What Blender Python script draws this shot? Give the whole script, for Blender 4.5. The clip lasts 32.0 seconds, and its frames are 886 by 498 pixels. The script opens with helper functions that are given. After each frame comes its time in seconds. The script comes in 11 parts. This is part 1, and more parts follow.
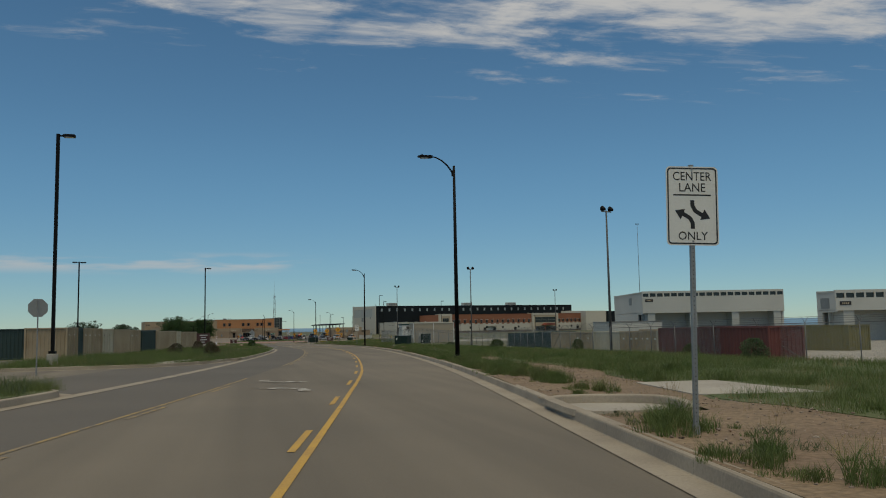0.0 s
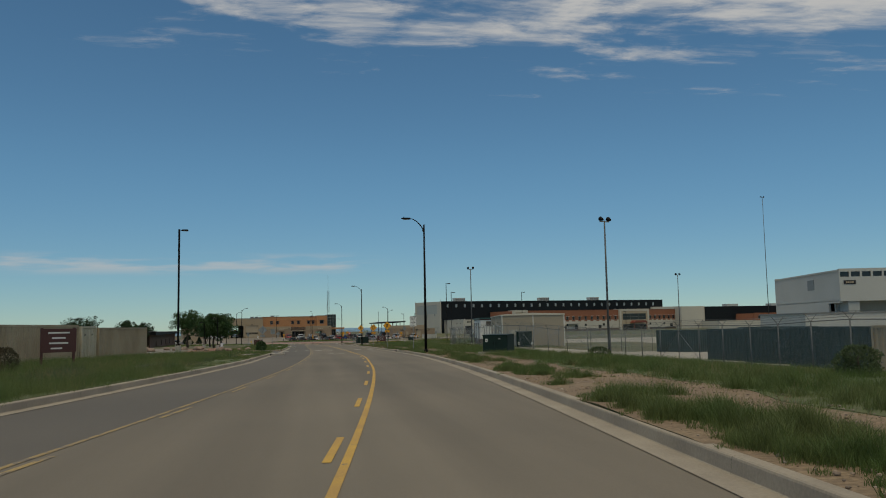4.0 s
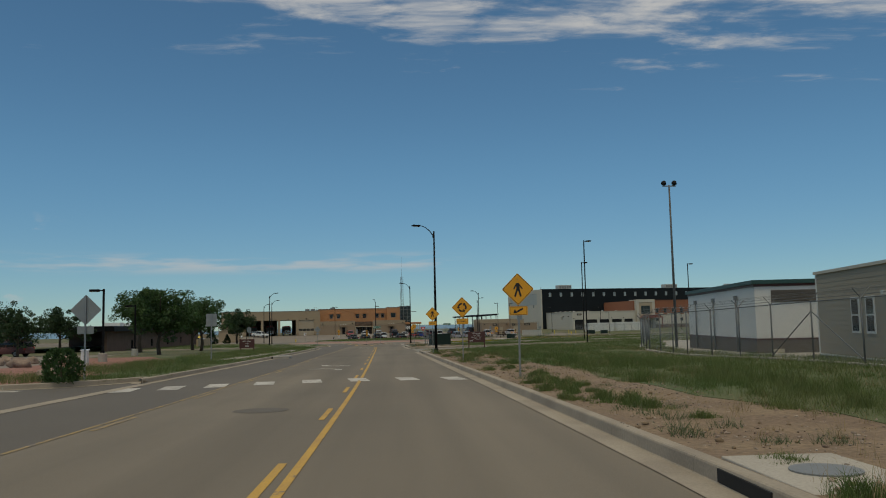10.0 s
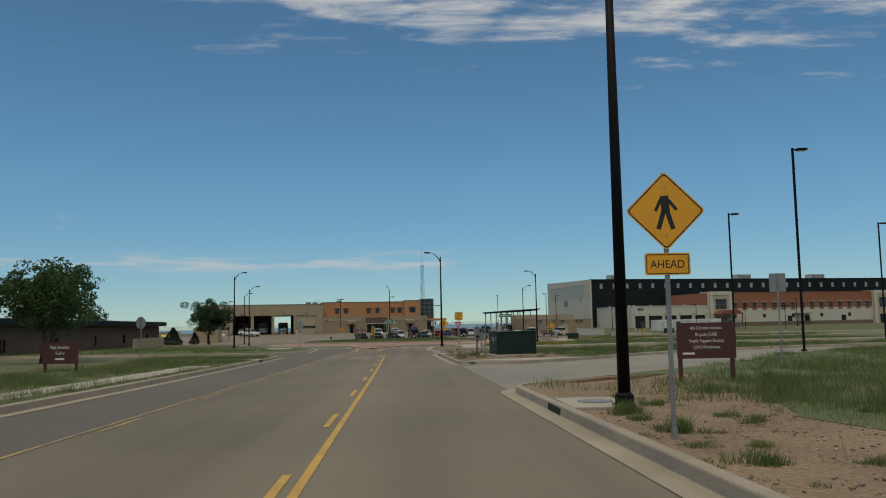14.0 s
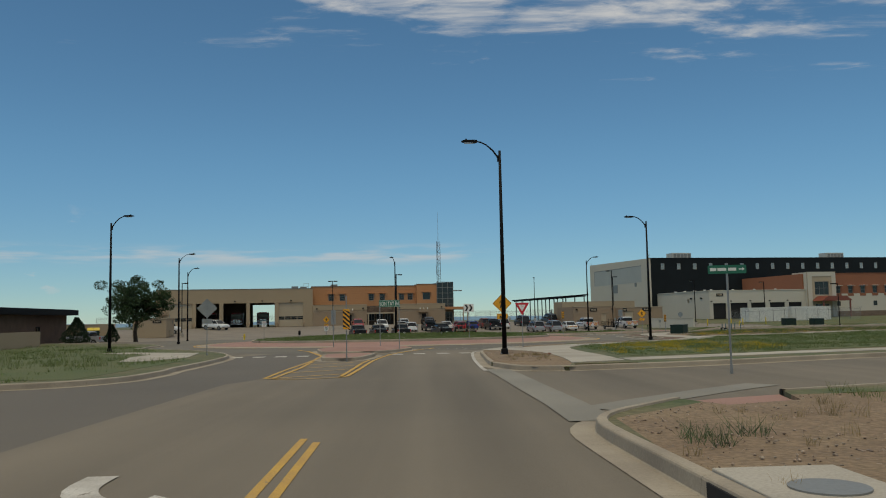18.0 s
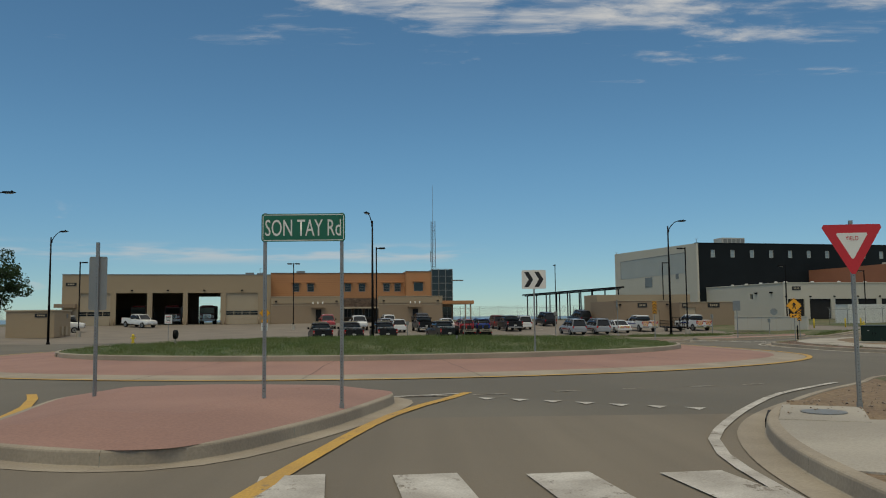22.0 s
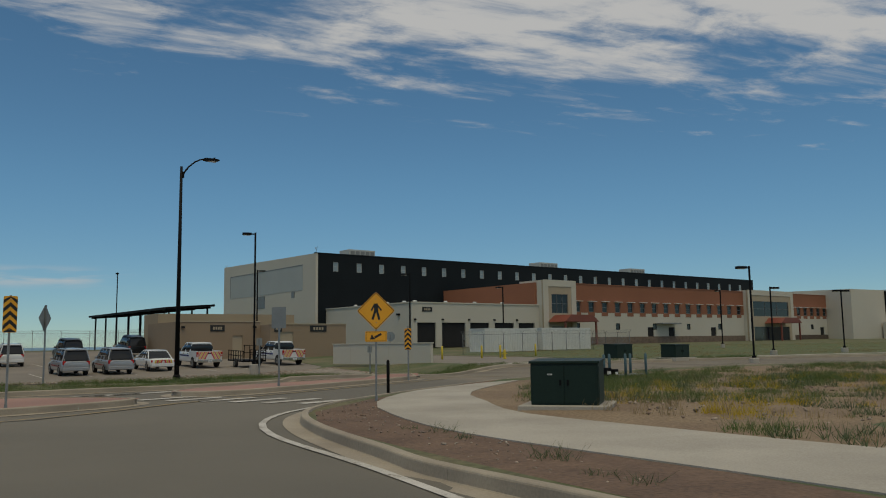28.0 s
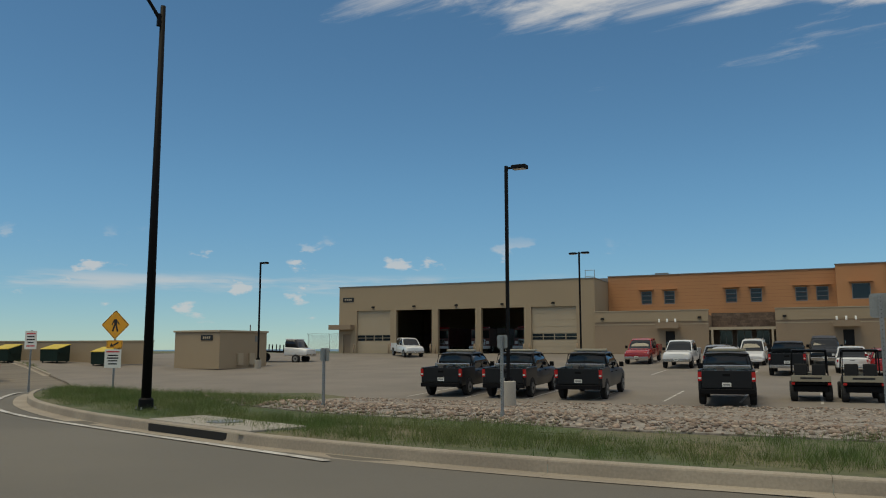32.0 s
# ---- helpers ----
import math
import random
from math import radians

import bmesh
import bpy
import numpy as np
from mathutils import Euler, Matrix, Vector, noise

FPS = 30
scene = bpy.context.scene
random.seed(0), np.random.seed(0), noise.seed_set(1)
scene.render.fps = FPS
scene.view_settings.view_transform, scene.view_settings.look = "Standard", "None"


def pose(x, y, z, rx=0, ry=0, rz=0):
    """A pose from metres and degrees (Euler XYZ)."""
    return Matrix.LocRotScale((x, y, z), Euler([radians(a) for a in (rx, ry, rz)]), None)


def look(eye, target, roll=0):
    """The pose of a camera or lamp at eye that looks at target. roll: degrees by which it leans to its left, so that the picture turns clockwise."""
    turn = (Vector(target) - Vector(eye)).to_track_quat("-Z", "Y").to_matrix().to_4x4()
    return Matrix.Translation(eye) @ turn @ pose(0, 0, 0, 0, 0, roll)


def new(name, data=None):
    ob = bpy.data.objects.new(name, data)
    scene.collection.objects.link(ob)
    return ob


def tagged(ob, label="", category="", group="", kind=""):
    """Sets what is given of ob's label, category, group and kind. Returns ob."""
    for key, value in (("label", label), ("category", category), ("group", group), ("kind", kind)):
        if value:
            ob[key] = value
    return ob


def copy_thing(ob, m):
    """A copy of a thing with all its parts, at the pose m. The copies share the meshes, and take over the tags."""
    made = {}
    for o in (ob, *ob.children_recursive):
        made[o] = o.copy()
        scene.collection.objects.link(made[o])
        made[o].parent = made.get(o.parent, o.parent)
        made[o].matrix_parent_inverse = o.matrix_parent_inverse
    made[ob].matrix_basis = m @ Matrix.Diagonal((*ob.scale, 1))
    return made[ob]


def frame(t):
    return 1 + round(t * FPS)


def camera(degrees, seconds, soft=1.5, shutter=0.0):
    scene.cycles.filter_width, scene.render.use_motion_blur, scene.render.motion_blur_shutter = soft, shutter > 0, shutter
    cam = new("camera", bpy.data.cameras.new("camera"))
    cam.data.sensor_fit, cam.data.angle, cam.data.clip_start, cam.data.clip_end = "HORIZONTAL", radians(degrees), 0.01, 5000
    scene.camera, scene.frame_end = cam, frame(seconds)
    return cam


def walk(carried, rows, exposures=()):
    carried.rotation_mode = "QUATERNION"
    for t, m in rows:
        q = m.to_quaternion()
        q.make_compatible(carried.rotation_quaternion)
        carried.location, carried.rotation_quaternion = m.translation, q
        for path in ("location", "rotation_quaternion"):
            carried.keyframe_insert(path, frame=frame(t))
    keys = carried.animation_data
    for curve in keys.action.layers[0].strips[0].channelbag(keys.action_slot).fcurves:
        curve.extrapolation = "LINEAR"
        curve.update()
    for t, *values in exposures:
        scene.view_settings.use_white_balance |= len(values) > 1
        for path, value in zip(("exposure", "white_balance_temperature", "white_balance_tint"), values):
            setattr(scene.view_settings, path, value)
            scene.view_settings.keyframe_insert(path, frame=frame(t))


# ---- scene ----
# Camera: one lens; a drive along the road and round the roundabout.
cam = camera(57.4, 32.0, soft=1.05)
PATH = [
    (0.0, 0.00, -0.00, 1.424, -13.49, 5.39, 1.05),
    (0.5, 1.08, 5.76, 1.351, -12.71, 5.36, 0.97),
    (1.0, 2.11, 11.53, 1.279, -12.11, 5.47, 0.97),
    (1.5, 3.06, 17.35, 1.201, -11.23, 5.50, 0.97),
    (2.0, 3.96, 23.21, 1.116, -10.96, 5.47, 1.00),
    (2.5, 4.73, 29.16, 1.035, -10.23, 5.46, 1.03),
    (3.0, 5.52, 35.19, 0.975, -10.08, 5.45, 1.06),
    (3.5, 6.22, 41.21, 0.923, -9.39, 5.44, 1.08),
    (5.5, 8.81, 64.89, 0.633, -8.63, 5.42, 1.13),
    (6.0, 9.37, 70.73, 0.596, -8.39, 5.48, 1.22),
    (6.5, 9.89, 76.54, 0.535, -7.55, 5.43, 1.29),
    (7.0, 10.31, 82.33, 0.477, -6.95, 5.44, 1.29),
    (7.5, 10.69, 88.13, 0.395, -6.51, 5.38, 1.31),
    (8.0, 11.02, 94.09, 0.310, -6.24, 5.36, 1.32),
    (8.5, 11.32, 100.11, 0.233, -5.04, 5.37, 1.30),
    (9.0, 11.47, 106.16, 0.159, -4.28, 5.38, 1.29),
    (9.5, 11.65, 112.15, 0.073, -4.05, 5.36, 1.30),
    (10.0, 11.67, 118.11, -0.020, -3.09, 5.34, 1.26),
    (10.5, 11.66, 124.12, -0.084, -2.85, 5.48, 1.23),
    (11.0, 11.62, 130.19, -0.159, -2.46, 5.50, 1.25),
    (11.5, 11.59, 136.26, -0.193, -1.99, 5.49, 1.31),
    (12.0, 11.49, 142.25, -0.267, -1.65, 5.44, 1.29),
    (12.5, 11.37, 148.28, -0.352, -1.62, 5.42, 1.27),
    (13.0, 11.19, 154.30, -0.418, -1.73, 5.37, 1.17),
    (13.5, 11.08, 160.25, -0.507, -1.76, 5.37, 1.09),
    (14.0, 10.97, 166.08, -0.589, -1.84, 5.31, 1.07),
    (14.5, 10.83, 171.93, -0.677, -1.94, 5.20, 1.11),
    (16.5, 10.57, 196.11, -0.938, -1.42, 4.91, 1.12),
    (17.0, 10.45, 201.97, -0.996, -1.36, 4.93, 1.14),
    (17.5, 10.31, 207.72, -1.063, -1.36, 4.91, 1.14),
    (18.0, 10.14, 213.28, -1.138, -1.02, 4.81, 1.12),
    (18.5, 9.98, 218.65, -1.210, -0.95, 4.77, 1.11),
    (19.0, 9.84, 223.83, -1.268, -1.08, 4.85, 1.12),
    (19.5, 9.68, 228.87, -1.344, -1.15, 4.77, 1.13),
    (20.0, 9.51, 233.78, -1.415, -1.13, 4.74, 1.15),
    (20.5, 9.41, 238.54, -1.501, -1.21, 4.68, 1.03),
    (21.0, 9.35, 243.05, -1.582, -1.31, 4.65, 0.84),
    (21.5, 9.36, 247.36, -1.613, -1.41, 4.65, 0.72),
    (22.0, 9.47, 251.38, -1.648, -1.84, 4.79, 0.60),
    (22.5, 9.79, 255.08, -1.684, -5.10, 4.91, 0.57),
    (23.0, 10.35, 258.48, -1.723, -8.83, 4.92, 0.53),
    (23.5, 11.26, 261.52, -1.760, -13.84, 5.09, 0.43),
    (24.0, 12.61, 264.30, -1.784, -21.01, 5.48, 0.44),
    (24.5, 14.12, 266.91, -1.801, -28.31, 5.86, 0.59),
    (25.0, 16.00, 269.36, -1.810, -35.24, 6.31, 0.80),
    (25.5, 18.05, 271.73, -1.844, -39.90, 6.34, 0.87),
    (27.5, 25.25, 281.02, -1.967, -33.59, 6.48, 0.94),
    (28.0, 26.29, 283.45, -1.995, -25.74, 6.59, 0.81),
    (28.5, 26.97, 286.00, -2.014, -18.09, 6.77, 0.66),
    (29.0, 27.21, 288.58, -2.019, -10.31, 7.03, 0.58),
    (29.5, 27.11, 291.16, -2.019, -2.12, 7.21, 0.43),
    (30.0, 26.63, 293.82, -2.039, 6.23, 7.23, 0.31),
    (30.5, 25.81, 296.33, -2.046, 13.91, 7.22, 0.17),
    (31.0, 24.76, 298.73, -2.048, 21.27, 7.24, 0.15),
    (31.5, 23.34, 301.10, -2.033, 28.15, 7.14, 0.11),
    (32.0, 21.65, 303.38, -2.019, 35.26, 7.08, 0.06),
]
walk(cam, [(t, pose(x, y, z, 90 + pitch, roll, yaw)) for t, x, y, z, yaw, pitch, roll in PATH],
     [(0, -0.57), (10, -0.55), (12, -0.40), (16, -0.37), (23, -0.37), (24, -0.41), (25, -0.58), (28, -0.60), (29, -0.38), (30, -0.27), (32, -0.30)])

# World: clear summer sky with bands of high cloud, and a high, veiled sun.
SUN_EL, SUN_AZ = radians(68), radians(205)
world = bpy.data.worlds.new("sky")
scene.world = world
world.use_nodes = True
wn, wl = world.node_tree.nodes, world.node_tree.links
wn.clear()
w_out = wn.new("ShaderNodeOutputWorld")
w_bg = wn.new("ShaderNodeBackground")
w_bg.inputs["Strength"].default_value = 0.124
w_sky = wn.new("ShaderNodeTexSky")
w_sky.sky_type = "NISHITA"
w_sky.sun_disc = False
w_sky.sun_elevation = SUN_EL
w_sky.sun_rotation = SUN_AZ
w_sky.altitude = 1800
w_sky.air_density = 1.0
w_sky.dust_density = 0.1
w_sky.ozone_density = 3.0
w_co = wn.new("ShaderNodeTexCoord")
w_sep = wn.new("ShaderNodeSeparateXYZ")
wl.new(w_co.outputs["Generated"], w_sep.inputs[0])


def wmath(op, a, b=None, c=None):
    n = wn.new("ShaderNodeMath")
    n.operation = op
    for i, v in enumerate((a, b, c)):
        if v is None:
            continue
        if isinstance(v, (int, float)):
            n.inputs[i].default_value = v
        else:
            wl.new(v, n.inputs[i])
    return n.outputs[0]


def wnoise(vec, scale, detail, rough):
    n = wn.new("ShaderNodeTexNoise")
    n.inputs["Scale"].default_value = scale
    n.inputs["Detail"].default_value = detail
    n.inputs["Roughness"].default_value = rough
    wl.new(vec, n.inputs["Vector"])
    return n.outputs["Fac"]


def wvec(x, y, z=0.0):
    n = wn.new("ShaderNodeCombineXYZ")
    for i, v in enumerate((x, y, z)):
        if isinstance(v, (int, float)):
            n.inputs[i].default_value = v
        else:
            wl.new(v, n.inputs[i])
    return n.outputs[0]


def wramp(v, a, b):
    n = wn.new("ShaderNodeMapRange")
    n.interpolation_type = "SMOOTHSTEP"
    wl.new(v, n.inputs["Value"])
    n.inputs["From Min"].default_value = a
    n.inputs["From Max"].default_value = b
    return n.outputs["Result"]


sx, sy, sz = w_sep.outputs
elev = wmath("ARCSINE", sz)
azim = wmath("ARCTAN2", sx, sy)
up = wmath("MAXIMUM", sz, 0.03)
# A flat sheet of cirrus high overhead: sky directions thrown on a plane.
px = wmath("DIVIDE", sx, up)
py = wmath("DIVIDE", sy, up)
# its lower edge drops from left to right
edge = wmath("ADD", wmath("MULTIPLY", azim, 0.09), elev)
warp = wnoise(wvec(px, py), 0.9, 3, 0.5)
sheet = wnoise(wvec(wmath("ADD", wmath("MULTIPLY", px, 1.0), wmath("MULTIPLY", warp, 1.3)), wmath("MULTIPLY", py, 2.2)), 1.5, 7, 0.62)
cover = wramp(wmath("ADD", edge, wmath("MULTIPLY", wmath("SUBTRACT", sheet, 0.5), 0.42)), 0.335, 0.455)
streak = wmath("MULTIPLY", wramp(sheet, 0.26, 0.58), 0.92)
cirrus = wmath("MULTIPLY", cover, wmath("ADD", streak, 0.08))
# A thin level bank just above the horizon.
bank_n = wnoise(wvec(wmath("MULTIPLY", azim, 5.0), wmath("MULTIPLY", elev, 40.0)), 1.3, 4, 0.55)
bank_c = wmath("SUBTRACT", elev, 0.078)
bank = wmath("MULTIPLY", wmath("SUBTRACT", 1.0, wramp(wmath("ABSOLUTE", bank_c), 0.002, 0.016)), wramp(bank_n, 0.42, 0.62))
bank = wmath("MULTIPLY", bank, wmath("SUBTRACT", 1.0, wramp(azim, 0.02, 0.10)))
puff_n = wnoise(wvec(wmath("MULTIPLY", azim, 16.0), wmath("MULTIPLY", elev, 34.0)), 1.0, 5, 0.55)
puff = wmath("MULTIPLY", wramp(puff_n, 0.60, 0.68), wmath("MULTIPLY", wramp(elev, 0.02, 0.05), wmath("SUBTRACT", 1.0, wramp(elev, 0.10, 0.15))))
puff = wmath("MULTIPLY", puff, wmath("SUBTRACT", 1.0, wramp(azim, -0.50, -0.36)))
cloud = wmath("MAXIMUM", wmath("MAXIMUM", cirrus, wmath("MULTIPLY", bank, 0.62)), wmath("MULTIPLY", puff, 0.75))
w_mix = wn.new("ShaderNodeMix")
w_mix.data_type = "RGBA"
wl.new(cloud, w_mix.inputs["Factor"])
w_tint = wn.new("ShaderNodeMix")
w_tint.data_type, w_tint.blend_type = "RGBA", "MULTIPLY"
w_tint.inputs["Factor"].default_value = 1.0
wl.new(w_sky.outputs[0], w_tint.inputs["A"])
w_tint.inputs["B"].default_value = (0.67, 0.935, 0.92, 1)
# a paler, greyer haze low down
w_haze = wn.new("ShaderNodeMix")
w_haze.data_type, w_haze.blend_type = "RGBA", "MULTIPLY"
wl.new(wmath("SUBTRACT", 1.0, wramp(elev, 0.0, 0.22)), w_haze.inputs["Factor"])
wl.new(w_tint.outputs["Result"], w_haze.inputs["A"])
w_haze.inputs["B"].default_value = (0.855, 0.785, 0.84, 1)
wl.new(w_haze.outputs["Result"], w_mix.inputs["A"])
w_mix.inputs["B"].default_value = (5.6, 5.6, 5.5, 1)
wl.new(w_mix.outputs["Result"], w_bg.inputs["Color"])
wl.new(w_bg.outputs[0], w_out.inputs[0])

sun = new("sun", bpy.data.lights.new("sun", "SUN"))
sun.data.energy = 1.98
sun.data.angle = radians(35)
sun.data.color = (1.0, 0.87, 0.57)
sun.matrix_world = look((0, 0, 0), (-math.cos(SUN_EL) * math.sin(SUN_AZ), -math.cos(SUN_EL) * math.cos(SUN_AZ), -math.sin(SUN_EL)))


# Materials: procedural, two scales of variation and a fine relief.
def mat(name, color, rough=0.8, metal=0.0, var=0.25, big=0.6, fine=40.0, bump=0.3, other=None, per=0.0, island=False, spec=0.5, coat=0.0, alpha_mix=0.5):
    m = bpy.data.materials.new(name)
    m.use_nodes = True
    n, l = m.node_tree.nodes, m.node_tree.links
    b = n["Principled BSDF"]
    b.inputs["Roughness"].default_value = rough
    b.inputs["Metallic"].default_value = metal
    b.inputs["Specular IOR Level"].default_value = spec
    b.inputs["Coat Weight"].default_value = coat
    co = n.new("ShaderNodeNewGeometry")
    t1 = n.new("ShaderNodeTexNoise")
    t1.inputs["Scale"].default_value = big
    t1.inputs["Detail"].default_value = 4
    t2 = n.new("ShaderNodeTexNoise")
    t2.inputs["Scale"].default_value = fine
    t2.inputs["Detail"].default_value = 3
    for t in (t1, t2):
        l.new(co.outputs["Position"], t.inputs["Vector"])
    c2 = other or tuple(c * (1 - var) for c in color)
    mx = n.new("ShaderNodeMix")
    mx.data_type = "RGBA"
    mr = n.new("ShaderNodeMapRange")
    mr.inputs["From Min"].default_value = 0.35
    mr.inputs["From Max"].default_value = 0.65
    l.new(t1.outputs["Fac"], mr.inputs["Value"])
    l.new(mr.outputs["Result"], mx.inputs["Factor"])
    mx.inputs["A"].default_value = (*color, 1)
    mx.inputs["B"].default_value = (*c2, 1)
    m2 = n.new("ShaderNodeMix")
    m2.data_type = "RGBA"
    m2.blend_type = "MULTIPLY"
    m2.inputs["Factor"].default_value = 1.0
    mr2 = n.new("ShaderNodeMapRange")
    mr2.inputs["From Min"].default_value = 0.3
    mr2.inputs["From Max"].default_value = 0.7
    mr2.inputs["To Min"].default_value = 1 - var
    mr2.inputs["To Max"].default_value = 1 + var * 0.6
    l.new(t2.outputs["Fac"], mr2.inputs["Value"])
    l.new(mx.outputs["Result"], m2.inputs["A"])
    l.new(mr2.outputs["Result"], m2.inputs["B"])
    col = m2.outputs["Result"]
    if per:
        hs = n.new("ShaderNodeHueSaturation")
        src = co.outputs["Random Per Island"] if island else n.new("ShaderNodeObjectInfo").outputs["Random"]
        mr3 = n.new("ShaderNodeMapRange")
        mr3.inputs["To Min"].default_value = 1 - per
        mr3.inputs["To Max"].default_value = 1 + per
        l.new(src, mr3.inputs["Value"])
        l.new(mr3.outputs["Result"], hs.inputs["Value"])
        l.new(col, hs.inputs["Color"])
        col = hs.outputs["Color"]
    l.new(col, b.inputs["Base Color"])
    if bump:
        bp = n.new("ShaderNodeBump")
        bp.inputs["Strength"].default_value = bump
        bp.inputs["Distance"].default_value = 0.02
        l.new(t2.outputs["Fac"], bp.inputs["Height"])
        l.new(bp.outputs["Normal"], b.inputs["Normal"])
    return m


def glass_mat(name, color, rough=0.05):
    m = bpy.data.materials.new(name)
    m.use_nodes = True
    b = m.node_tree.nodes["Principled BSDF"]
    b.inputs["Base Color"].default_value = (*color, 1)
    b.inputs["Roughness"].default_value = rough
    b.inputs["Specular IOR Level"].default_value = 0.45
    return m


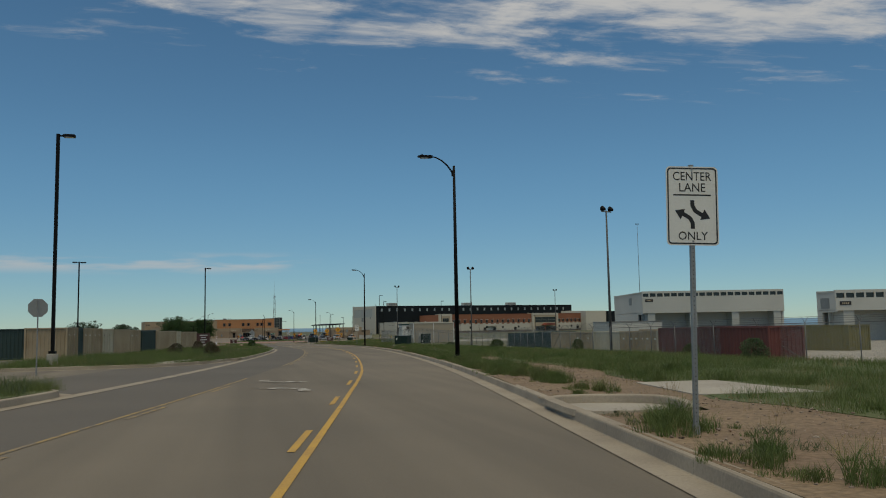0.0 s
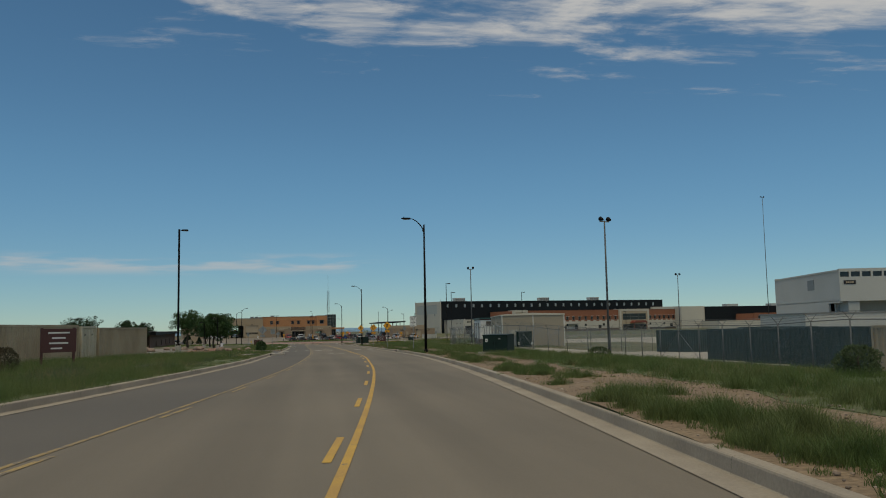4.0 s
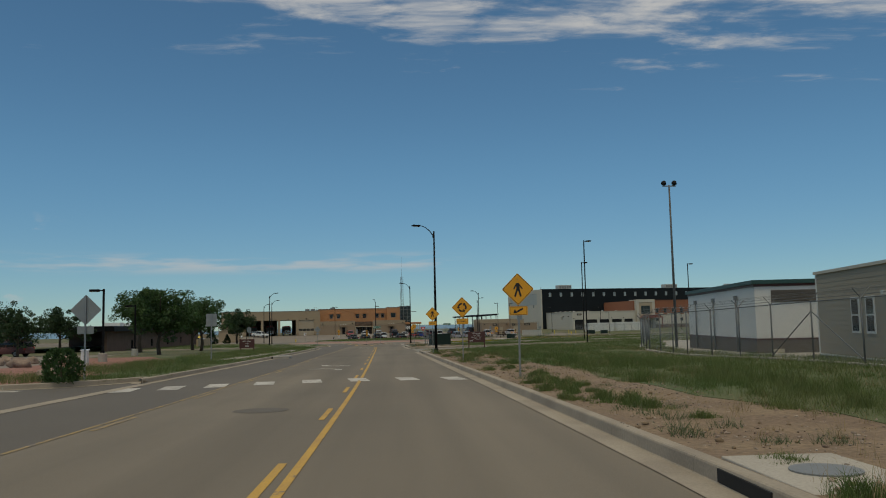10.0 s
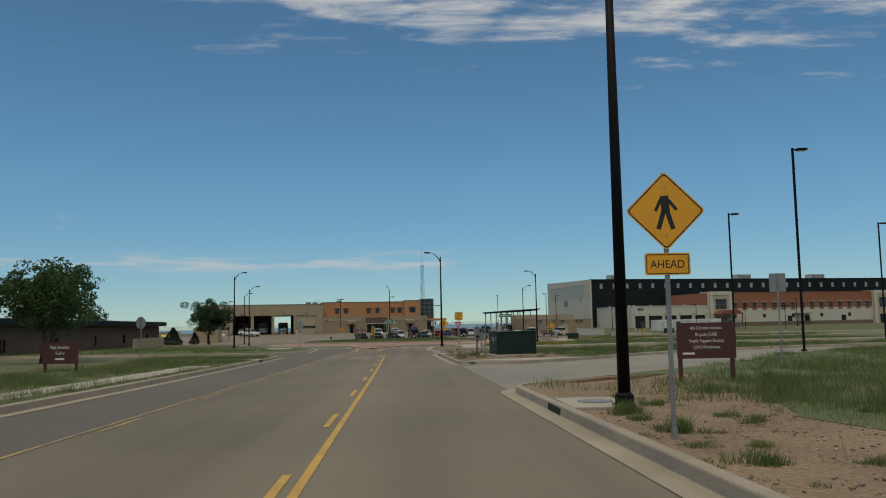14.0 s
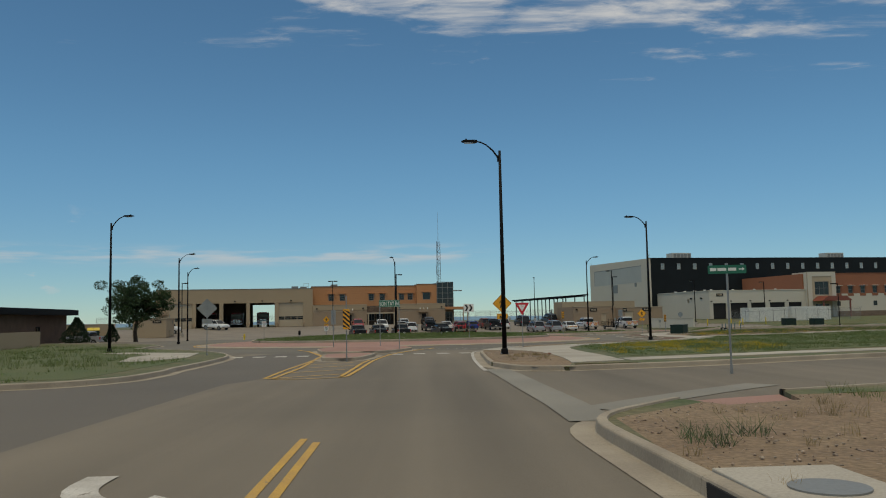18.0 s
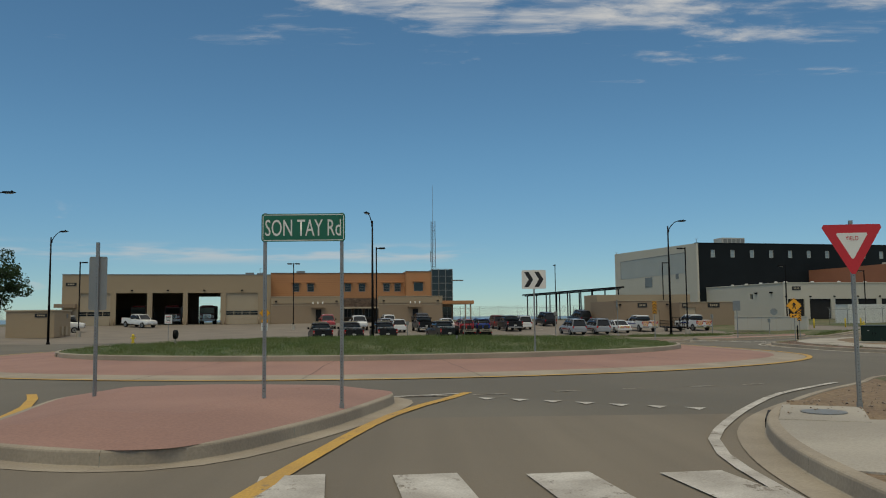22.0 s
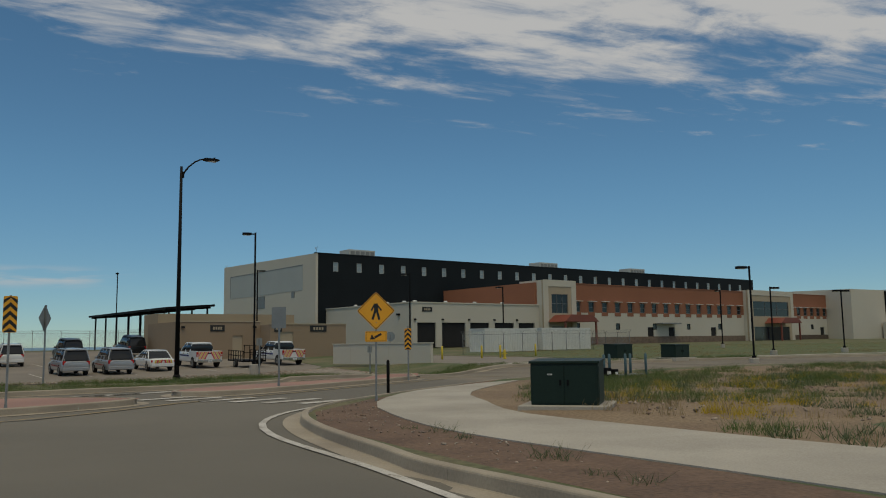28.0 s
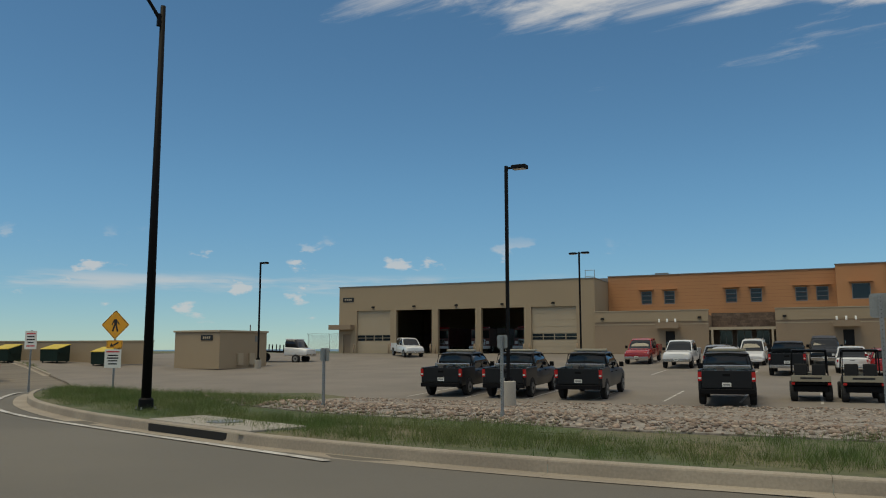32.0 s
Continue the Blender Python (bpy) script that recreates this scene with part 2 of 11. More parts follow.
M = dict(
    asphalt=mat("asphalt", (0.180, 0.154, 0.118), 0.9, var=0.10, big=0.12, fine=60, bump=0.25, other=(0.148, 0.128, 0.100)),
    street_concrete=mat("street_concrete", (0.245, 0.232, 0.200), 0.9, var=0.12, big=0.25, fine=40, bump=0.15, other=(0.20, 0.190, 0.166)),
    yard_concrete=mat("yard_concrete", (0.36, 0.335, 0.285), 0.92, var=0.14, big=0.2, fine=25, bump=0.15, other=(0.29, 0.268, 0.228)),
    brick_brown=mat("brown_brick", (0.125, 0.078, 0.055), 0.92, var=0.2, big=0.8, fine=14, bump=0.3, other=(0.095, 0.060, 0.044)),
    roof_green=mat("green_metal_fascia", (0.020, 0.065, 0.058), 0.5, var=0.1, big=0.6, fine=20, bump=0.03),
    hut_skirt=mat("grey_brown_skirting", (0.125, 0.108, 0.090), 0.9, var=0.12, big=0.6, fine=20, bump=0.1),
    asphalt_lane=mat("asphalt_lane", (0.128, 0.114, 0.096), 0.9, var=0.12, big=0.12, fine=60, bump=0.25, other=(0.104, 0.094, 0.081)),
    red_gravel=mat("red_gravel", (0.30, 0.150, 0.108), 0.95, var=0.35, big=1.2, fine=18, bump=0.8, other=(0.22, 0.105, 0.078)),
    asphalt_ring=mat("asphalt_ring", (0.153, 0.139, 0.112), 0.88, var=0.12, big=0.18, fine=60, bump=0.25, other=(0.120, 0.110, 0.090)),
    asphalt_dark=mat("asphalt_dark", (0.082, 0.078, 0.072), 0.88, var=0.15, big=0.3, fine=60, bump=0.25, other=(0.065, 0.062, 0.058)),
    lot=mat("lot_concrete", (0.215, 0.188, 0.158), 0.9, var=0.12, big=0.25, fine=30, bump=0.15, other=(0.175, 0.154, 0.130)),
    concrete=mat("concrete", (0.40, 0.37, 0.32), 0.9, var=0.14, big=0.5, fine=35, bump=0.2, other=(0.31, 0.285, 0.245)),
    kerb=mat("kerb_concrete", (0.345, 0.300, 0.236), 0.9, var=0.12, big=0.8, fine=30, bump=0.15, other=(0.27, 0.232, 0.184)),
    dirt=mat("dirt", (0.240, 0.175, 0.108), 0.95, var=0.35, big=0.7, fine=14, bump=0.8, other=(0.190, 0.132, 0.085)),
    soil=mat("soil", (0.16, 0.105, 0.075), 0.95, var=0.3, big=0.5, fine=9, bump=0.8, other=(0.105, 0.115, 0.05)),
    field=mat("field", (0.150, 0.132, 0.072), 0.95, var=0.3, big=0.35, fine=7, bump=0.8, other=(0.070, 0.095, 0.034)),
    lawn=mat("lawn", (0.080, 0.108, 0.036), 0.95, var=0.3, big=0.5, fine=18, bump=0.9, other=(0.108, 0.118, 0.048)),
    earth=mat("earth", (0.165, 0.105, 0.070), 0.95, var=0.3, big=0.9, fine=16, bump=0.8, other=(0.115, 0.072, 0.049)),
    rock_bed=mat("rock_bed", (0.30, 0.27, 0.23), 0.9, var=0.4, big=2.0, fine=7, bump=0.9, other=(0.20, 0.17, 0.14)),
    red_conc=mat("red_concrete", (0.325, 0.192, 0.156), 0.88, var=0.12, big=0.35, fine=25, bump=0.2, other=(0.268, 0.157, 0.130)),
    yellow=mat("yellow_paint", (0.55, 0.335, 0.055), 0.75, var=0.18, big=1.2, fine=45, bump=0.15, other=(0.44, 0.27, 0.07)),
    yellow_worn=mat("faded_yellow_paint", (0.36, 0.255, 0.10), 0.8, var=0.2, big=1.2, fine=45, bump=0.15, other=(0.28, 0.205, 0.10)),
    white_worn=mat("flaking_white_paint", (0.50, 0.48, 0.44), 0.8, var=0.2, big=1.5, fine=45, bump=0.15, other=(0.33, 0.31, 0.28)),
    white=mat("white_paint", (0.56, 0.54, 0.50), 0.75, var=0.18, big=1.5, fine=45, bump=0.15, other=(0.36, 0.335, 0.30)),
    black_steel=mat("black_steel", (0.006, 0.006, 0.007), 0.6, spec=0.12, var=0.1, big=2, fine=80, bump=0.03),
    galv=mat("galvanised", (0.30, 0.31, 0.31), 0.5, metal=0.6, var=0.15, big=3, fine=60, bump=0.05),
    sign_grey=mat("sign_back", (0.30, 0.31, 0.30), 0.5, metal=0.5, var=0.1, big=3, fine=60, bump=0.02),
    sign_yellow=mat("sign_yellow", (0.78, 0.36, 0.015), 0.5, var=0.06, big=2, fine=50, bump=0.0),
    sign_white=mat("sign_white", (0.70, 0.70, 0.66), 0.5, var=0.05, big=2, fine=50, bump=0.0),
    sign_black=mat("sign_black", (0.01, 0.01, 0.01), 0.5, var=0.05, big=2, fine=50, bump=0.0),
    sign_green=mat("sign_green", (0.01, 0.13, 0.075), 0.45, var=0.06, big=2, fine=50, bump=0.0),
    sign_red=mat("sign_red", (0.52, 0.02, 0.03), 0.45, var=0.06, big=2, fine=50, bump=0.0),
    sign_brown=mat("sign_brown", (0.075, 0.024, 0.019), 0.5, var=0.1, big=2, fine=50, bump=0.0),
    tan_wall=mat("tan_wall", (0.34, 0.265, 0.175), 0.9, var=0.06, big=0.15, fine=20, bump=0.12),
    tan_dark=mat("brown_wall", (0.29, 0.215, 0.145), 0.9, var=0.08, big=0.2, fine=20, bump=0.12),
    tan_trim=mat("tan_trim", (0.40, 0.33, 0.235), 0.85, var=0.06, big=0.3, fine=20, bump=0.05),
    orange_wall=mat("orange_siding", (0.45, 0.215, 0.092), 0.75, var=0.06, big=0.2, fine=25, bump=0.06),
    rust_wall=mat("rust_wall", (0.27, 0.105, 0.055), 0.8, var=0.08, big=0.2, fine=20, bump=0.08),
    cream_wall=mat("cream_wall", (0.52, 0.485, 0.41), 0.9, var=0.05, big=0.15, fine=20, bump=0.1),
    grey_panel=mat("grey_panel", (0.40, 0.41, 0.385), 0.6, var=0.06, big=0.2, fine=20, bump=0.05),
    white_wall=mat("white_wall", (0.66, 0.66, 0.63), 0.8, var=0.05, big=0.2, fine=20, bump=0.06),
    hangar_wall=mat("hangar_cladding", (0.46, 0.465, 0.435), 0.7, var=0.08, big=0.2, fine=20, bump=0.06),
    fence_steel=mat("fence_steel", (0.16, 0.165, 0.165), 0.55, metal=0.4, var=0.15, big=3, fine=60, bump=0.05),
    black_wall=mat("black_cladding", (0.009, 0.013, 0.016), 0.7, spec=0.15, var=0.2, big=0.3, fine=20, bump=0.05),
    stone=mat("stone", (0.16, 0.115, 0.085), 0.9, var=0.3, big=2, fine=15, bump=0.6, per=0.3),
    red_roof=mat("red_metal_roof", (0.205, 0.056, 0.034), 0.5, var=0.1, big=0.6, fine=20, bump=0.04),
    # Near-black for dark doors and for shade filled into openings.
    door_and_shade_black=mat("black_doors_and_shade", (0.012, 0.012, 0.013), 0.9, var=0.2, big=1, fine=10, bump=0.0),
    inside=mat("interior_wall", (0.20, 0.19, 0.17), 0.9, var=0.1, big=0.4, fine=10, bump=0.05),
    grey_metal=mat("grey_metal", (0.22, 0.225, 0.22), 0.5, metal=0.3, var=0.1, big=1, fine=30, bump=0.04),
    # Backlit tone put into the grey, darker than bare galvanised steel.
    backlit_mast_grey=mat("backlit_mast_grey", (0.085, 0.088, 0.09), 0.55, metal=0.2, var=0.1, big=1, fine=30, bump=0.03),
    # Sky reflection put into the pane colour as a pale blue-grey.
    sky_tone_glass=glass_mat("sky_tone_glass", (0.26, 0.31, 0.33)),
    glass=glass_mat("window_glass", (0.015, 0.02, 0.024)),
    container_tan=mat("container_tan", (0.38, 0.315, 0.215), 0.7, var=0.14, big=0.5, fine=12, bump=0.08, other=(0.30, 0.235, 0.15), per=0.12),
    container_red=mat("container_red", (0.135, 0.040, 0.034), 0.6, var=0.16, big=0.6, fine=12, bump=0.08, other=(0.105, 0.034, 0.029), per=0.12),
    container_green=mat("container_green", (0.020, 0.045, 0.042), 0.6, var=0.16, big=0.6, fine=12, bump=0.08),
    box_green=mat("box_green", (0.010, 0.025, 0.019), 0.5, spec=0.25, var=0.1, big=1, fine=20, bump=0.03),
    rubber=mat("rubber", (0.015, 0.015, 0.016), 0.85, var=0.2, big=3, fine=40, bump=0.1),
    chrome=mat("chrome", (0.55, 0.56, 0.57), 0.18, metal=1.0, var=0.05, big=3, fine=40, bump=0.0),
    car_black=mat("car_black", (0.006, 0.0075, 0.010), 0.32, var=0.1, big=2, fine=40, bump=0.0, coat=0.1, spec=0.35),
    car_white=mat("car_white", (0.66, 0.67, 0.67), 0.25, var=0.04, big=2, fine=40, bump=0.0, coat=0.6),
    car_silver=mat("car_silver", (0.33, 0.34, 0.36), 0.3, metal=0.3, var=0.05, big=2, fine=40, bump=0.0, coat=0.5),
    car_red=mat("car_red", (0.30, 0.012, 0.014), 0.25, var=0.05, big=2, fine=40, bump=0.0, coat=0.6),
    car_blue=mat("car_blue", (0.012, 0.035, 0.20), 0.25, var=0.05, big=2, fine=40, bump=0.0, coat=0.6),
    car_tan=mat("car_tan", (0.30, 0.27, 0.20), 0.5, var=0.08, big=2, fine=40, bump=0.0),
    car_glass=glass_mat("car_glass", (0.012, 0.014, 0.016)),
    lamp_red=mat("lamp_red", (0.42, 0.012, 0.012), 0.25, var=0.05, big=3, fine=40, bump=0.0),
    lamp_clear=mat("lamp_clear", (0.60, 0.60, 0.58), 0.2, var=0.05, big=3, fine=40, bump=0.0),
    bark=mat("bark", (0.10, 0.075, 0.055), 0.95, var=0.35, big=3, fine=25, bump=0.8),
    leaf=mat("leaf", (0.060, 0.120, 0.033), 0.6, var=0.25, big=1.2, fine=8, bump=0.0, other=(0.040, 0.083, 0.024), per=0.35, island=True),
    leaf_dark=mat("leaf_dark", (0.040, 0.078, 0.026), 0.6, var=0.3, big=0.7, fine=8, bump=0.0, other=(0.026, 0.054, 0.018), per=0.35, island=True),
    needle=mat("needle", (0.022, 0.050, 0.024), 0.75, var=0.25, big=1.5, fine=8, bump=0.0, other=(0.014, 0.032, 0.016), per=0.35, island=True),
    grass=mat("grass_blades", (0.098, 0.155, 0.040), 0.75, var=0.25, big=0.5, fine=3, bump=0.0, other=(0.160, 0.190, 0.066), per=0.3, island=True),
    grass_dry=mat("grass_dry", (0.36, 0.275, 0.145), 0.85, var=0.2, big=0.5, fine=3, bump=0.0, other=(0.27, 0.21, 0.11), per=0.3, island=True),
    weed=mat("weed_leaves", (0.090, 0.130, 0.060), 0.8, var=0.2, big=0.9, fine=3, bump=0.0, other=(0.125, 0.150, 0.075), per=0.35, island=True),
    weed_brown=mat("weed_seedheads", (0.105, 0.070, 0.040), 0.85, var=0.25, big=0.9, fine=3, bump=0.0, other=(0.070, 0.080, 0.040), per=0.35, island=True),
    flower=mat("yellow_flowers", (0.55, 0.40, 0.02), 0.8, var=0.2, big=2, fine=9, bump=0.0, per=0.2, island=True),
    pebble=mat("pebbles", (0.33, 0.285, 0.235), 0.9, var=0.2, big=3, fine=25, bump=0.3, other=(0.23, 0.16, 0.12), per=0.4, island=True),
    boulder=mat("boulder", (0.30, 0.225, 0.175), 0.92, var=0.25, big=1.2, fine=12, bump=0.7, other=(0.22, 0.16, 0.125), per=0.15),
    valve_blue=mat("valve_blue_paint", (0.06, 0.12, 0.14), 0.6, var=0.15, big=2, fine=30, bump=0.03),
    plastic_yellow=mat("plastic_yellow", (0.62, 0.46, 0.03), 0.5, var=0.08, big=2, fine=30, bump=0.0),
    container_blue=mat("container_blue", (0.045, 0.072, 0.072), 0.6, var=0.12, big=0.6, fine=12, bump=0.06),
    container_white=mat("container_white", (0.50, 0.47, 0.38), 0.7, var=0.12, big=0.5, fine=12, bump=0.06, other=(0.42, 0.38, 0.28), per=0.08),
    olive=mat("olive_paint", (0.17, 0.15, 0.05), 0.7, var=0.12, big=0.5, fine=12, bump=0.06),
    siding=mat("brown_siding", (0.36, 0.31, 0.235), 0.8, var=0.05, big=0.3, fine=25, bump=0.06),
)

# Road paint scuffed off in streaks and flakes, down to the asphalt.
for key, bare_share, under in (("yellow", 0.34, (0.17, 0.145, 0.115)), ("yellow_worn", 0.46, (0.165, 0.14, 0.11)), ("white", 0.38, (0.17, 0.145, 0.115)), ("white_worn", 0.50, (0.17, 0.145, 0.115))):
    nt = M[key].node_tree
    pb = nt.nodes["Principled BSDF"]
    gm = nt.nodes.new("ShaderNodeNewGeometry")
    mp = nt.nodes.new("ShaderNodeMapping")
    mp.inputs["Scale"].default_value = (2.2, 1.1, 1.0)
    tn = nt.nodes.new("ShaderNodeTexNoise")
    tn.inputs["Scale"].default_value = 2.4
    tn.inputs["Detail"].default_value = 8
    tn.inputs["Roughness"].default_value = 0.7
    nt.links.new(gm.outputs["Position"], mp.inputs["Vector"])
    nt.links.new(mp.outputs["Vector"], tn.inputs["Vector"])
    rm = nt.nodes.new("ShaderNodeMapRange")
    rm.inputs["From Min"].default_value, rm.inputs["From Max"].default_value = bare_share - 0.03, bare_share + 0.05
    nt.links.new(tn.outputs["Fac"], rm.inputs["Value"])
    mm = nt.nodes.new("ShaderNodeMix")
    mm.data_type = "RGBA"
    nt.links.new(rm.outputs["Result"], mm.inputs["Factor"])
    mm.inputs["A"].default_value = (*under, 1)
    nt.links.new(pb.inputs["Base Color"].links[0].from_socket, mm.inputs["B"])
    nt.links.new(mm.outputs["Result"], pb.inputs["Base Color"])

# Long faint wheel tracks and tar seams along the road.
nt = M["asphalt"].node_tree
pb = nt.nodes["Principled BSDF"]
gm = nt.nodes.new("ShaderNodeNewGeometry")
mp = nt.nodes.new("ShaderNodeMapping")
mp.inputs["Scale"].default_value = (0.75, 0.018, 1.0)
mp.inputs["Rotation"].default_value = (0, 0, 0.03)
tn = nt.nodes.new("ShaderNodeTexNoise")
tn.inputs["Scale"].default_value = 1.0
tn.inputs["Detail"].default_value = 5
nt.links.new(gm.outputs["Position"], mp.inputs["Vector"])
nt.links.new(mp.outputs["Vector"], tn.inputs["Vector"])
rm = nt.nodes.new("ShaderNodeMapRange")
rm.inputs["From Min"].default_value, rm.inputs["From Max"].default_value = 0.32, 0.68
rm.inputs["To Min"].default_value, rm.inputs["To Max"].default_value = 0.80, 1.14
nt.links.new(tn.outputs["Fac"], rm.inputs["Value"])
mm = nt.nodes.new("ShaderNodeMix")
mm.data_type, mm.blend_type = "RGBA", "MULTIPLY"
mm.inputs["Factor"].default_value = 1.0
nt.links.new(pb.inputs["Base Color"].links[0].from_socket, mm.inputs["A"])
nt.links.new(rm.outputs["Result"], mm.inputs["B"])
nt.links.new(mm.outputs["Result"], pb.inputs["Base Color"])

# Thin leaves let part of the light through.
for key in ("leaf", "leaf_dark", "needle", "grass", "grass_dry", "weed", "flower"):
    nt = M[key].node_tree
    pb = nt.nodes["Principled BSDF"]
    tr = nt.nodes.new("ShaderNodeBsdfTranslucent")
    nt.links.new(pb.inputs["Base Color"].links[0].from_socket, tr.inputs["Color"])
    ms = nt.nodes.new("ShaderNodeMixShader")
    ms.inputs[0].default_value = 0.42
    nt.links.new(pb.outputs[0], ms.inputs[1])
    nt.links.new(tr.outputs[0], ms.inputs[2])
    nt.links.new(ms.outputs[0], nt.nodes["Material Output"].inputs["Surface"])

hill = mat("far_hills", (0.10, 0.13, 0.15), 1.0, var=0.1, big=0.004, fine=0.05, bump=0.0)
# Bluish emission puts the haze of distance into the hills.
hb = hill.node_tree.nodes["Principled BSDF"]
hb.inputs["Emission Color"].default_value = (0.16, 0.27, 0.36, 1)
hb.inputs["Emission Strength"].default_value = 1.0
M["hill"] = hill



def mesh_wire(name, cell, wire, color):
    """Woven wire: diamonds of the given cell, clear between the wires."""
    m = bpy.data.materials.new(name)
    m.use_nodes = True
    n, l = m.node_tree.nodes, m.node_tree.links
    b = n["Principled BSDF"]
    b.inputs["Base Color"].default_value = (*color, 1)
    b.inputs["Metallic"].default_value = 0.5
    b.inputs["Roughness"].default_value = 0.5
    uv = n.new("ShaderNodeUVMap")
    sep = n.new("ShaderNodeSeparateXYZ")
    l.new(uv.outputs[0], sep.inputs[0])
    outs = []
    for sg in (1, -1):
        a = n.new("ShaderNodeMath")
        a.operation = "MULTIPLY_ADD"
        l.new(sep.outputs["Y"], a.inputs[0])
        a.inputs[1].default_value = sg
        l.new(sep.outputs["X"], a.inputs[2])
        w = n.new("ShaderNodeMath")
        w.operation = "PINGPONG"
        l.new(a.outputs[0], w.inputs[0])
        w.inputs[1].default_value = cell / 2
        g = n.new("ShaderNodeMath")
        g.operation = "LESS_THAN"
        l.new(w.outputs[0], g.inputs[0])
        g.inputs[1].default_value = wire
        outs.append(g.outputs[0])
    mx = n.new("ShaderNodeMath")
    mx.operation = "MAXIMUM"
    l.new(outs[0], mx.inputs[0])
    l.new(outs[1], mx.inputs[1])
    l.new(mx.outputs[0], b.inputs["Alpha"])
    return m


M["chain_mesh"] = mesh_wire("chain_link_mesh", 0.07, 0.0034, (0.30, 0.31, 0.31))
M["slat_mesh"] = mesh_wire("slatted_mesh", 0.07, 0.013, (0.13, 0.14, 0.14))

# Mesh helpers.
def bm_box(bm, x0, x1, y0, y1, z0, z1):
    v = [bm.verts.new(p) for p in ((x0, y0, z0), (x1, y0, z0), (x1, y1, z0), (x0, y1, z0), (x0, y0, z1), (x1, y0, z1), (x1, y1, z1), (x0, y1, z1))]
    for f in ((3, 2, 1, 0), (4, 5, 6, 7), (0, 1, 5, 4), (1, 2, 6, 5), (2, 3, 7, 6), (3, 0, 4, 7)):
        bm.faces.new([v[i] for i in f])
    return v


def bm_prism(bm, pts, z0, z1, axis="z"):
    """A prism over the polygon pts, from z0 to z1 along the axis (x: pts are y, z; y: pts are x, z)."""
    put = {"z": lambda a, b, c: (a, b, c), "x": lambda a, b, c: (c, a, b), "y": lambda a, b, c: (a, c, b)}[axis]
    lo = [bm.verts.new(put(a, b, z0)) for a, b in pts]
    hi = [bm.verts.new(put(a, b, z1)) for a, b in pts]
    n = len(pts)
    bm.faces.new(lo[::-1])
    bm.faces.new(hi)
    for i in range(n):
        j = (i + 1) % n
        bm.faces.new((lo[i], lo[j], hi[j], hi[i]))
    bmesh.ops.recalc_face_normals(bm, faces=bm.faces)


def bm_tube(bm, pts, radii, seg=8, cap=True):
    """A round tube along pts with the given radii."""
    rings = []
    pts = [Vector(p) for p in pts]
    if isinstance(radii, (int, float)):
        radii = [radii] * len(pts)
    for i, p in enumerate(pts):
        d = (pts[min(i + 1, len(pts) - 1)] - pts[max(i - 1, 0)]).normalized()
        a = Vector((1, 0, 0)) if abs(d.z) > 0.9 else Vector((0, 0, 1))
        u = d.cross(a).normalized()
        w = d.cross(u)
        rings.append([bm.verts.new(p + radii[i] * (math.cos(k * math.tau / seg) * u + math.sin(k * math.tau / seg) * w)) for k in range(seg)])
    for r0, r1 in zip(rings, rings[1:]):
        for k in range(seg):
            bm.faces.new((r0[k], r0[(k + 1) % seg], r1[(k + 1) % seg], r1[k]))
    if cap:
        bm.faces.new(rings[0][::-1])
        bm.faces.new(rings[-1])
    return rings


def finish(name, bm, material, smooth=False, bevel=0.0):
    if bevel:
        bmesh.ops.bevel(bm, geom=[e for e in bm.edges], offset=bevel, segments=2, affect="EDGES", profile=0.5)
    me = bpy.data.meshes.new(name)
    bm.to_mesh(me)
    bm.free()
    me.materials.append(M[material] if isinstance(material, str) else material)
    if smooth:
        for p in me.polygons:
            p.use_smooth = True
    return me


def part(name, bm, material, parent=None, label="", smooth=False, bevel=0.0, m=None):
    ob = new(name, finish(name, bm, material, smooth, bevel))
    if parent is not None:
        ob.parent = parent
    if m is not None:
        ob.matrix_basis = m
    return tagged(ob, label)


def box_part(name, parent, material, x0, x1, y0, y1, z0, z1, label="", bevel=0.0, m=None):
    bm = bmesh.new()
    bm_box(bm, x0, x1, y0, y1, z0, z1)
    return part(name, bm, material, parent, label, bevel=bevel, m=m)


def thing(name, m, label, category, group="", kind=""):
    ob = new(name)
    ob.empty_display_size = 0.3
    ob.matrix_basis = m
    return tagged(ob, label, category, group, kind)


def raw_mesh(name, verts, faces, material):
    me = bpy.data.meshes.new(name)
    me.from_pydata(verts, [], faces)
    me.update()
    me.materials.append(M[material])
    return me


# Lie of the land: the road falls gently to the roundabout, then the ground is level and rises to the fire station.
def smooth(a):
    a = min(max(a, 0.0), 1.0)
    return a * a * (3 - 2 * a)


RC, R_IN, R_BAND, R_YEL, R_OUT = (7.6, 290.0), 13.8, 17.5, 18.6, 22.8


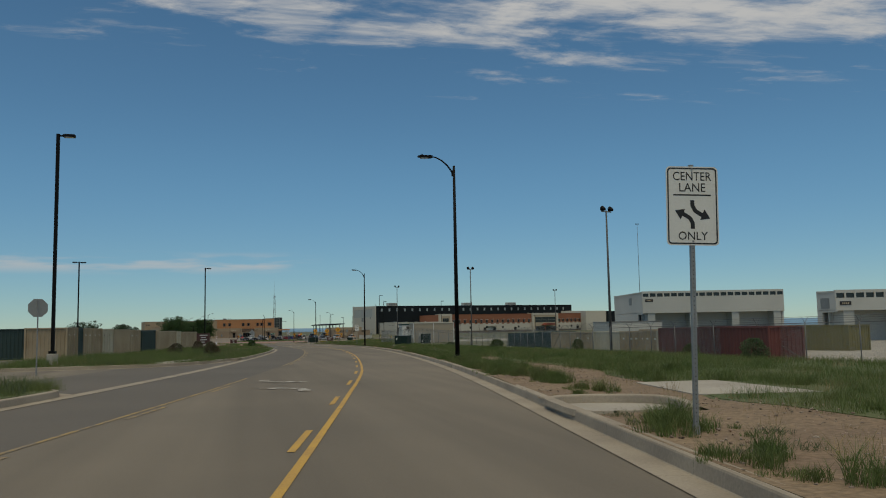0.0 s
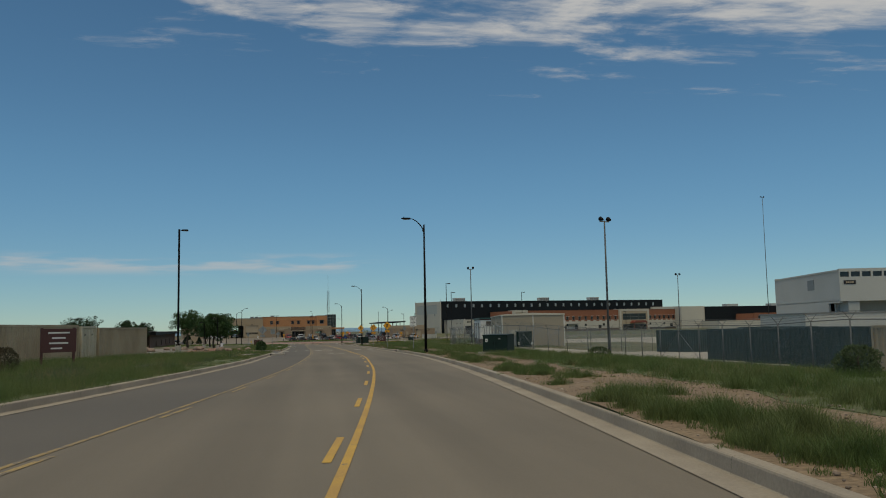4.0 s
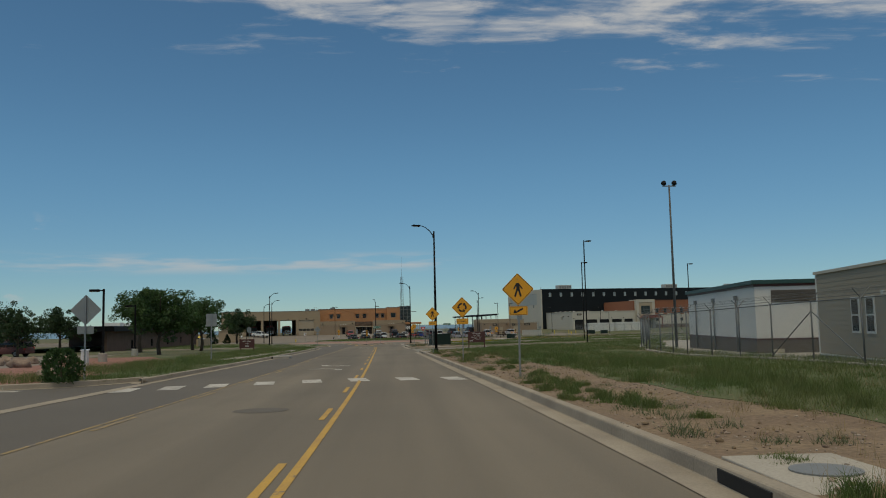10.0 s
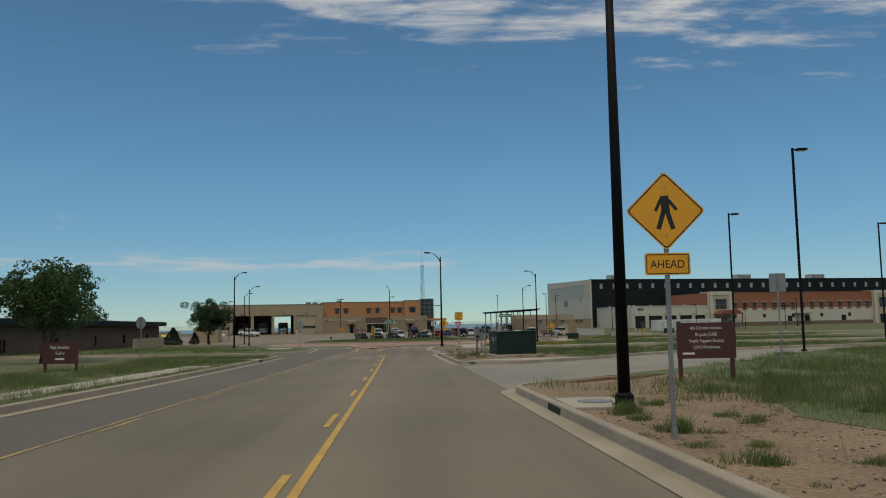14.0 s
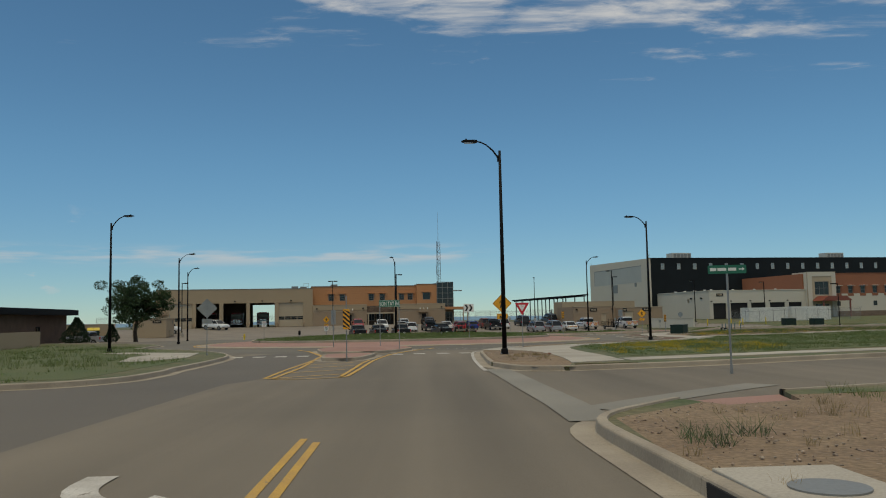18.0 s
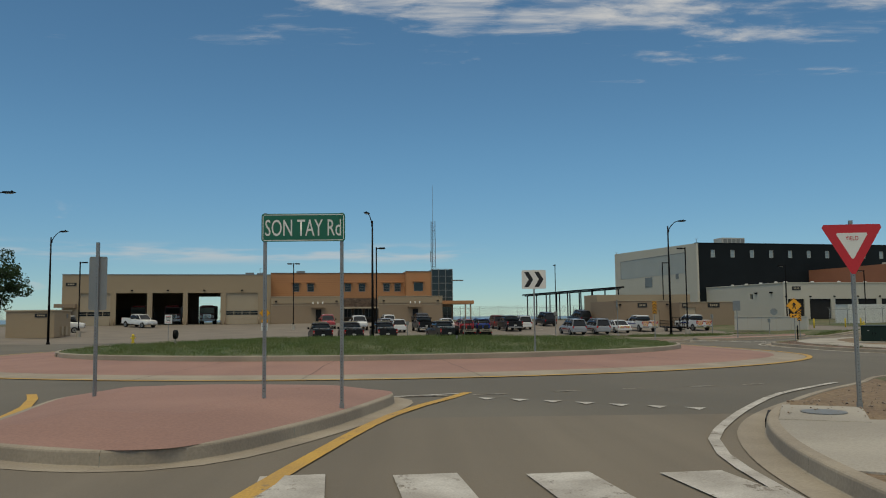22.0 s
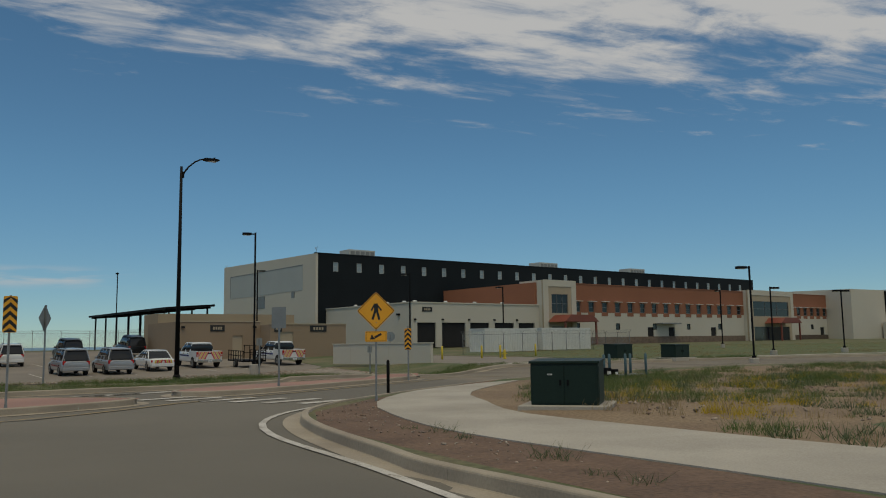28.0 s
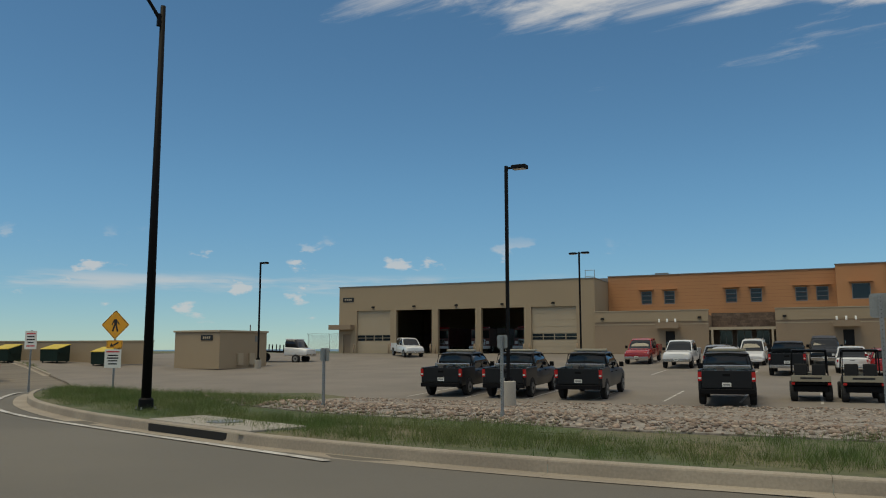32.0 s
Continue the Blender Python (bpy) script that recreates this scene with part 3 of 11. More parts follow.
def land(x, y):
    z = -0.0122 * min(max(y, -120), 285) + 0.10 * (1 - smooth((y - 98) / 30))
    # the east side of the roundabout lies a little lower
    z -= 0.10 * smooth((x - 19) / 7) * smooth((y - 282) / 10) * (1 - smooth((y - 316) / 10)) * (1 - smooth((x - 40) / 15))
    z += 0.95 * smooth((y - 316 - 30 * smooth((x - 10) / 30)) / 56)
    # the parking lot sinks behind its stone bed, then rises to the station
    if y > 316.5:
        w = smooth((x + 55) / 22) * (1 - smooth((x - 44) / 6))
        z += w * (-3.477 - 0.86 * smooth((y - 316.5) / 13) + max(0.0, min(y, 366) - 332) * 0.0311 + 0.082 * min(max(y - 366, 0.0), 8.5) - z)
    # the yard beyond the right-hand verge lies lower
    z -= 0.72 * smooth((x - 19.5 + 0.5 * smooth((40 - y) / 40)) / 7) * (1 - smooth((y - 112 - 1.3 * max(x - 28, 0)) / 14)) * smooth((y + 40) / 40)
    z -= 16 * smooth((y - 450) / 700) + 8 * smooth((abs(x - 20) - 190) / 600)
    return z


def crown(x, y):
    r = math.hypot(x - RC[0], y - RC[1])
    if r < R_IN:
        return 0.42
    if r < R_YEL:
        return 0.16 + 0.26 * (R_YEL - r) / (R_YEL - R_IN)
    if r < R_OUT:
        return 0.03 + 0.13 * (R_OUT - r) / (R_OUT - R_YEL)
    return 0.03 * (1 - smooth((r - R_OUT) / 4))


def road_z(x, y):
    return land(x, y) + crown(x, y)


def catmull(pts, step=2.0, closed=False):
    out = []
    n = len(pts)
    for i in range(n if closed else n - 1):
        p = [Vector(pts[(i + k) % n] if closed else pts[min(max(i + k, 0), n - 1)]) for k in (-1, 0, 1, 2)]
        m = max(1, int((p[2] - p[1]).length / step))
        for k in range(m):
            t = k / m
            out.append(0.5 * (2 * p[1] + (p[2] - p[0]) * t + (2 * p[0] - 5 * p[1] + 4 * p[2] - p[3]) * t * t + (3 * p[1] - p[0] - 3 * p[2] + p[3]) * t ** 3))
    if not closed:
        out.append(Vector(pts[-1]))
    return [(v.x, v.y) for v in out]


def offset(line, d):
    """The line shifted by d to its right; d may be a function of y."""
    out = []
    for i, p in enumerate(line):
        a, b = Vector(line[max(i - 1, 0)]), Vector(line[min(i + 1, len(line) - 1)])
        t = (b - a).normalized()
        k = d(p[1]) if callable(d) else d
        out.append((p[0] + t.y * k, p[1] - t.x * k))
    return out


# The right-hand yellow line of the middle lane carries the whole cross-section.
YELLOW = catmull([(-12.2, -55), (-3.4, -12), (-1.15, 0), (0.95, 12), (2.93, 24), (4.64, 36), (6.11, 48), (7.38, 60), (8.43, 72), (9.27, 84), (9.86, 96), (10.21, 108), (10.39, 120), (10.38, 132),
                  (10.26, 144), (10.07, 156), (9.84, 168), (9.62, 180), (9.4, 192), (9.16, 204), (8.86, 216), (8.54, 228), (8.34, 240), (8.25, 252)], 2.0)
left_w = lambda y: float(np.interp(y, (0, 60, 95, 118, 150, 165, 190, 243), (-6.95, -6.95, -6.85, -7.4, -7.2, -7.0, -6.9, -7.3)))
right_w = lambda y: float(np.interp(y, (0, 45, 80, 103, 126, 151, 180, 219, 230, 240, 248), (3.85, 3.85, 3.93, 3.98, 4.18, 3.93, 3.80, 3.68, 3.72, 3.98, 4.22)))
KERB_R = [p for p in offset(YELLOW, right_w) if p[1] < 248]
KERB_L = [p for p in offset(YELLOW, left_w) if p[1] < 243]
wide = lambda a: R_OUT - 0.8 * (1 - smooth((min(a, 360 - a) - 5) / 28)) + 0.9 * smooth((a - 82) / 24) * (1 - smooth((a - 165) / 15))
ring = [(RC[0] + wide(a * 3.75) * math.sin(a * math.tau / 96), RC[1] + wide(a * 3.75) * math.cos(a * math.tau / 96)) for a in range(96)]
flare_r = catmull([(12.6, 250), (12.85, 256.5), (13.4, 260.2), (14.6, 263.2), (16.7, 266.1), (19.2, 268.8), (20.5, 271.5)], 1.2)
flare_l = catmull([(0.75, 243), (0.2, 251), (-0.9, 258.5), (-3.6, 266), (-7.6, 273.0)], 1.2)
left = lambda y: float(np.interp(y, (0, 30, 48, 60, 85, 107, 125, 155, 178, 215), (-3.65, -3.60, -3.45, -3.52, -3.65, -3.87, -3.92, -3.78, -3.92, -3.85)))
LANE_EDGE = [p for p in offset(YELLOW, lambda y: left(y) - 0.07) if p[1] < 236] + [(5.0, 238), (4.6, 247), (4.3, 257), (2.0, 268)]
REGION = {
    "lane": [LANE_EDGE + offset(YELLOW, -11.5)[::-1]],
    "road": [
        KERB_R + flare_r + [(10, 285)] + flare_l[::-1] + KERB_L[::-1],
        ring,
        # east leg
        [(22, 285)] + catmull([(30.35, 293), (30.5, 297.5), (31.3, 301), (33.2, 303.6), (37.5, 307.4), (43, 311.2), (52, 313.5), (70, 313), (140, 306)], 1.5)
        + catmull([(140, 318), (72, 325.5), (54, 325.5), (44, 321.5), (36.2, 317.2), (31.6, 314.9), (27.4, 314.4), (22.4, 313.2), (17.5, 312.0), (12, 311.7)], 1.5),
        # west leg
        [(7.6, 300)] + catmull([(12, 311.8), (7.5, 312.5), (2.5, 313.9), (-2.2, 316.0), (-9, 320.3), (-22, 329), (-42, 338), (-90, 350)], 1.5)
        + catmull([(-90, 322), (-45, 313), (-28, 305), (-19, 297.5), (-14.2, 288), (-14, 280)], 1.5),
        # two side streets on the right, one on the left
        catmull([(12.3, 184), (13.2, 186.2), (15.4, 188.6), (22.5, 196.6), (38, 214), (75, 228)], 1.5) + catmull([(72, 236), (34, 221), (19, 206.5), (15.6, 203.6), (13.4, 203.6), (12.4, 205.5)], 1.5),
        catmull([(11.9, 222), (12.6, 225.4), (14.4, 227.6), (19, 229.6), (34, 235), (70, 246)], 1.5) + catmull([(68, 254), (32, 245.5), (20, 240.8), (16, 239.6), (14.5, 239.15), (13.4, 239.4), (12.8, 240.5), (12.55, 242.6)], 0.8) + [(10.5, 242.6), (10.5, 222)],
        catmull([(2.4, 221), (1.4, 222.6), (-1.6, 223.8), (-8, 226.5), (-30, 234)], 1.5) + catmull([(-30, 243), (-10, 237), (-2.4, 234.8), (0.2, 236.2), (1.6, 240)], 1.5),
        # openings to yards on the left
        catmull([(-3.9, 21), (-5.4, 23.6), (-8, 25), (-14, 25.4)], 1.5) + catmull([(-14, 43.0), (-7, 43.2), (-4.0, 44.4), (-2.2, 47.6), (-0.9, 53)], 1.5) + [(2, 50), (0, 30)],
        catmull([(3.5, 122.5), (3.2, 125), (2.6, 128.2), (1.4, 131.0), (-2, 133.0), (-7, 134.2)], 1.5) + [(-7, 143.5)] + catmull([(-3, 143.8), (0.8, 145), (2.6, 148)], 1.5) + [(5, 135)],
    ],
    "drive": [[(4.8, 11.0), (5.25, 11.2), (6.6, 11.0), (7.3, 13.6), (5.75, 14.4), (5.3, 14.2)]],
    "lot": [
        [(-7, 134.2), (-7, 143.5), (-9, 150), (-10, 168), (-14, 185), (-17, 205), (-48, 205), (-52, 130)],
        [(-3, 331.5), (4, 332.5), (12, 333.8), (18, 335.4), (25.6, 337.6), (34, 339.2), (43.8, 342.1), (45.5, 345), (47, 392), (18, 392), (-12.5, 388), (-14, 381), (-43, 374.2), (-60, 372), (-70, 346),
         (-42, 338.4), (-22, 329.4), (-11, 331), (-7.5, 333.2)],
        [(50, 327), (60, 328), (64, 342), (60, 362), (49.5, 336)],
        [(-13.5, 20), (-14, 90), (-70, 90), (-70, 20)],
    ],
    "walk": [
        # sidewalk round the south-east corner and on to the east leg
        catmull([(13.2, 258.3), (14.8, 257.2), (15.6, 252), (15.5, 246), (15.1, 241.6)], 1.2) + catmull([(17.2, 242.6), (17.5, 248), (17.7, 255), (18.6, 261.5), (21.6, 266.6), (26.6, 271.2), (31.9, 277.3), (34.6, 282.6), (36.1, 288), (35.5, 293), (34.9, 297.5), (35.9, 301), (37.4, 304.6), (42.0, 309.6)], 1.2)
        + catmull([(40.0, 308.8), (36.2, 306), (33.6, 302.4), (32.6, 299), (32.2, 295), (32.9, 290), (32.9, 285.6), (31.2, 280.3), (28.3, 275.5), (23.6, 270.6)], 1.2) + [(20.2, 267.7), (17.2, 264.6), (15.6, 261.8), (13.6, 262.2)],
        catmull([(33.2, 288.4), (38, 291.8), (48, 294.6), (64, 297), (90, 298)], 2) + catmull([(90, 296), (64, 295), (48.5, 292.6), (38.5, 289.8), (33.6, 286.4)], 2),
        [(-2.4, 255.8), (-3.0, 251.5), (-4.2, 251.2), (-6.0, 257.5), (-6.6, 262.6), (-11.5, 267.4), (-10.6, 269.4), (-4.2, 264.4)],
        [(7.9, 13.4), (10.2, 12.9), (10.5, 17.0), (8.6, 17.1)],
        [(17.4, 242.4), (24, 245.2), (40, 250.8), (66, 258), (66, 260), (39, 252.6), (23.5, 247), (17.4, 244.4)],
        [(13.4, 205.4), (15.2, 206.8), (19.5, 207.5), (19.5, 205.6), (15.6, 204.2)],
        [(-1.9, 84), (-0.6, 84), (-0.4, 98), (-0.1, 110), (0.4, 117.5), (1.9, 120.4), (1.5, 121.8), (0.0, 121.2), (-1.0, 118.4), (-1.5, 110)],
        [(-5.9, 44.4), (-4.4, 45.0), (-2.9, 48.4), (-2.2, 53.0), (-3.5, 53.2), (-4.6, 49.2)],
        [(0.2, 170), (1.4, 170), (1.75, 190), (1.35, 205), (0.1, 205), (0.5, 190)],
        [(-6, 320.6), (-2, 322.2), (3, 325.6), (3, 326.6), (-3, 323.8), (-8, 322.2)],
        [(49.6, 325.6), (58, 327), (80, 327.4), (140, 322), (140, 323.6), (80, 329), (58, 328.6), (49.2, 327)],
    ],
    "rocks": [[(-3.0, 322.6), (5.5, 316.8), (9.6, 315.8), (16, 315.9), (24, 317.2), (31, 319.3), (38, 322.5), (46, 330), (45.4, 343), (43.8, 342.1), (34, 339.2), (25.6, 337.6), (18, 335.4), (12, 333.8), (4, 332.5), (-3, 331.5)]],
    "bare": [
        offset([p for p in KERB_R if -20 < p[1] < 183], 0.05) + offset([p for p in KERB_R if -20 < p[1] < 183], lambda y: 3.3 + 0.3 * math.sin(y * 0.31) + 0.2 * math.sin(y * 0.83))[::-1],
        [(12.7, 206), (12.5, 220), (12.8, 225), (15.4, 227.6), (19, 228), (19, 208)],
        [(12.6, 243), (12.9, 257), (13.6, 261), (15.2, 264.2), (19.6, 269.2), (15, 250), (14.9, 243)],
        [(12.4, 243), (12.6, 240.6), (13.3, 239.2), (14.6, 239.2), (15.1, 241.6), (15.5, 246), (15.6, 252), (14.8, 257.2), (13.2, 258.3), (12.7, 257), (12.4, 250)],
        [(35.9, 288.4), (35.4, 293), (34.7, 297.5), (35.7, 301), (37.3, 304.8), (41.5, 309.4), (50, 312), (66, 311), (80, 306), (80, 299.2), (62, 297.6), (48, 295.3), (38.5, 292.6)],
        [(12.5, 178), (13.2, 185.5), (14.2, 187.4), (16.5, 189.6), (19.0, 189.4), (18.4, 184), (16.6, 178)],
    ],
    "yard": [
        offset([p for p in KERB_R if 14 < p[1] < 122], lambda y: 17.6 - 1.6 * smooth((30 - y) / 20) - 4.5 * smooth((y - 104) / 16)) + [(26.5, 124), (36, 126), (150, 140), (140, 12)],
        [(28.2, 152), (28.6, 166), (31.5, 178), (36, 192), (43, 214), (90, 226), (90, 150)],
    ],
    "redbed": [[(-0.2, 143.9), (0.2, 149.5), (-0.6, 160), (-1.4, 168.4), (-5, 177), (-9, 186.5), (-14.5, 186.5), (-13, 165), (-11, 150), (-7.5, 144.2)]],
    "earth": [
        [(20.5, 269.6), (25.3, 275.0), (29.2, 280.7), (31.0, 287), (30.6, 297.5), (31.6, 301), (34, 303.8), (37.6, 307.6), (42.0, 310.6), (40.0, 308.8), (36.2, 306), (33.6, 302.4), (32.6, 299), (32.2, 295), (32.9, 290), (32.9, 285.6), (31.2, 280.3), (28.3, 275.5), (23.6, 270.6), (20.4, 268.0)],
    ],
    "ramp": [[(14.6, 187.3), (16.3, 188.9), (18.2, 189.6), (17.2, 187.9), (15.6, 186.6)], [(14.8, 239.3), (17.4, 240.1), (17.3, 241.3), (15.1, 241.1)], [(14.4, 227.7), (17.75, 233.0), (16.4, 227.0), (14.95, 226.4)]],
    "lawn": [
        [(-0.6, 238), (-1.2, 252), (-8, 271), (-16, 289), (-60, 302), (-60, 246), (-14, 239)],
        offset([p for p in KERB_R if -20 < p[1] < 183], 3.0) + offset([p for p in KERB_R if -20 < p[1] < 183], 12.5)[::-1],
        offset([p for p in KERB_L if -20 < p[1] < 132], -0.3) + offset([p for p in KERB_L if -20 < p[1] < 132], -10)[::-1],
        offset([p for p in KERB_L if 146 < p[1] < 221], -0.3) + offset([p for p in KERB_L if 146 < p[1] < 221], -6.5)[::-1],
        [(17, 217), (17.6, 228), (40, 235), (60, 232), (60, 206), (30, 208), (19.4, 208)],
        [(13.5, 321.6), (16, 315), (10, 314)],
        [(58, 331), (72, 329.6), (140, 325), (150, 372), (110, 372), (84, 376), (66, 362), (64, 342)],
        [(19, 263), (21.5, 268), (26.5, 273.6), (33, 281), (36.2, 288.4), (48, 292), (64, 294.4), (90, 295.4), (90, 266), (60, 258), (24, 248), (18.4, 247)],
        [(-20, 348), (-12.5, 340), (-6, 338.5), (-7.5, 346)],
        [(13.2, 188.6), (20, 196.5), (34, 212), (60, 222), (60, 195), (24, 186), (17, 183)],
    ],
}
ISLAND = [
    [(4.95, 252.3), (5.12, 251.3), (5.5, 250.6), (6.05, 250.1), (6.5, 250.15), (6.85, 250.65), (7.06, 251.8), (7.2, 253.6), (7.36, 256.6), (7.3, 257.5), (4.45, 257.7)],
    [(3.75, 261.4), (4.3, 260.9), (5.3, 260.35), (6.3, 259.95), (7.0, 260.1), (7.5, 261.1), (8.15, 262.8), (8.75, 265.0), (9.2, 266.9), (8.7, 267.7), (5.6, 268.6), (3.0, 267.8), (2.75, 266.8), (3.4, 263.4)],
    [(21.5, 307.4), (24.3, 304.8), (25.0, 304.8), (27.4, 306.4), (29.0, 307.8), (27.4, 309.4), (25.2, 310.6), (22.0, 309.4)],
    [(29.5, 310.4), (31.2, 309.5), (34.2, 311.4), (41.5, 316.4), (40.4, 317.2), (33.4, 314.0), (30.4, 312.4)],
]


def rounded_off(poly, n=2):
    """Corners cut twice, so that cast kerbs run round them."""
    for _ in range(n):
        poly = [q for a, b in zip(poly, poly[1:] + poly[:1]) for q in ((a[0] * 0.8 + b[0] * 0.2, a[1] * 0.8 + b[1] * 0.2), (a[0] * 0.2 + b[0] * 0.8, a[1] * 0.2 + b[1] * 0.8))]
    return poly


ISLAND = [rounded_off(q) for q in ISLAND]


def inside(p, poly):
    x, y = p
    hit = False
    j = len(poly) - 1
    for i in range(len(poly)):
        (xi, yi), (xj, yj) = poly[i], poly[j]
        if (yi > y) != (yj > y) and x < (xj - xi) * (y - yi) / (yj - yi) + xi:
            hit = not hit
        j = i
    return hit


BOXES = {id(q): (min(p[0] for p in q), max(p[0] for p in q), min(p[1] for p in q), max(p[1] for p in q)) for group in (*REGION.values(), ISLAND) for q in group}


def within(p, group):
    for q in group:
        b = BOXES[id(q)]
        if b[0] < p[0] < b[1] and b[2] < p[1] < b[3] and inside(p, q):
            return True
    return False


def pull(x, y):
    """The truck apron is narrower on its north-east side."""
    az = math.degrees(math.atan2(x - RC[0], y - RC[1]))
    return 1.15 * smooth((az + 10) / 30) * (1 - smooth((az - 80) / 45))


def ground_class(p):
    r = math.hypot(p[0] - RC[0], p[1] - RC[1])
    if within(p, ISLAND):
        return "island"
    if r < R_IN:
        return "centre"
    r += pull(*p)
    if r < R_BAND:
        return "apron"
    if r < R_YEL:
        return "band"
    r -= pull(*p)
    if within(p, REGION["road"]):
        if r < 26 or (p[1] > 300 and abs(p[0] - 8) < 34):
            return "circle_road"
        if p[0] > 13.3 and 184 < p[1] < 224 and within(p, REGION["road"][4:5]):
            return "street"
        return "lane" if within(p, REGION["lane"]) else "road"
    for k in ("drive", "walk", "lot", "yard", "ramp", "rocks", "earth", "redbed", "bare", "lawn"):
        if within(p, REGION[k]):
            return k
    return "ground"


def circle(r, n=72):
    if r > R_IN + 1:
        ds = [(math.sin(a * math.tau / n), math.cos(a * math.tau / n)) for a in range(n)]
        return [(RC[0] + (r - pull(RC[0] + u, RC[1] + v)) * u, RC[1] + (r - pull(RC[0] + u, RC[1] + v)) * v) for u, v in ds]
    return [(RC[0] + r * math.sin(a * math.tau / n), RC[1] + r * math.cos(a * math.tau / n)) for a in range(n)]


from mathutils.geometry import delaunay_2d_cdt

cv, ce = [], []


def add_loop(poly):
    pts = []
    for i, p in enumerate(poly):
        q = poly[(i + 1) % len(poly)]
        m = max(1, int(math.dist(p, q) / 3.0))
        pts += [(p[0] + (q[0] - p[0]) * k / m, p[1] + (q[1] - p[1]) * k / m) for k in range(m)]
    s = len(cv)
    cv.extend(Vector(p) for p in pts)
    ce.extend((s + i, s + (i + 1) % len(pts)) for i in range(len(pts)))


for group in (*REGION.values(), ISLAND):
    for q in group:
        add_loop(q)
mid = [sum(p[i] for p in ISLAND[1]) / len(ISLAND[1]) for i in (0, 1)]
for k in (0.75, 0.5, 0.25):
    add_loop([(mid[0] + k * (x - mid[0]), mid[1] + k * (y - mid[1])) for x, y in ISLAND[1]])
for r in (R_IN, R_BAND, R_YEL, 20.4):
    add_loop(circle(r))
for gx in range(-60, 84, 3):
    for gy in range(-48, 352, 3):
        if not (gx > 40 or gx < -20 or gy > 345) or (gx + gy) % 2 == 0:
            cv.append(Vector((gx + 0.37, gy + 0.23)))
for gx in range(-300, 420, 20):
    for gy in range(-200, 700, 20):
        cv.append(Vector((gx + 0.71, gy + 0.59)))
for gx in range(-3600, 3700, 450):
    for gy in range(-2000, 4400, 450):
        cv.append(Vector((gx + 0.11, gy + 0.17)))
gv, ge, gf = delaunay_2d_cdt(cv, ce, [], 0, 1e-4)[:3]
CLASS = [ground_class((sum(gv[i].x for i in f) / 3, sum(gv[i].y for i in f) / 3)) for f in gf]
RAISE = dict(road=0.0, lane=0.0, street=0.0, yard=0.12, redbed=0.14, circle_road=0.0, apron=0.0, band=0.0, drive=0.02, island=0.15, centre=0.14, walk=0.16, lot=0.12, rocks=0.17, bare=0.14, earth=0.14, ramp=0.06, lawn=0.15, ground=0.14)
SPECS = dict(
    road=("road", "asphalt", "worn brown-grey asphalt road and roundabout", "road"),
    lane=("oncoming_lane", "asphalt_lane", "darker grey asphalt of the oncoming lane", "road"),
    street=("side_street", "street_concrete", "pale grey concrete side street", "road"),
    yard=("yard", "yard_concrete", "pale dusty concrete yard surface", "yard"),
    redbed=("gravel_bed", "red_gravel", "bed of crushed red gravel", "gravel"),
    circle_road=("roundabout_road", "asphalt_ring", "darker grey-brown asphalt of the roundabout", "road"),
    drive=("driveway_slab", "concrete", "pale concrete driveway ramp over the kerb", "driveway"),
    walk=("sidewalk", "concrete", "pale broom-finished concrete sidewalk", "sidewalk"),
    lot=("parking_lot", "lot", "grey concrete parking and yard surface", "parking lot"),
    rocks=("rock_bed", "rock_bed", "bed of tan river stones", "rock bed"),
    bare=("bare_verge", "dirt", "bare reddish gravelly soil beside the kerb", "ground"),
    earth=("earth_verge", "earth", "dark red-brown raked soil between kerb and sidewalk", "ground"),
    ramp=("kerb_ramp", "red_conc", "red-tinted concrete kerb ramp at the corner", "ramp"),
    lawn=("lawn", "lawn", "short green grass", "lawn"),
    apron=("roundabout_apron", "red_conc", "red-tinted concrete truck apron", "apron"),
    band=("apron_edge_band", "kerb", "grey concrete rim of the truck apron", "apron"),
    centre=("roundabout_centre", "lawn", "raised grassy centre of the roundabout", "traffic island"),
    island=("splitter_island", "red_conc", "raised red concrete splitter islands", "traffic island"),
    ground=("ground", "field", "dry weedy grassland", "ground"),
)


def ground_bump(k, x, y):
    if k in ("ground", "lawn", "bare", "earth", "redbed"):
        return 0.10 * (noise.noise((x * 0.11, y * 0.11, 3.1))) + 0.05 * noise.noise((x * 0.4, y * 0.4, 7.7))
    if k == "centre":
        r = math.hypot(x - RC[0], y - RC[1])
        return 0.14 * smooth((R_IN - r) / 9)
    if k == "island" and inside((x, y), ISLAND[1]):
        # the inner splitter island is domed
        q = ISLAND[1]
        d = min((Vector((x, y)) - Vector(a).lerp(Vector(b), f / 12)).length for a, b in zip(q, q[1:] + q[:1]) for f in range(12))
        return 0.22 * min(1.0, d / 1.4)
    return 0.0


# Kerbs: cast concrete lengths with joints, along every edge between road and raised ground.
LOW = {"road", "lane", "street", "circle_road", "apron", "band", "drive", "ramp"}
owner = {}
for f, c in zip(gf, CLASS):
    for i in range(3):
        owner[(f[i], f[(i + 1) % 3])] = c
nxt, INSET = {}, {}
for (a, b), c in owner.items():
    d = owner.get((b, a))
    if c in ("road", "lane", "street", "circle_road", "apron", "drive") and d is not None and d not in LOW and d not in ("lot", "yard"):
        nxt.setdefault(a, []).append(b)
        n_ = Vector((gv[b].y - gv[a].y, gv[a].x - gv[b].x)).normalized()
        for q in (a, b):
            INSET[q] = INSET.get(q, Vector((0, 0))) + n_


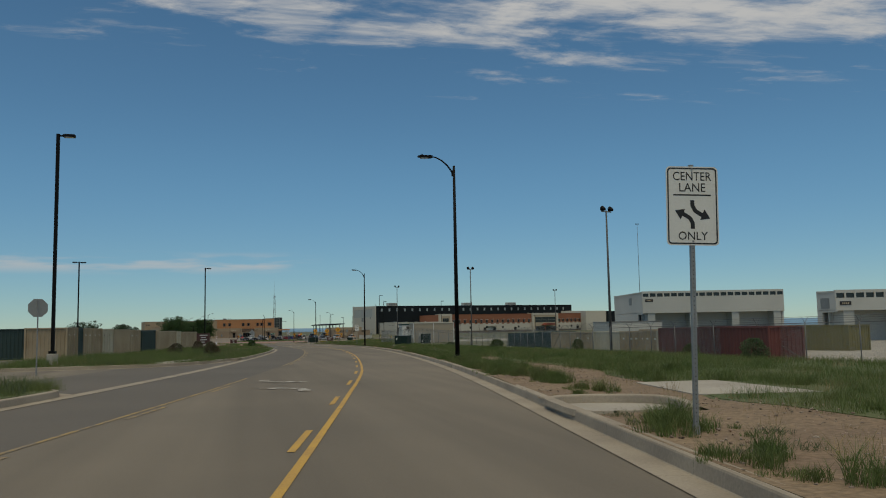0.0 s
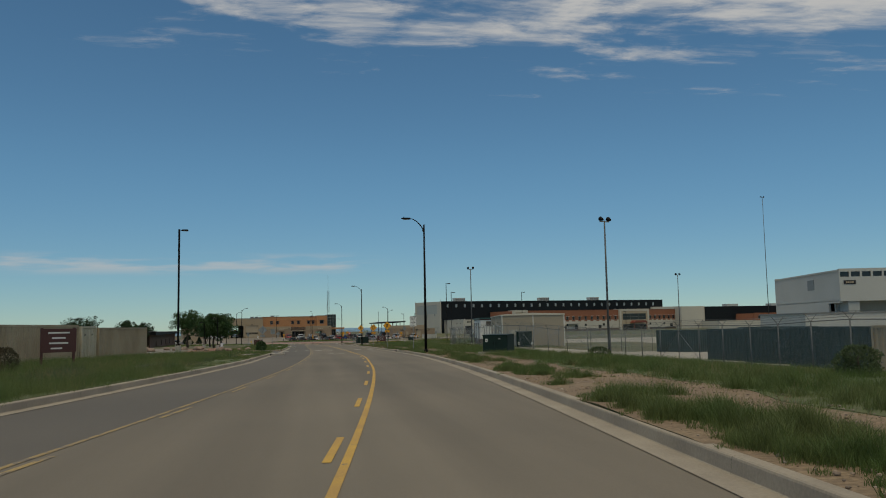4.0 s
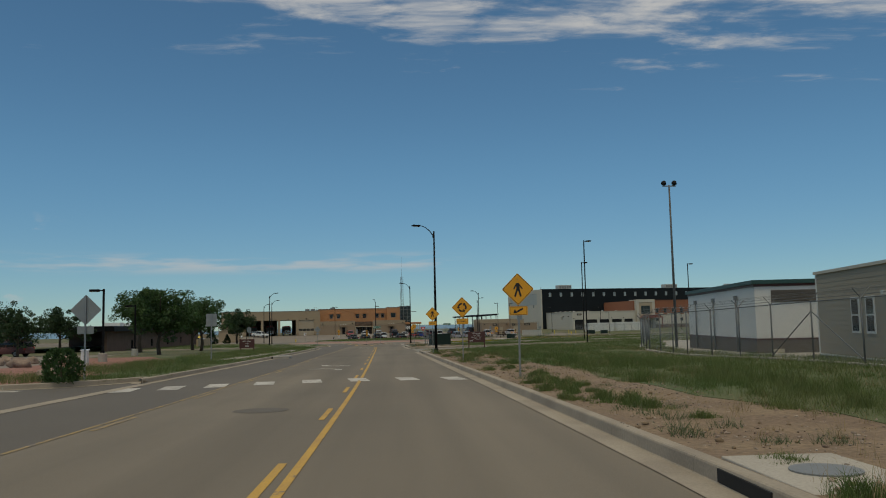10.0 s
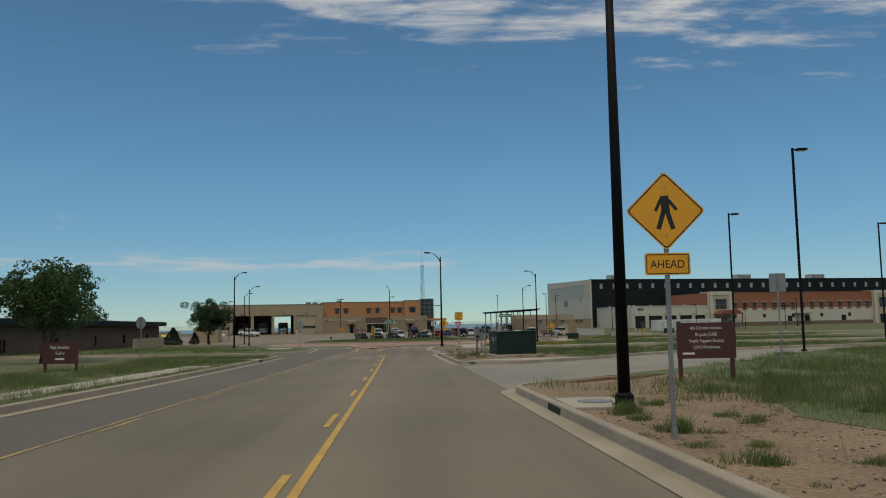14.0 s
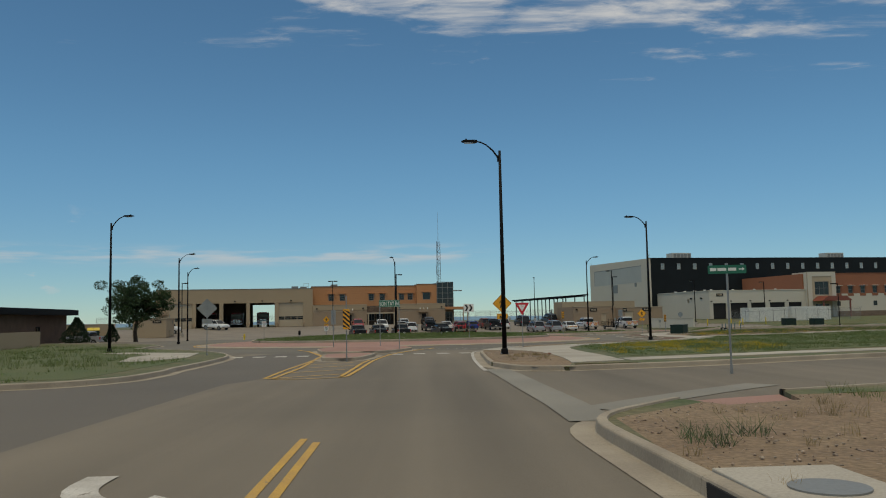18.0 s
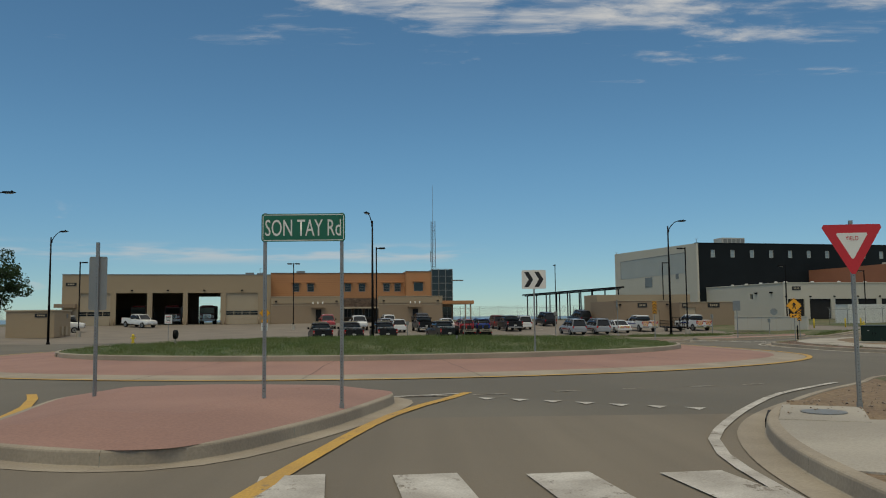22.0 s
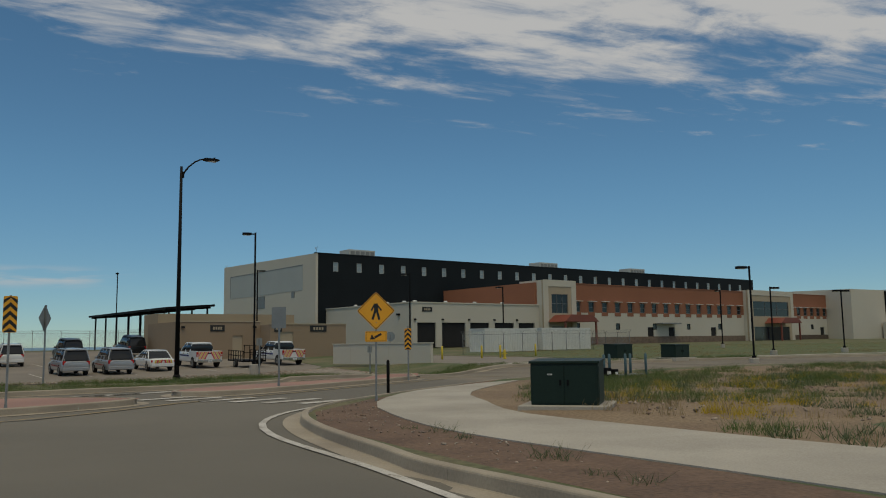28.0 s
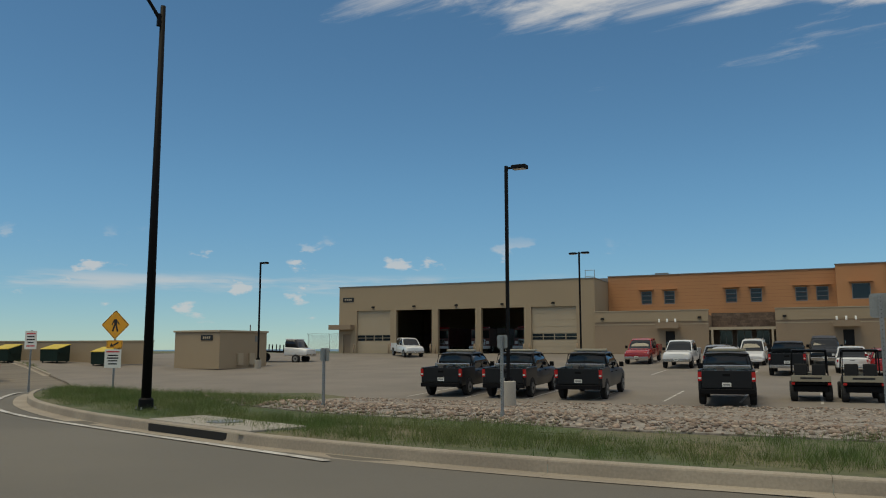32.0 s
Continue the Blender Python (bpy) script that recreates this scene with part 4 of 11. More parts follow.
EDGE_FLAT = set()
for f, k in zip(gf, CLASS):
    if k in ("road", "lane", "street", "circle_road", "walk", "lot", "yard", "drive", "rocks", "island", "apron"):
        EDGE_FLAT.update(f)
for k, (name, material, label, category) in SPECS.items():
    used, faces, verts = {}, [], []
    for f, c in zip(gf, CLASS):
        if c != k:
            continue
        face = []
        for i in f:
            if i not in used:
                used[i] = len(verts)
                p = gv[i]
                if i in INSET and k not in LOW and k not in ("lot", "yard") and INSET[i].length > 0.3:
                    p = Vector(p) + 0.11 * INSET[i].normalized()
                h = RAISE[k] + (0 if i in EDGE_FLAT and k not in ("centre", "island") else ground_bump(k, p.x, p.y))
                verts.append((p.x, p.y, road_z(p.x, p.y) + h))
            face.append(used[i])
        faces.append(face)
        # a short skirt closes the step down to a lower neighbour
        for a, b in ((0, 1), (1, 2), (2, 0)):
            d = owner.get((f[b], f[a]))
            if d != k and not (f[a] in INSET and f[b] in INSET):
                n = len(verts)
                verts += [(x, y, z - 0.3) for x, y, z in (verts[face[a]], verts[face[b]])]
                faces.append([face[b], face[a], n, n + 1])
    if faces:
        tagged(new(name, raw_mesh(name, verts, faces, material)), label, category, kind="structure")

starts = set(nxt) - {b for v in nxt.values() for b in v}
chains = []
while nxt:
    a = next((s for s in starts if s in nxt), None)
    if a is None:
        a = next(iter(nxt))
    chain = [a]
    while a in nxt:
        b = nxt[a].pop()
        if not nxt[a]:
            del nxt[a]
        a = b
        chain.append(a)
    chains.append([(gv[i].x, gv[i].y) for i in chain])


def resample(line, step):
    out, carry = [line[0]], 0.0
    for p, q in zip(line, line[1:]):
        d = math.dist(p, q)
        while carry + d >= step:
            t = (step - carry) / d
            p = (p[0] + (q[0] - p[0]) * t, p[1] + (q[1] - p[1]) * t)
            out.append(p)
            d = math.dist(p, q)
            carry = 0.0
        carry += d
    if math.dist(out[-1], line[-1]) > 0.2:
        out.append(line[-1])
    return out


PROFILE = [(-0.36, 0.010), (-0.03, 0.002), (-0.012, 0.012), (0.0, 0.140), (0.008, 0.158), (0.028, 0.168), (0.15, 0.170), (0.17, 0.08)]
kerb_no = 0
for line in chains:
    if sum(math.dist(p, q) for p, q in zip(line, line[1:])) < 2.5 or not (-60 < line[0][1] < 345) or abs(line[0][0]) > 95:
        continue
    pts = resample(line, 0.5)
    if len(pts) < 3:
        continue
    # even out small kinks left by the triangulation
    for _ in range(2):
        pts = [pts[0]] + [((a[0] + 2 * b[0] + c[0]) / 4, (a[1] + 2 * b[1] + c[1]) / 4) for a, b, c in zip(pts, pts[1:], pts[2:])] + [pts[-1]]
    closed = math.dist(line[0], line[-1]) < 0.05
    nrm = []
    for i in range(len(pts)):
        a, b = pts[max(i - 1, 0)], pts[min(i + 1, len(pts) - 1)]
        d = max(math.dist(a, b), 1e-6)
        nrm.append(((b[1] - a[1]) / d, -(b[0] - a[0]) / d))
    inner = math.hypot(pts[0][0] - RC[0], pts[0][1] - RC[1]) < R_BAND
    verts, faces = [], []
    for i in range(len(pts) - 1):
        ends = []
        for j, e in ((i, 0.010 if i % 6 == 0 else 0.0), (i + 1, 0.0)):
            o = pts[i + 1 if j == i else i]
            px_, py_ = pts[j][0] + (o[0] - pts[j][0]) * e, pts[j][1] + (o[1] - pts[j][1]) * e
            ends.append(len(verts))
            for o_, h_ in PROFILE:
                if inner and o_ < -0.01:
                    h_ = -0.05
                verts.append((px_ + nrm[j][0] * o_, py_ + nrm[j][1] * o_, road_z(px_, py_) + h_))
        s, t = ends
        for k in range(len(PROFILE) - 1):
            faces.append((s + k, t + k, t + k + 1, s + k + 1))
    kerb = new("kerb", raw_mesh("kerb", verts, faces, "kerb"))
    tagged(kerb, "cast concrete kerb with gutter and joints", "kerb", kind="structure")
    kerb_no += 1


# Road paint.
def strip(bm, line, width, lift=None, zfun=road_z):
    vs = []
    if lift is None:
        lift = 0.007 if line[0][1] < 236 else 0.016
    for i, p in enumerate(line):
        a, b = line[max(i - 1, 0)], line[min(i + 1, len(line) - 1)]
        d = max(math.dist(a, b), 1e-6)
        nx, ny = (b[1] - a[1]) / d * width / 2, -(b[0] - a[0]) / d * width / 2
        vs.append([bm.verts.new((p[0] + s * nx, p[1] + s * ny, zfun(p[0], p[1]) + lift)) for s in (-1, 1)])
    for (a, b), (c, d) in zip(vs, vs[1:]):
        bm.faces.new((a, b, d, c))


def paint(name, lines, width, material, label, category="road marking"):
    bm = bmesh.new()
    for q in lines:
        strip(bm, q, width)
    return tagged(part(name, bm, material), label, category, kind="structure")


def between(line, y0, y1):
    return [p for p in line if y0 <= p[1] <= y1]


shift = lambda y: float(np.interp(y, (0, 20, 31, 45, 80, 92, 104, 120, 165, 205), (0.12, 0.15, 0.27, 0.24, 0.21, 0.14, 0.19, 0.14, 0.11, 0.02)))
YD_R, YD_L = resample(offset(YELLOW, lambda y: shift(y) - 0.21), 0.2), resample(offset(YELLOW, lambda y: left(y) + 0.2), 0.2)
paint("right_solid_line", [between(offset(YELLOW, shift), -50, 224.5)], 0.10, "yellow", "solid yellow line of the middle turning lane")
RIGHT_DASH = np.interp(range(-6, 32), (-6, 0, 5, 11, 14, 16, 21, 28, 32), (-28.0, 10.8, 43.3, 85.0, 105.2, 119.6, 154.1, 200.0, 226.0))
paint("right_dashed_line", [between(YD_R, c - 1.2, c + 1.2) for c in RIGHT_DASH if c < 219] + [between(YD_R, 219.5, 224.5)], 0.10, "yellow", "broken yellow line of the middle turning lane")
paint("left_solid_line", [between(offset(YELLOW, left), -50, 30.5), between(offset(YELLOW, left), 38.5, 219)], 0.09, "yellow_worn", "faded yellow line of the middle turning lane")
LEFT_DASH = np.interp(range(-7, 30), (-7, 0, 9, 13, 19, 29), (-24.0, 22.9, 83.4, 112.4, 153.2, 221.0))
paint("left_dashed_line", [between(YD_L, c - 1.25, c + 1.25) for c in LEFT_DASH if c < 216 and not 29 < c < 40], 0.09, "yellow_worn", "faded broken yellow line of the middle turning lane")
# gore ahead of the splitter
for q in ([(7.6, 238.5), (7.62, 243.7), (7.6, 247.0), (7.64, 251.2), (7.95, 258.0)], [(7.4, 238.7), (7.36, 243.7), (7.3, 248.2), (7.4, 251.0)], [(5.13, 238.2), (4.9, 243.0), (4.8, 247.6), (4.68, 251.4), (4.3, 257.7)], [(5.38, 238.2), (5.22, 244.5), (5.05, 247.0), (4.85, 250.5)]):
    paint("gore_line", [catmull(q, 1.0)], 0.13, "yellow", "double yellow lines round the painted gore")
paint("gore_end", [catmull([(5.13, 238.2), (5.7, 237.68), (6.3, 237.57), (6.9, 237.8), (7.36, 238.05), (7.6, 238.5)], 0.4)], 0.13, "yellow", "yellow line closing the gore")
paint("gore_hatching", [[(5.4 - 0.08 * k, 238.2 + 2.97 * k), (7.42 - 0.04 * k, 239.9 + 3.08 * k)] for k in range(4)], 0.11, "yellow", "yellow hatching of the gore")
paint("splitter_line", [catmull([(7.95, 258.0), (8.2, 259.8), (9.05, 264.5), (10.5, 268.2)], 1.0)], 0.2, "yellow", "broad yellow line beside the splitter island")
paint("splitter_line", [catmull([(4.3, 257.7), (3.6, 261), (2.3, 266.6), (1.2, 269.2)], 1.0)], 0.2, "yellow", "broad yellow line beside the splitter island")
paint("apron_line", [circle(R_YEL + 0.12, 96) + [circle(R_YEL + 0.12, 96)[0]]], 0.2, "yellow", "yellow line round the truck apron")
paint("edge_line", [catmull([(11.98, 240.0), (12.0, 243.5), (12.1, 248.4), (12.36, 255), (12.78, 260.2), (14.0, 263.2), (16.0, 266.5), (17.3, 268.1), (19.16, 270.0)], 1.0)], 0.14, "white", "white edge line of the roundabout approach")
paint("edge_line", [catmull([(29.9, 287.6), (29.95, 293), (29.8, 297.6), (30.5, 300.8), (32.2, 303.4), (36.5, 307.4)], 1.0)], 0.14, "white", "white edge line of the roundabout")
paint("edge_line", [catmull([(20.6, 271.2), (24.26, 274.26), (26.5, 276.9), (28.05, 279.8), (29.3, 283.0), (29.8, 286.4)], 1.0)], 0.09, "white", "worn white edge line of the roundabout")
paint("edge_line", [catmull([(14.4, 311.1), (8, 311.9), (2, 313.2), (-2.4, 315.2), (-8, 318.9)], 1.0)], 0.14, "white", "white edge line of the roundabout")
paint("edge_line", [[(19.2, 307.8), (21.8, 306.2), (25.1, 302.6)]], 0.16, "white", "white line beside the splitter island")
paint("edge_line", [catmull([(0.5, 240.6), (0.0, 250), (-1.0, 257.6), (-3.4, 264.6)], 1.0)], 0.14, "white", "white edge line of the roundabout exit")
paint("splitter_line", [[(25.1, 302.6), (27.0, 304.4), (29.5, 307.1), (32.8, 309.4), (42, 315.6)]], 0.14, "yellow_worn", "yellow line beside the splitter island")
paint("splitter_line", [[(20.8, 308.6), (22.6, 310.2), (25.2, 311.3), (28.4, 310.4)]], 0.14, "yellow", "yellow line beside the splitter island")
# broken circulating lines across the entries
paint("entry_dashes", [[(8.72, 267.6), (10.17, 267.65)], [(10.57, 267.78), (11.28, 267.89)], [(12.3, 268.25), (12.89, 268.4)], [(13.86, 268.7), (14.3, 268.8)], [(15.39, 269.1), (16.02, 269.25)], [(16.74, 269.5), (17.31, 269.7)]], 0.13, "white_worn", "worn broken white line across the roundabout entry")
paint("edge_line", [[(2.6, 268.6), (5.6, 267.2), (7.3, 267.25), (8.7, 267.5), (10.3, 268.0)]], 0.12, "white", "white line along the end of the splitter island")
bm = bmesh.new()
for cx, cy in ((10.82, 267.1), (11.40, 266.75), (11.97, 266.4), (12.51, 266.05), (13.03, 265.67), (13.60, 265.32), (14.16, 264.99)):
    v = [bm.verts.new((x, y, road_z(x, y) + 0.012)) for x, y in ((cx - 0.17, cy + 0.20), (cx + 0.17, cy + 0.06), (cx - 0.05, cy - 0.26))]
    bm.faces.new(v[::-1])
tagged(part("yield_triangles", bm, "white"), "row of white yield triangles", "road marking", kind="structure")
# crosswalk bars
def bars(centres, length, width, ang):
    bm = bmesh.new()
    c, s = math.cos(ang), math.sin(ang)
    for x, y in centres:
        strip(bm, [(x - c * length / 2, y - s * length / 2), (x + c * length / 2, y + s * length / 2)], width)
    return tagged(part("crosswalk", bm, "white"), "worn white crosswalk bars", "crosswalk", kind="structure")


bars([(13.4, 144.6), (11.9, 145.1), (10.3, 145.2), (8.8, 145.0), (7.35, 144.5), (6.0, 143.8), (4.8, 143.2), (3.6, 142.6)], 1.9, 0.62, radians(97))
bars([(-0.9, 143.6), (-0.5, 140.7), (0.0, 139.0), (0.1, 137.3)], 2.2, 0.5, radians(-8))
bars([(8.35 + 1.27 * k, 258.55 - 0.05 * k) for k in range(4)], 1.6, 0.62, radians(96))
bars([(3.2 - 1.2 * k, 258.2) for k in range(4)], 1.6, 0.62, radians(96))
bars([(29.55 + 0.74 * k, 309.6 - 0.86 * k) for k in range(6)], 1.9, 0.42, radians(24))
bars([(25.9 + 1.1 * k, 311.9 + 0.35 * k) for k in range(4)], 2.1, 0.5, radians(22))
bars([(-2.2 - 0.35 * k, 227.6 + 1.7 * k) for k in range(-1, 5)], 3.2, 0.6, radians(14))


# Turning arrows: a pair at each place, painted in the middle lane.
def arrow(x, y, ang, flip, material):
    bm = bmesh.new()
    pts = [(-0.5 + 0.0, -0.9), (-0.45, -0.2), (-0.15, 0.35), (0.35, 0.6)]
    line = catmull(pts, 0.2)
    vs = []
    m = Matrix.Translation((x, y, 0)) @ Matrix.Rotation(ang, 4, "Z") @ Matrix.Diagonal((flip, 1, 1, 1))
    for i, p in enumerate(line):
        a, b = line[max(i - 1, 0)], line[min(i + 1, len(line) - 1)]
        d = math.dist(a, b)
        nx, ny = (b[1] - a[1]) / d * 0.16, -(b[0] - a[0]) / d * 0.16
        row = []
        for s in (-1, 1):
            q = m @ Vector((p[0] + s * nx, p[1] + s * ny, 0))
            row.append(bm.verts.new((q.x, q.y, road_z(q.x, q.y) + 0.012)))
        vs.append(row)
    for (a, b), (c, d) in zip(vs, vs[1:]):
        bm.faces.new((a, b, d, c))
    head = []
    for p in ((0.2, 1.05), (1.0, 0.75), (0.35, 0.15)):
        q = m @ Vector((p[0], p[1], 0))
        head.append(bm.verts.new((q.x, q.y, road_z(q.x, q.y) + 0.013)))
    bm.faces.new(head)
    bmesh.ops.recalc_face_normals(bm, faces=bm.faces)
    return tagged(part("turn_arrow", bm, material), "worn white left-turn arrow painted on the asphalt", "road marking", kind="structure")


for ax, ay, aa, gap, mt in ((1.0, 21.6, -9, 4.3, "white_worn"), (8.85, 120.2, -1, 4.6, "white"), (8.5, 154.4, 1, 4.5, "white"), (7.4, 216.6, 1, 4.3, "white")):
    arrow(ax, ay, radians(aa), -1, mt)
    arrow(ax - 0.1, ay + gap, radians(180 + aa), -1, mt)



# Manholes and stain rings in the road.
def disc_part(name, x, y, r, material, parent=None, lift=0.013, label=""):
    bm = bmesh.new()
    vs = [bm.verts.new((x + r * math.cos(a * math.tau / 28), y + r * math.sin(a * math.tau / 28), road_z(x + r * math.cos(a * math.tau / 28), y + r * math.sin(a * math.tau / 28)) + lift)) for a in range(28)]
    bm.faces.new(vs)
    return part(name, bm, material, parent, label)


for mx_, my_, r in ((8.2, 83.4, 0.28), (8.9, 134.6, 0.55)):
    tagged(disc_part("road_patch", mx_, my_, r, "asphalt_lane", lift=0.006), "faint round patch of darker asphalt", "road patch", kind="structure")
bm = bmesh.new()
strip(bm, [(12.4, 240.8), (12.5, 238), (12.58, 232), (12.65, 228.5), (12.62, 225.6)], 0.78)
strip(bm, [(13.0, 227.3), (14.3, 228.7), (16.0, 230.4), (17.8, 232.0)], 0.8, 0.014)
tagged(part("valley_gutter", bm, "street_concrete"), "pale concrete valley gutter across the side street", "gutter", kind="structure")

for y0, y1 in ((20.5, 53.5), (128, 147.5)):
    bm = bmesh.new()
    strip(bm, between(offset(KERB_L, 0.18), y0, y1), 0.42, 0.009)
    tagged(part("valley_gutter", bm, "kerb"), "pale concrete gutter across the side entrance", "gutter", kind="structure")

# Low hills far off, their blue haze given by a glow.
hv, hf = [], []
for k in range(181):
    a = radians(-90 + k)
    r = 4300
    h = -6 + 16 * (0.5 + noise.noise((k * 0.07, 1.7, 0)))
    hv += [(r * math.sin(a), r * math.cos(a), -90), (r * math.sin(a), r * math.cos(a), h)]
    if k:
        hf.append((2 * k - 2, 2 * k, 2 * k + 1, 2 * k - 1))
tagged(new("far_hills", raw_mesh("far_hills", hv, hf, "hill")), "low hills on the horizon with blue haze as a glow", "hills", kind="structure")


# Buildings. Local axes: u along the front, v to the back, z up from the floor.
def site(x, y, z, ang):
    return pose(x, y, z, 0, 0, ang)


def slab_wall(name, parent, material, u0, u1, v0, v1, z0, z1, holes=(), axis="u", label=""):
    """A wall from u0 to u1 with rectangular holes (a0, a1, z0, z1); axis v: the wall runs along v and v0..v1 is its length."""
    a0, a1 = (u0, u1) if axis == "u" else (v0, v1)
    cs = sorted({a0, a1, *(h[0] for h in holes), *(h[1] for h in holes)})
    zs = sorted({z0, z1, *(h[2] for h in holes), *(h[3] for h in holes)})
    bm = bmesh.new()
    for p, q in zip(cs, cs[1:]):
        runs = []
        for r, s in zip(zs, zs[1:]):
            mid = ((p + q) / 2, (r + s) / 2)
            if any(h[0] < mid[0] < h[1] and h[2] < mid[1] < h[3] for h in holes):
                continue
            if runs and abs(runs[-1][1] - r) < 1e-6:
                runs[-1][1] = s
            else:
                runs.append([r, s])
        for r, s in runs:
            if axis == "u":
                bm_box(bm, p, q, v0, v1, r, s)
            else:
                bm_box(bm, u0, u1, p, q, r, s)
    bmesh.ops.remove_doubles(bm, verts=bm.verts, dist=1e-5)
    return part(name, bm, material, parent, label)


def window(parent, u0, u1, v, z0, z1, cols=2, rows=1, frame_mat="tan_trim", shade=None, axis="u", pane_mat="glass"):
    """A window in a wall whose outer face is at v: frame, panes, mullions and maybe a sunshade."""
    w = 0.07
    turn = (lambda a, b, c, d, e, f: (a, b, c, d, e, f)) if axis == "u" else (lambda a, b, c, d, e, f: (c, d, a, b, e, f))
    bm = bmesh.new()
    for a, b, c, d in ((u0, u0 + w, z0, z1), (u1 - w, u1, z0, z1), (u0 + w, u1 - w, z0, z0 + w), (u0 + w, u1 - w, z1 - w, z1)):
        bm_box(bm, *turn(a, b, v - 0.02, v + 0.10, c, d))
    ob = part("window", bm, frame_mat, parent)
    for k in range(1, cols):
        x = u0 + (u1 - u0) * k / cols
        bm = bmesh.new()
        bm_box(bm, *turn(x - 0.03, x + 0.03, v + 0.0, v + 0.09, z0 + w, z1 - w))
        part("mullion", bm, frame_mat, ob)
    for k in range(1, rows):
        z = z0 + (z1 - z0) * k / rows
        bm = bmesh.new()
        bm_box(bm, *turn(u0 + w, u1 - w, v + 0.005, v + 0.085, z - 0.03, z + 0.03))
        part("glazing_bar", bm, frame_mat, ob)
    bm = bmesh.new()
    bm_box(bm, *turn(u0 + 0.02, u1 - 0.02, v + 0.05, v + 0.07, z0 + 0.02, z1 - 0.02))
    part("pane", bm, pane_mat, ob)
    if shade:
        bm = bmesh.new()
        bm_box(bm, *turn(u0 - 0.25, u1 + 0.25, v - 0.55, v, z1 + 0.12, z1 + 0.22))
        part("sunshade", bm, shade, parent)
    return ob


def roll_door(parent, u0, u1, v, z0, z1, material="tan_trim", band=True):
    """A sectional door: ribbed panels and a band of lights."""
    bm = bmesh.new()
    n = 7
    h = (z1 - z0) / n
    bm_box(bm, u0, u1, v + 0.03, v + 0.05, z0, z1)
    d = part("overhead_door", bm, material, parent)
    for k in range(n):
        if band and k in (2,):
            continue
        bm = bmesh.new()
        bm_box(bm, u0, u1, v, v + 0.029, z0 + k * h + 0.012, z0 + (k + 1) * h - 0.012)
        part("door_panel", bm, material, d)
    if band:
        for k in range(4):
            w = (u1 - u0) / 4
            for r in range(2):
                bm = bmesh.new()
                z = z0 + 2 * h + r * h / 2
                bm_box(bm, u0 + k * w + 0.06, u0 + (k + 1) * w - 0.06, v - 0.01, v + 0.028, z + 0.05, z + h / 2 - 0.04)
                part("pane", bm, "glass", d)
    return d


def wall_light(parent, u, v, z):
    bm = bmesh.new()
    bm_prism(bm, [(v - 0.22, z), (v, z), (v, z + 0.2), (v - 0.1, z + 0.2)], u - 0.16, u + 0.16, "x")
    part("wall_light", bm, "black_steel", parent)


def number_plate(parent, u0, u1, v, z0, z1):
    bm = bmesh.new()
    bm_box(bm, u0, u1, v - 0.05, v, z0, z1)
    p = part("number_panel", bm, "sign_black", parent, "dark panel with pale figures", bevel=0.01)
    bm = bmesh.new()
    w = (u1 - u0) / 6
    for k in range(4):
        bm_box(bm, u0 + w * (1.15 + k), u0 + w * (1.8 + k), v - 0.062, v - 0.05, z0 + (z1 - z0) * 0.28, z0 + (z1 - z0) * 0.72)
    part("figure_bar", bm, "tan_trim", p)


def hood(parent, u0, u1, v, z, deep=0.9):
    """A small steel door hood with three round lights on top."""
    bm = bmesh.new()
    bm_box(bm, u0, u1, v - deep, v, z, z + 0.12)
    bm_box(bm, u0, u1, v - deep - 0.02, v - deep, z - 0.03, z + 0.55)
    h = part("door_hood", bm, "tan_dark", parent)
    for k in range(3):
        bm = bmesh.new()
        u = u0 + (u1 - u0) * (0.15 + 0.35 * k)
        bm_tube(bm, [(u, v - deep * 0.6, z + 0.12), (u, v - deep * 0.6, z + 0.9)], 0.09, 8)
        part("round_light", bm, "white_wall", h, smooth=True)


# ---- fire station ----
FS = thing("fire_station", site(-43.65, 374.52, -2.46, 10.6), "tan and orange fire station with truck bays and glazed tower", "building")
bays = [(2.4, 6.85), (7.6, 12.1), (12.85, 17.35), (18.05, 22.95), (23.75, 28.65)]
TOPZ, DOORZ = 7.7, 4.9
slab_wall("front_wall", FS, "tan_wall", 0, 30.6, 0, 0.45, 0, TOPZ, [(a, b, -0.01, DOORZ) for a, b in bays] + [(0.6, 1.6, -0.01, 2.2)])
slab_wall("rear_wall", FS, "tan_wall", 0, 30.6, 22, 22.4, 0, TOPZ, [(bays[3][0], bays[3][1], -0.01, DOORZ)])
slab_wall("side_wall", FS, "tan_wall", 0, 0.4, 0.45, 22, 0, TOPZ, axis="v")
slab_wall("side_wall", FS, "tan_wall", 30.2, 30.6, 0.45, 22, 0, TOPZ, axis="v")
box_part("bay_floor", FS, "lot", 0.4, 30.2, 0.45, 22, 0.0, 0.02)
box_part("bay_roof", FS, "inside", 0.4, 30.2, 0.45, 22, TOPZ - 0.6, TOPZ - 0.3)
box_part("parapet_cap", FS, "grey_metal", -0.06, 30.66, -0.06, 0.5, TOPZ, TOPZ + 0.09)
box_part("parapet_cap", FS, "grey_metal", 30.16, 30.66, 0.5, 22.4, TOPZ, TOPZ + 0.09)
box_part("parapet_cap", FS, "grey_metal", -0.06, 0.44, 0.5, 22.4, TOPZ, TOPZ + 0.09)
for i in (0, 4):
    roll_door(FS, bays[i][0], bays[i][1], 0.22, 0.02, DOORZ)
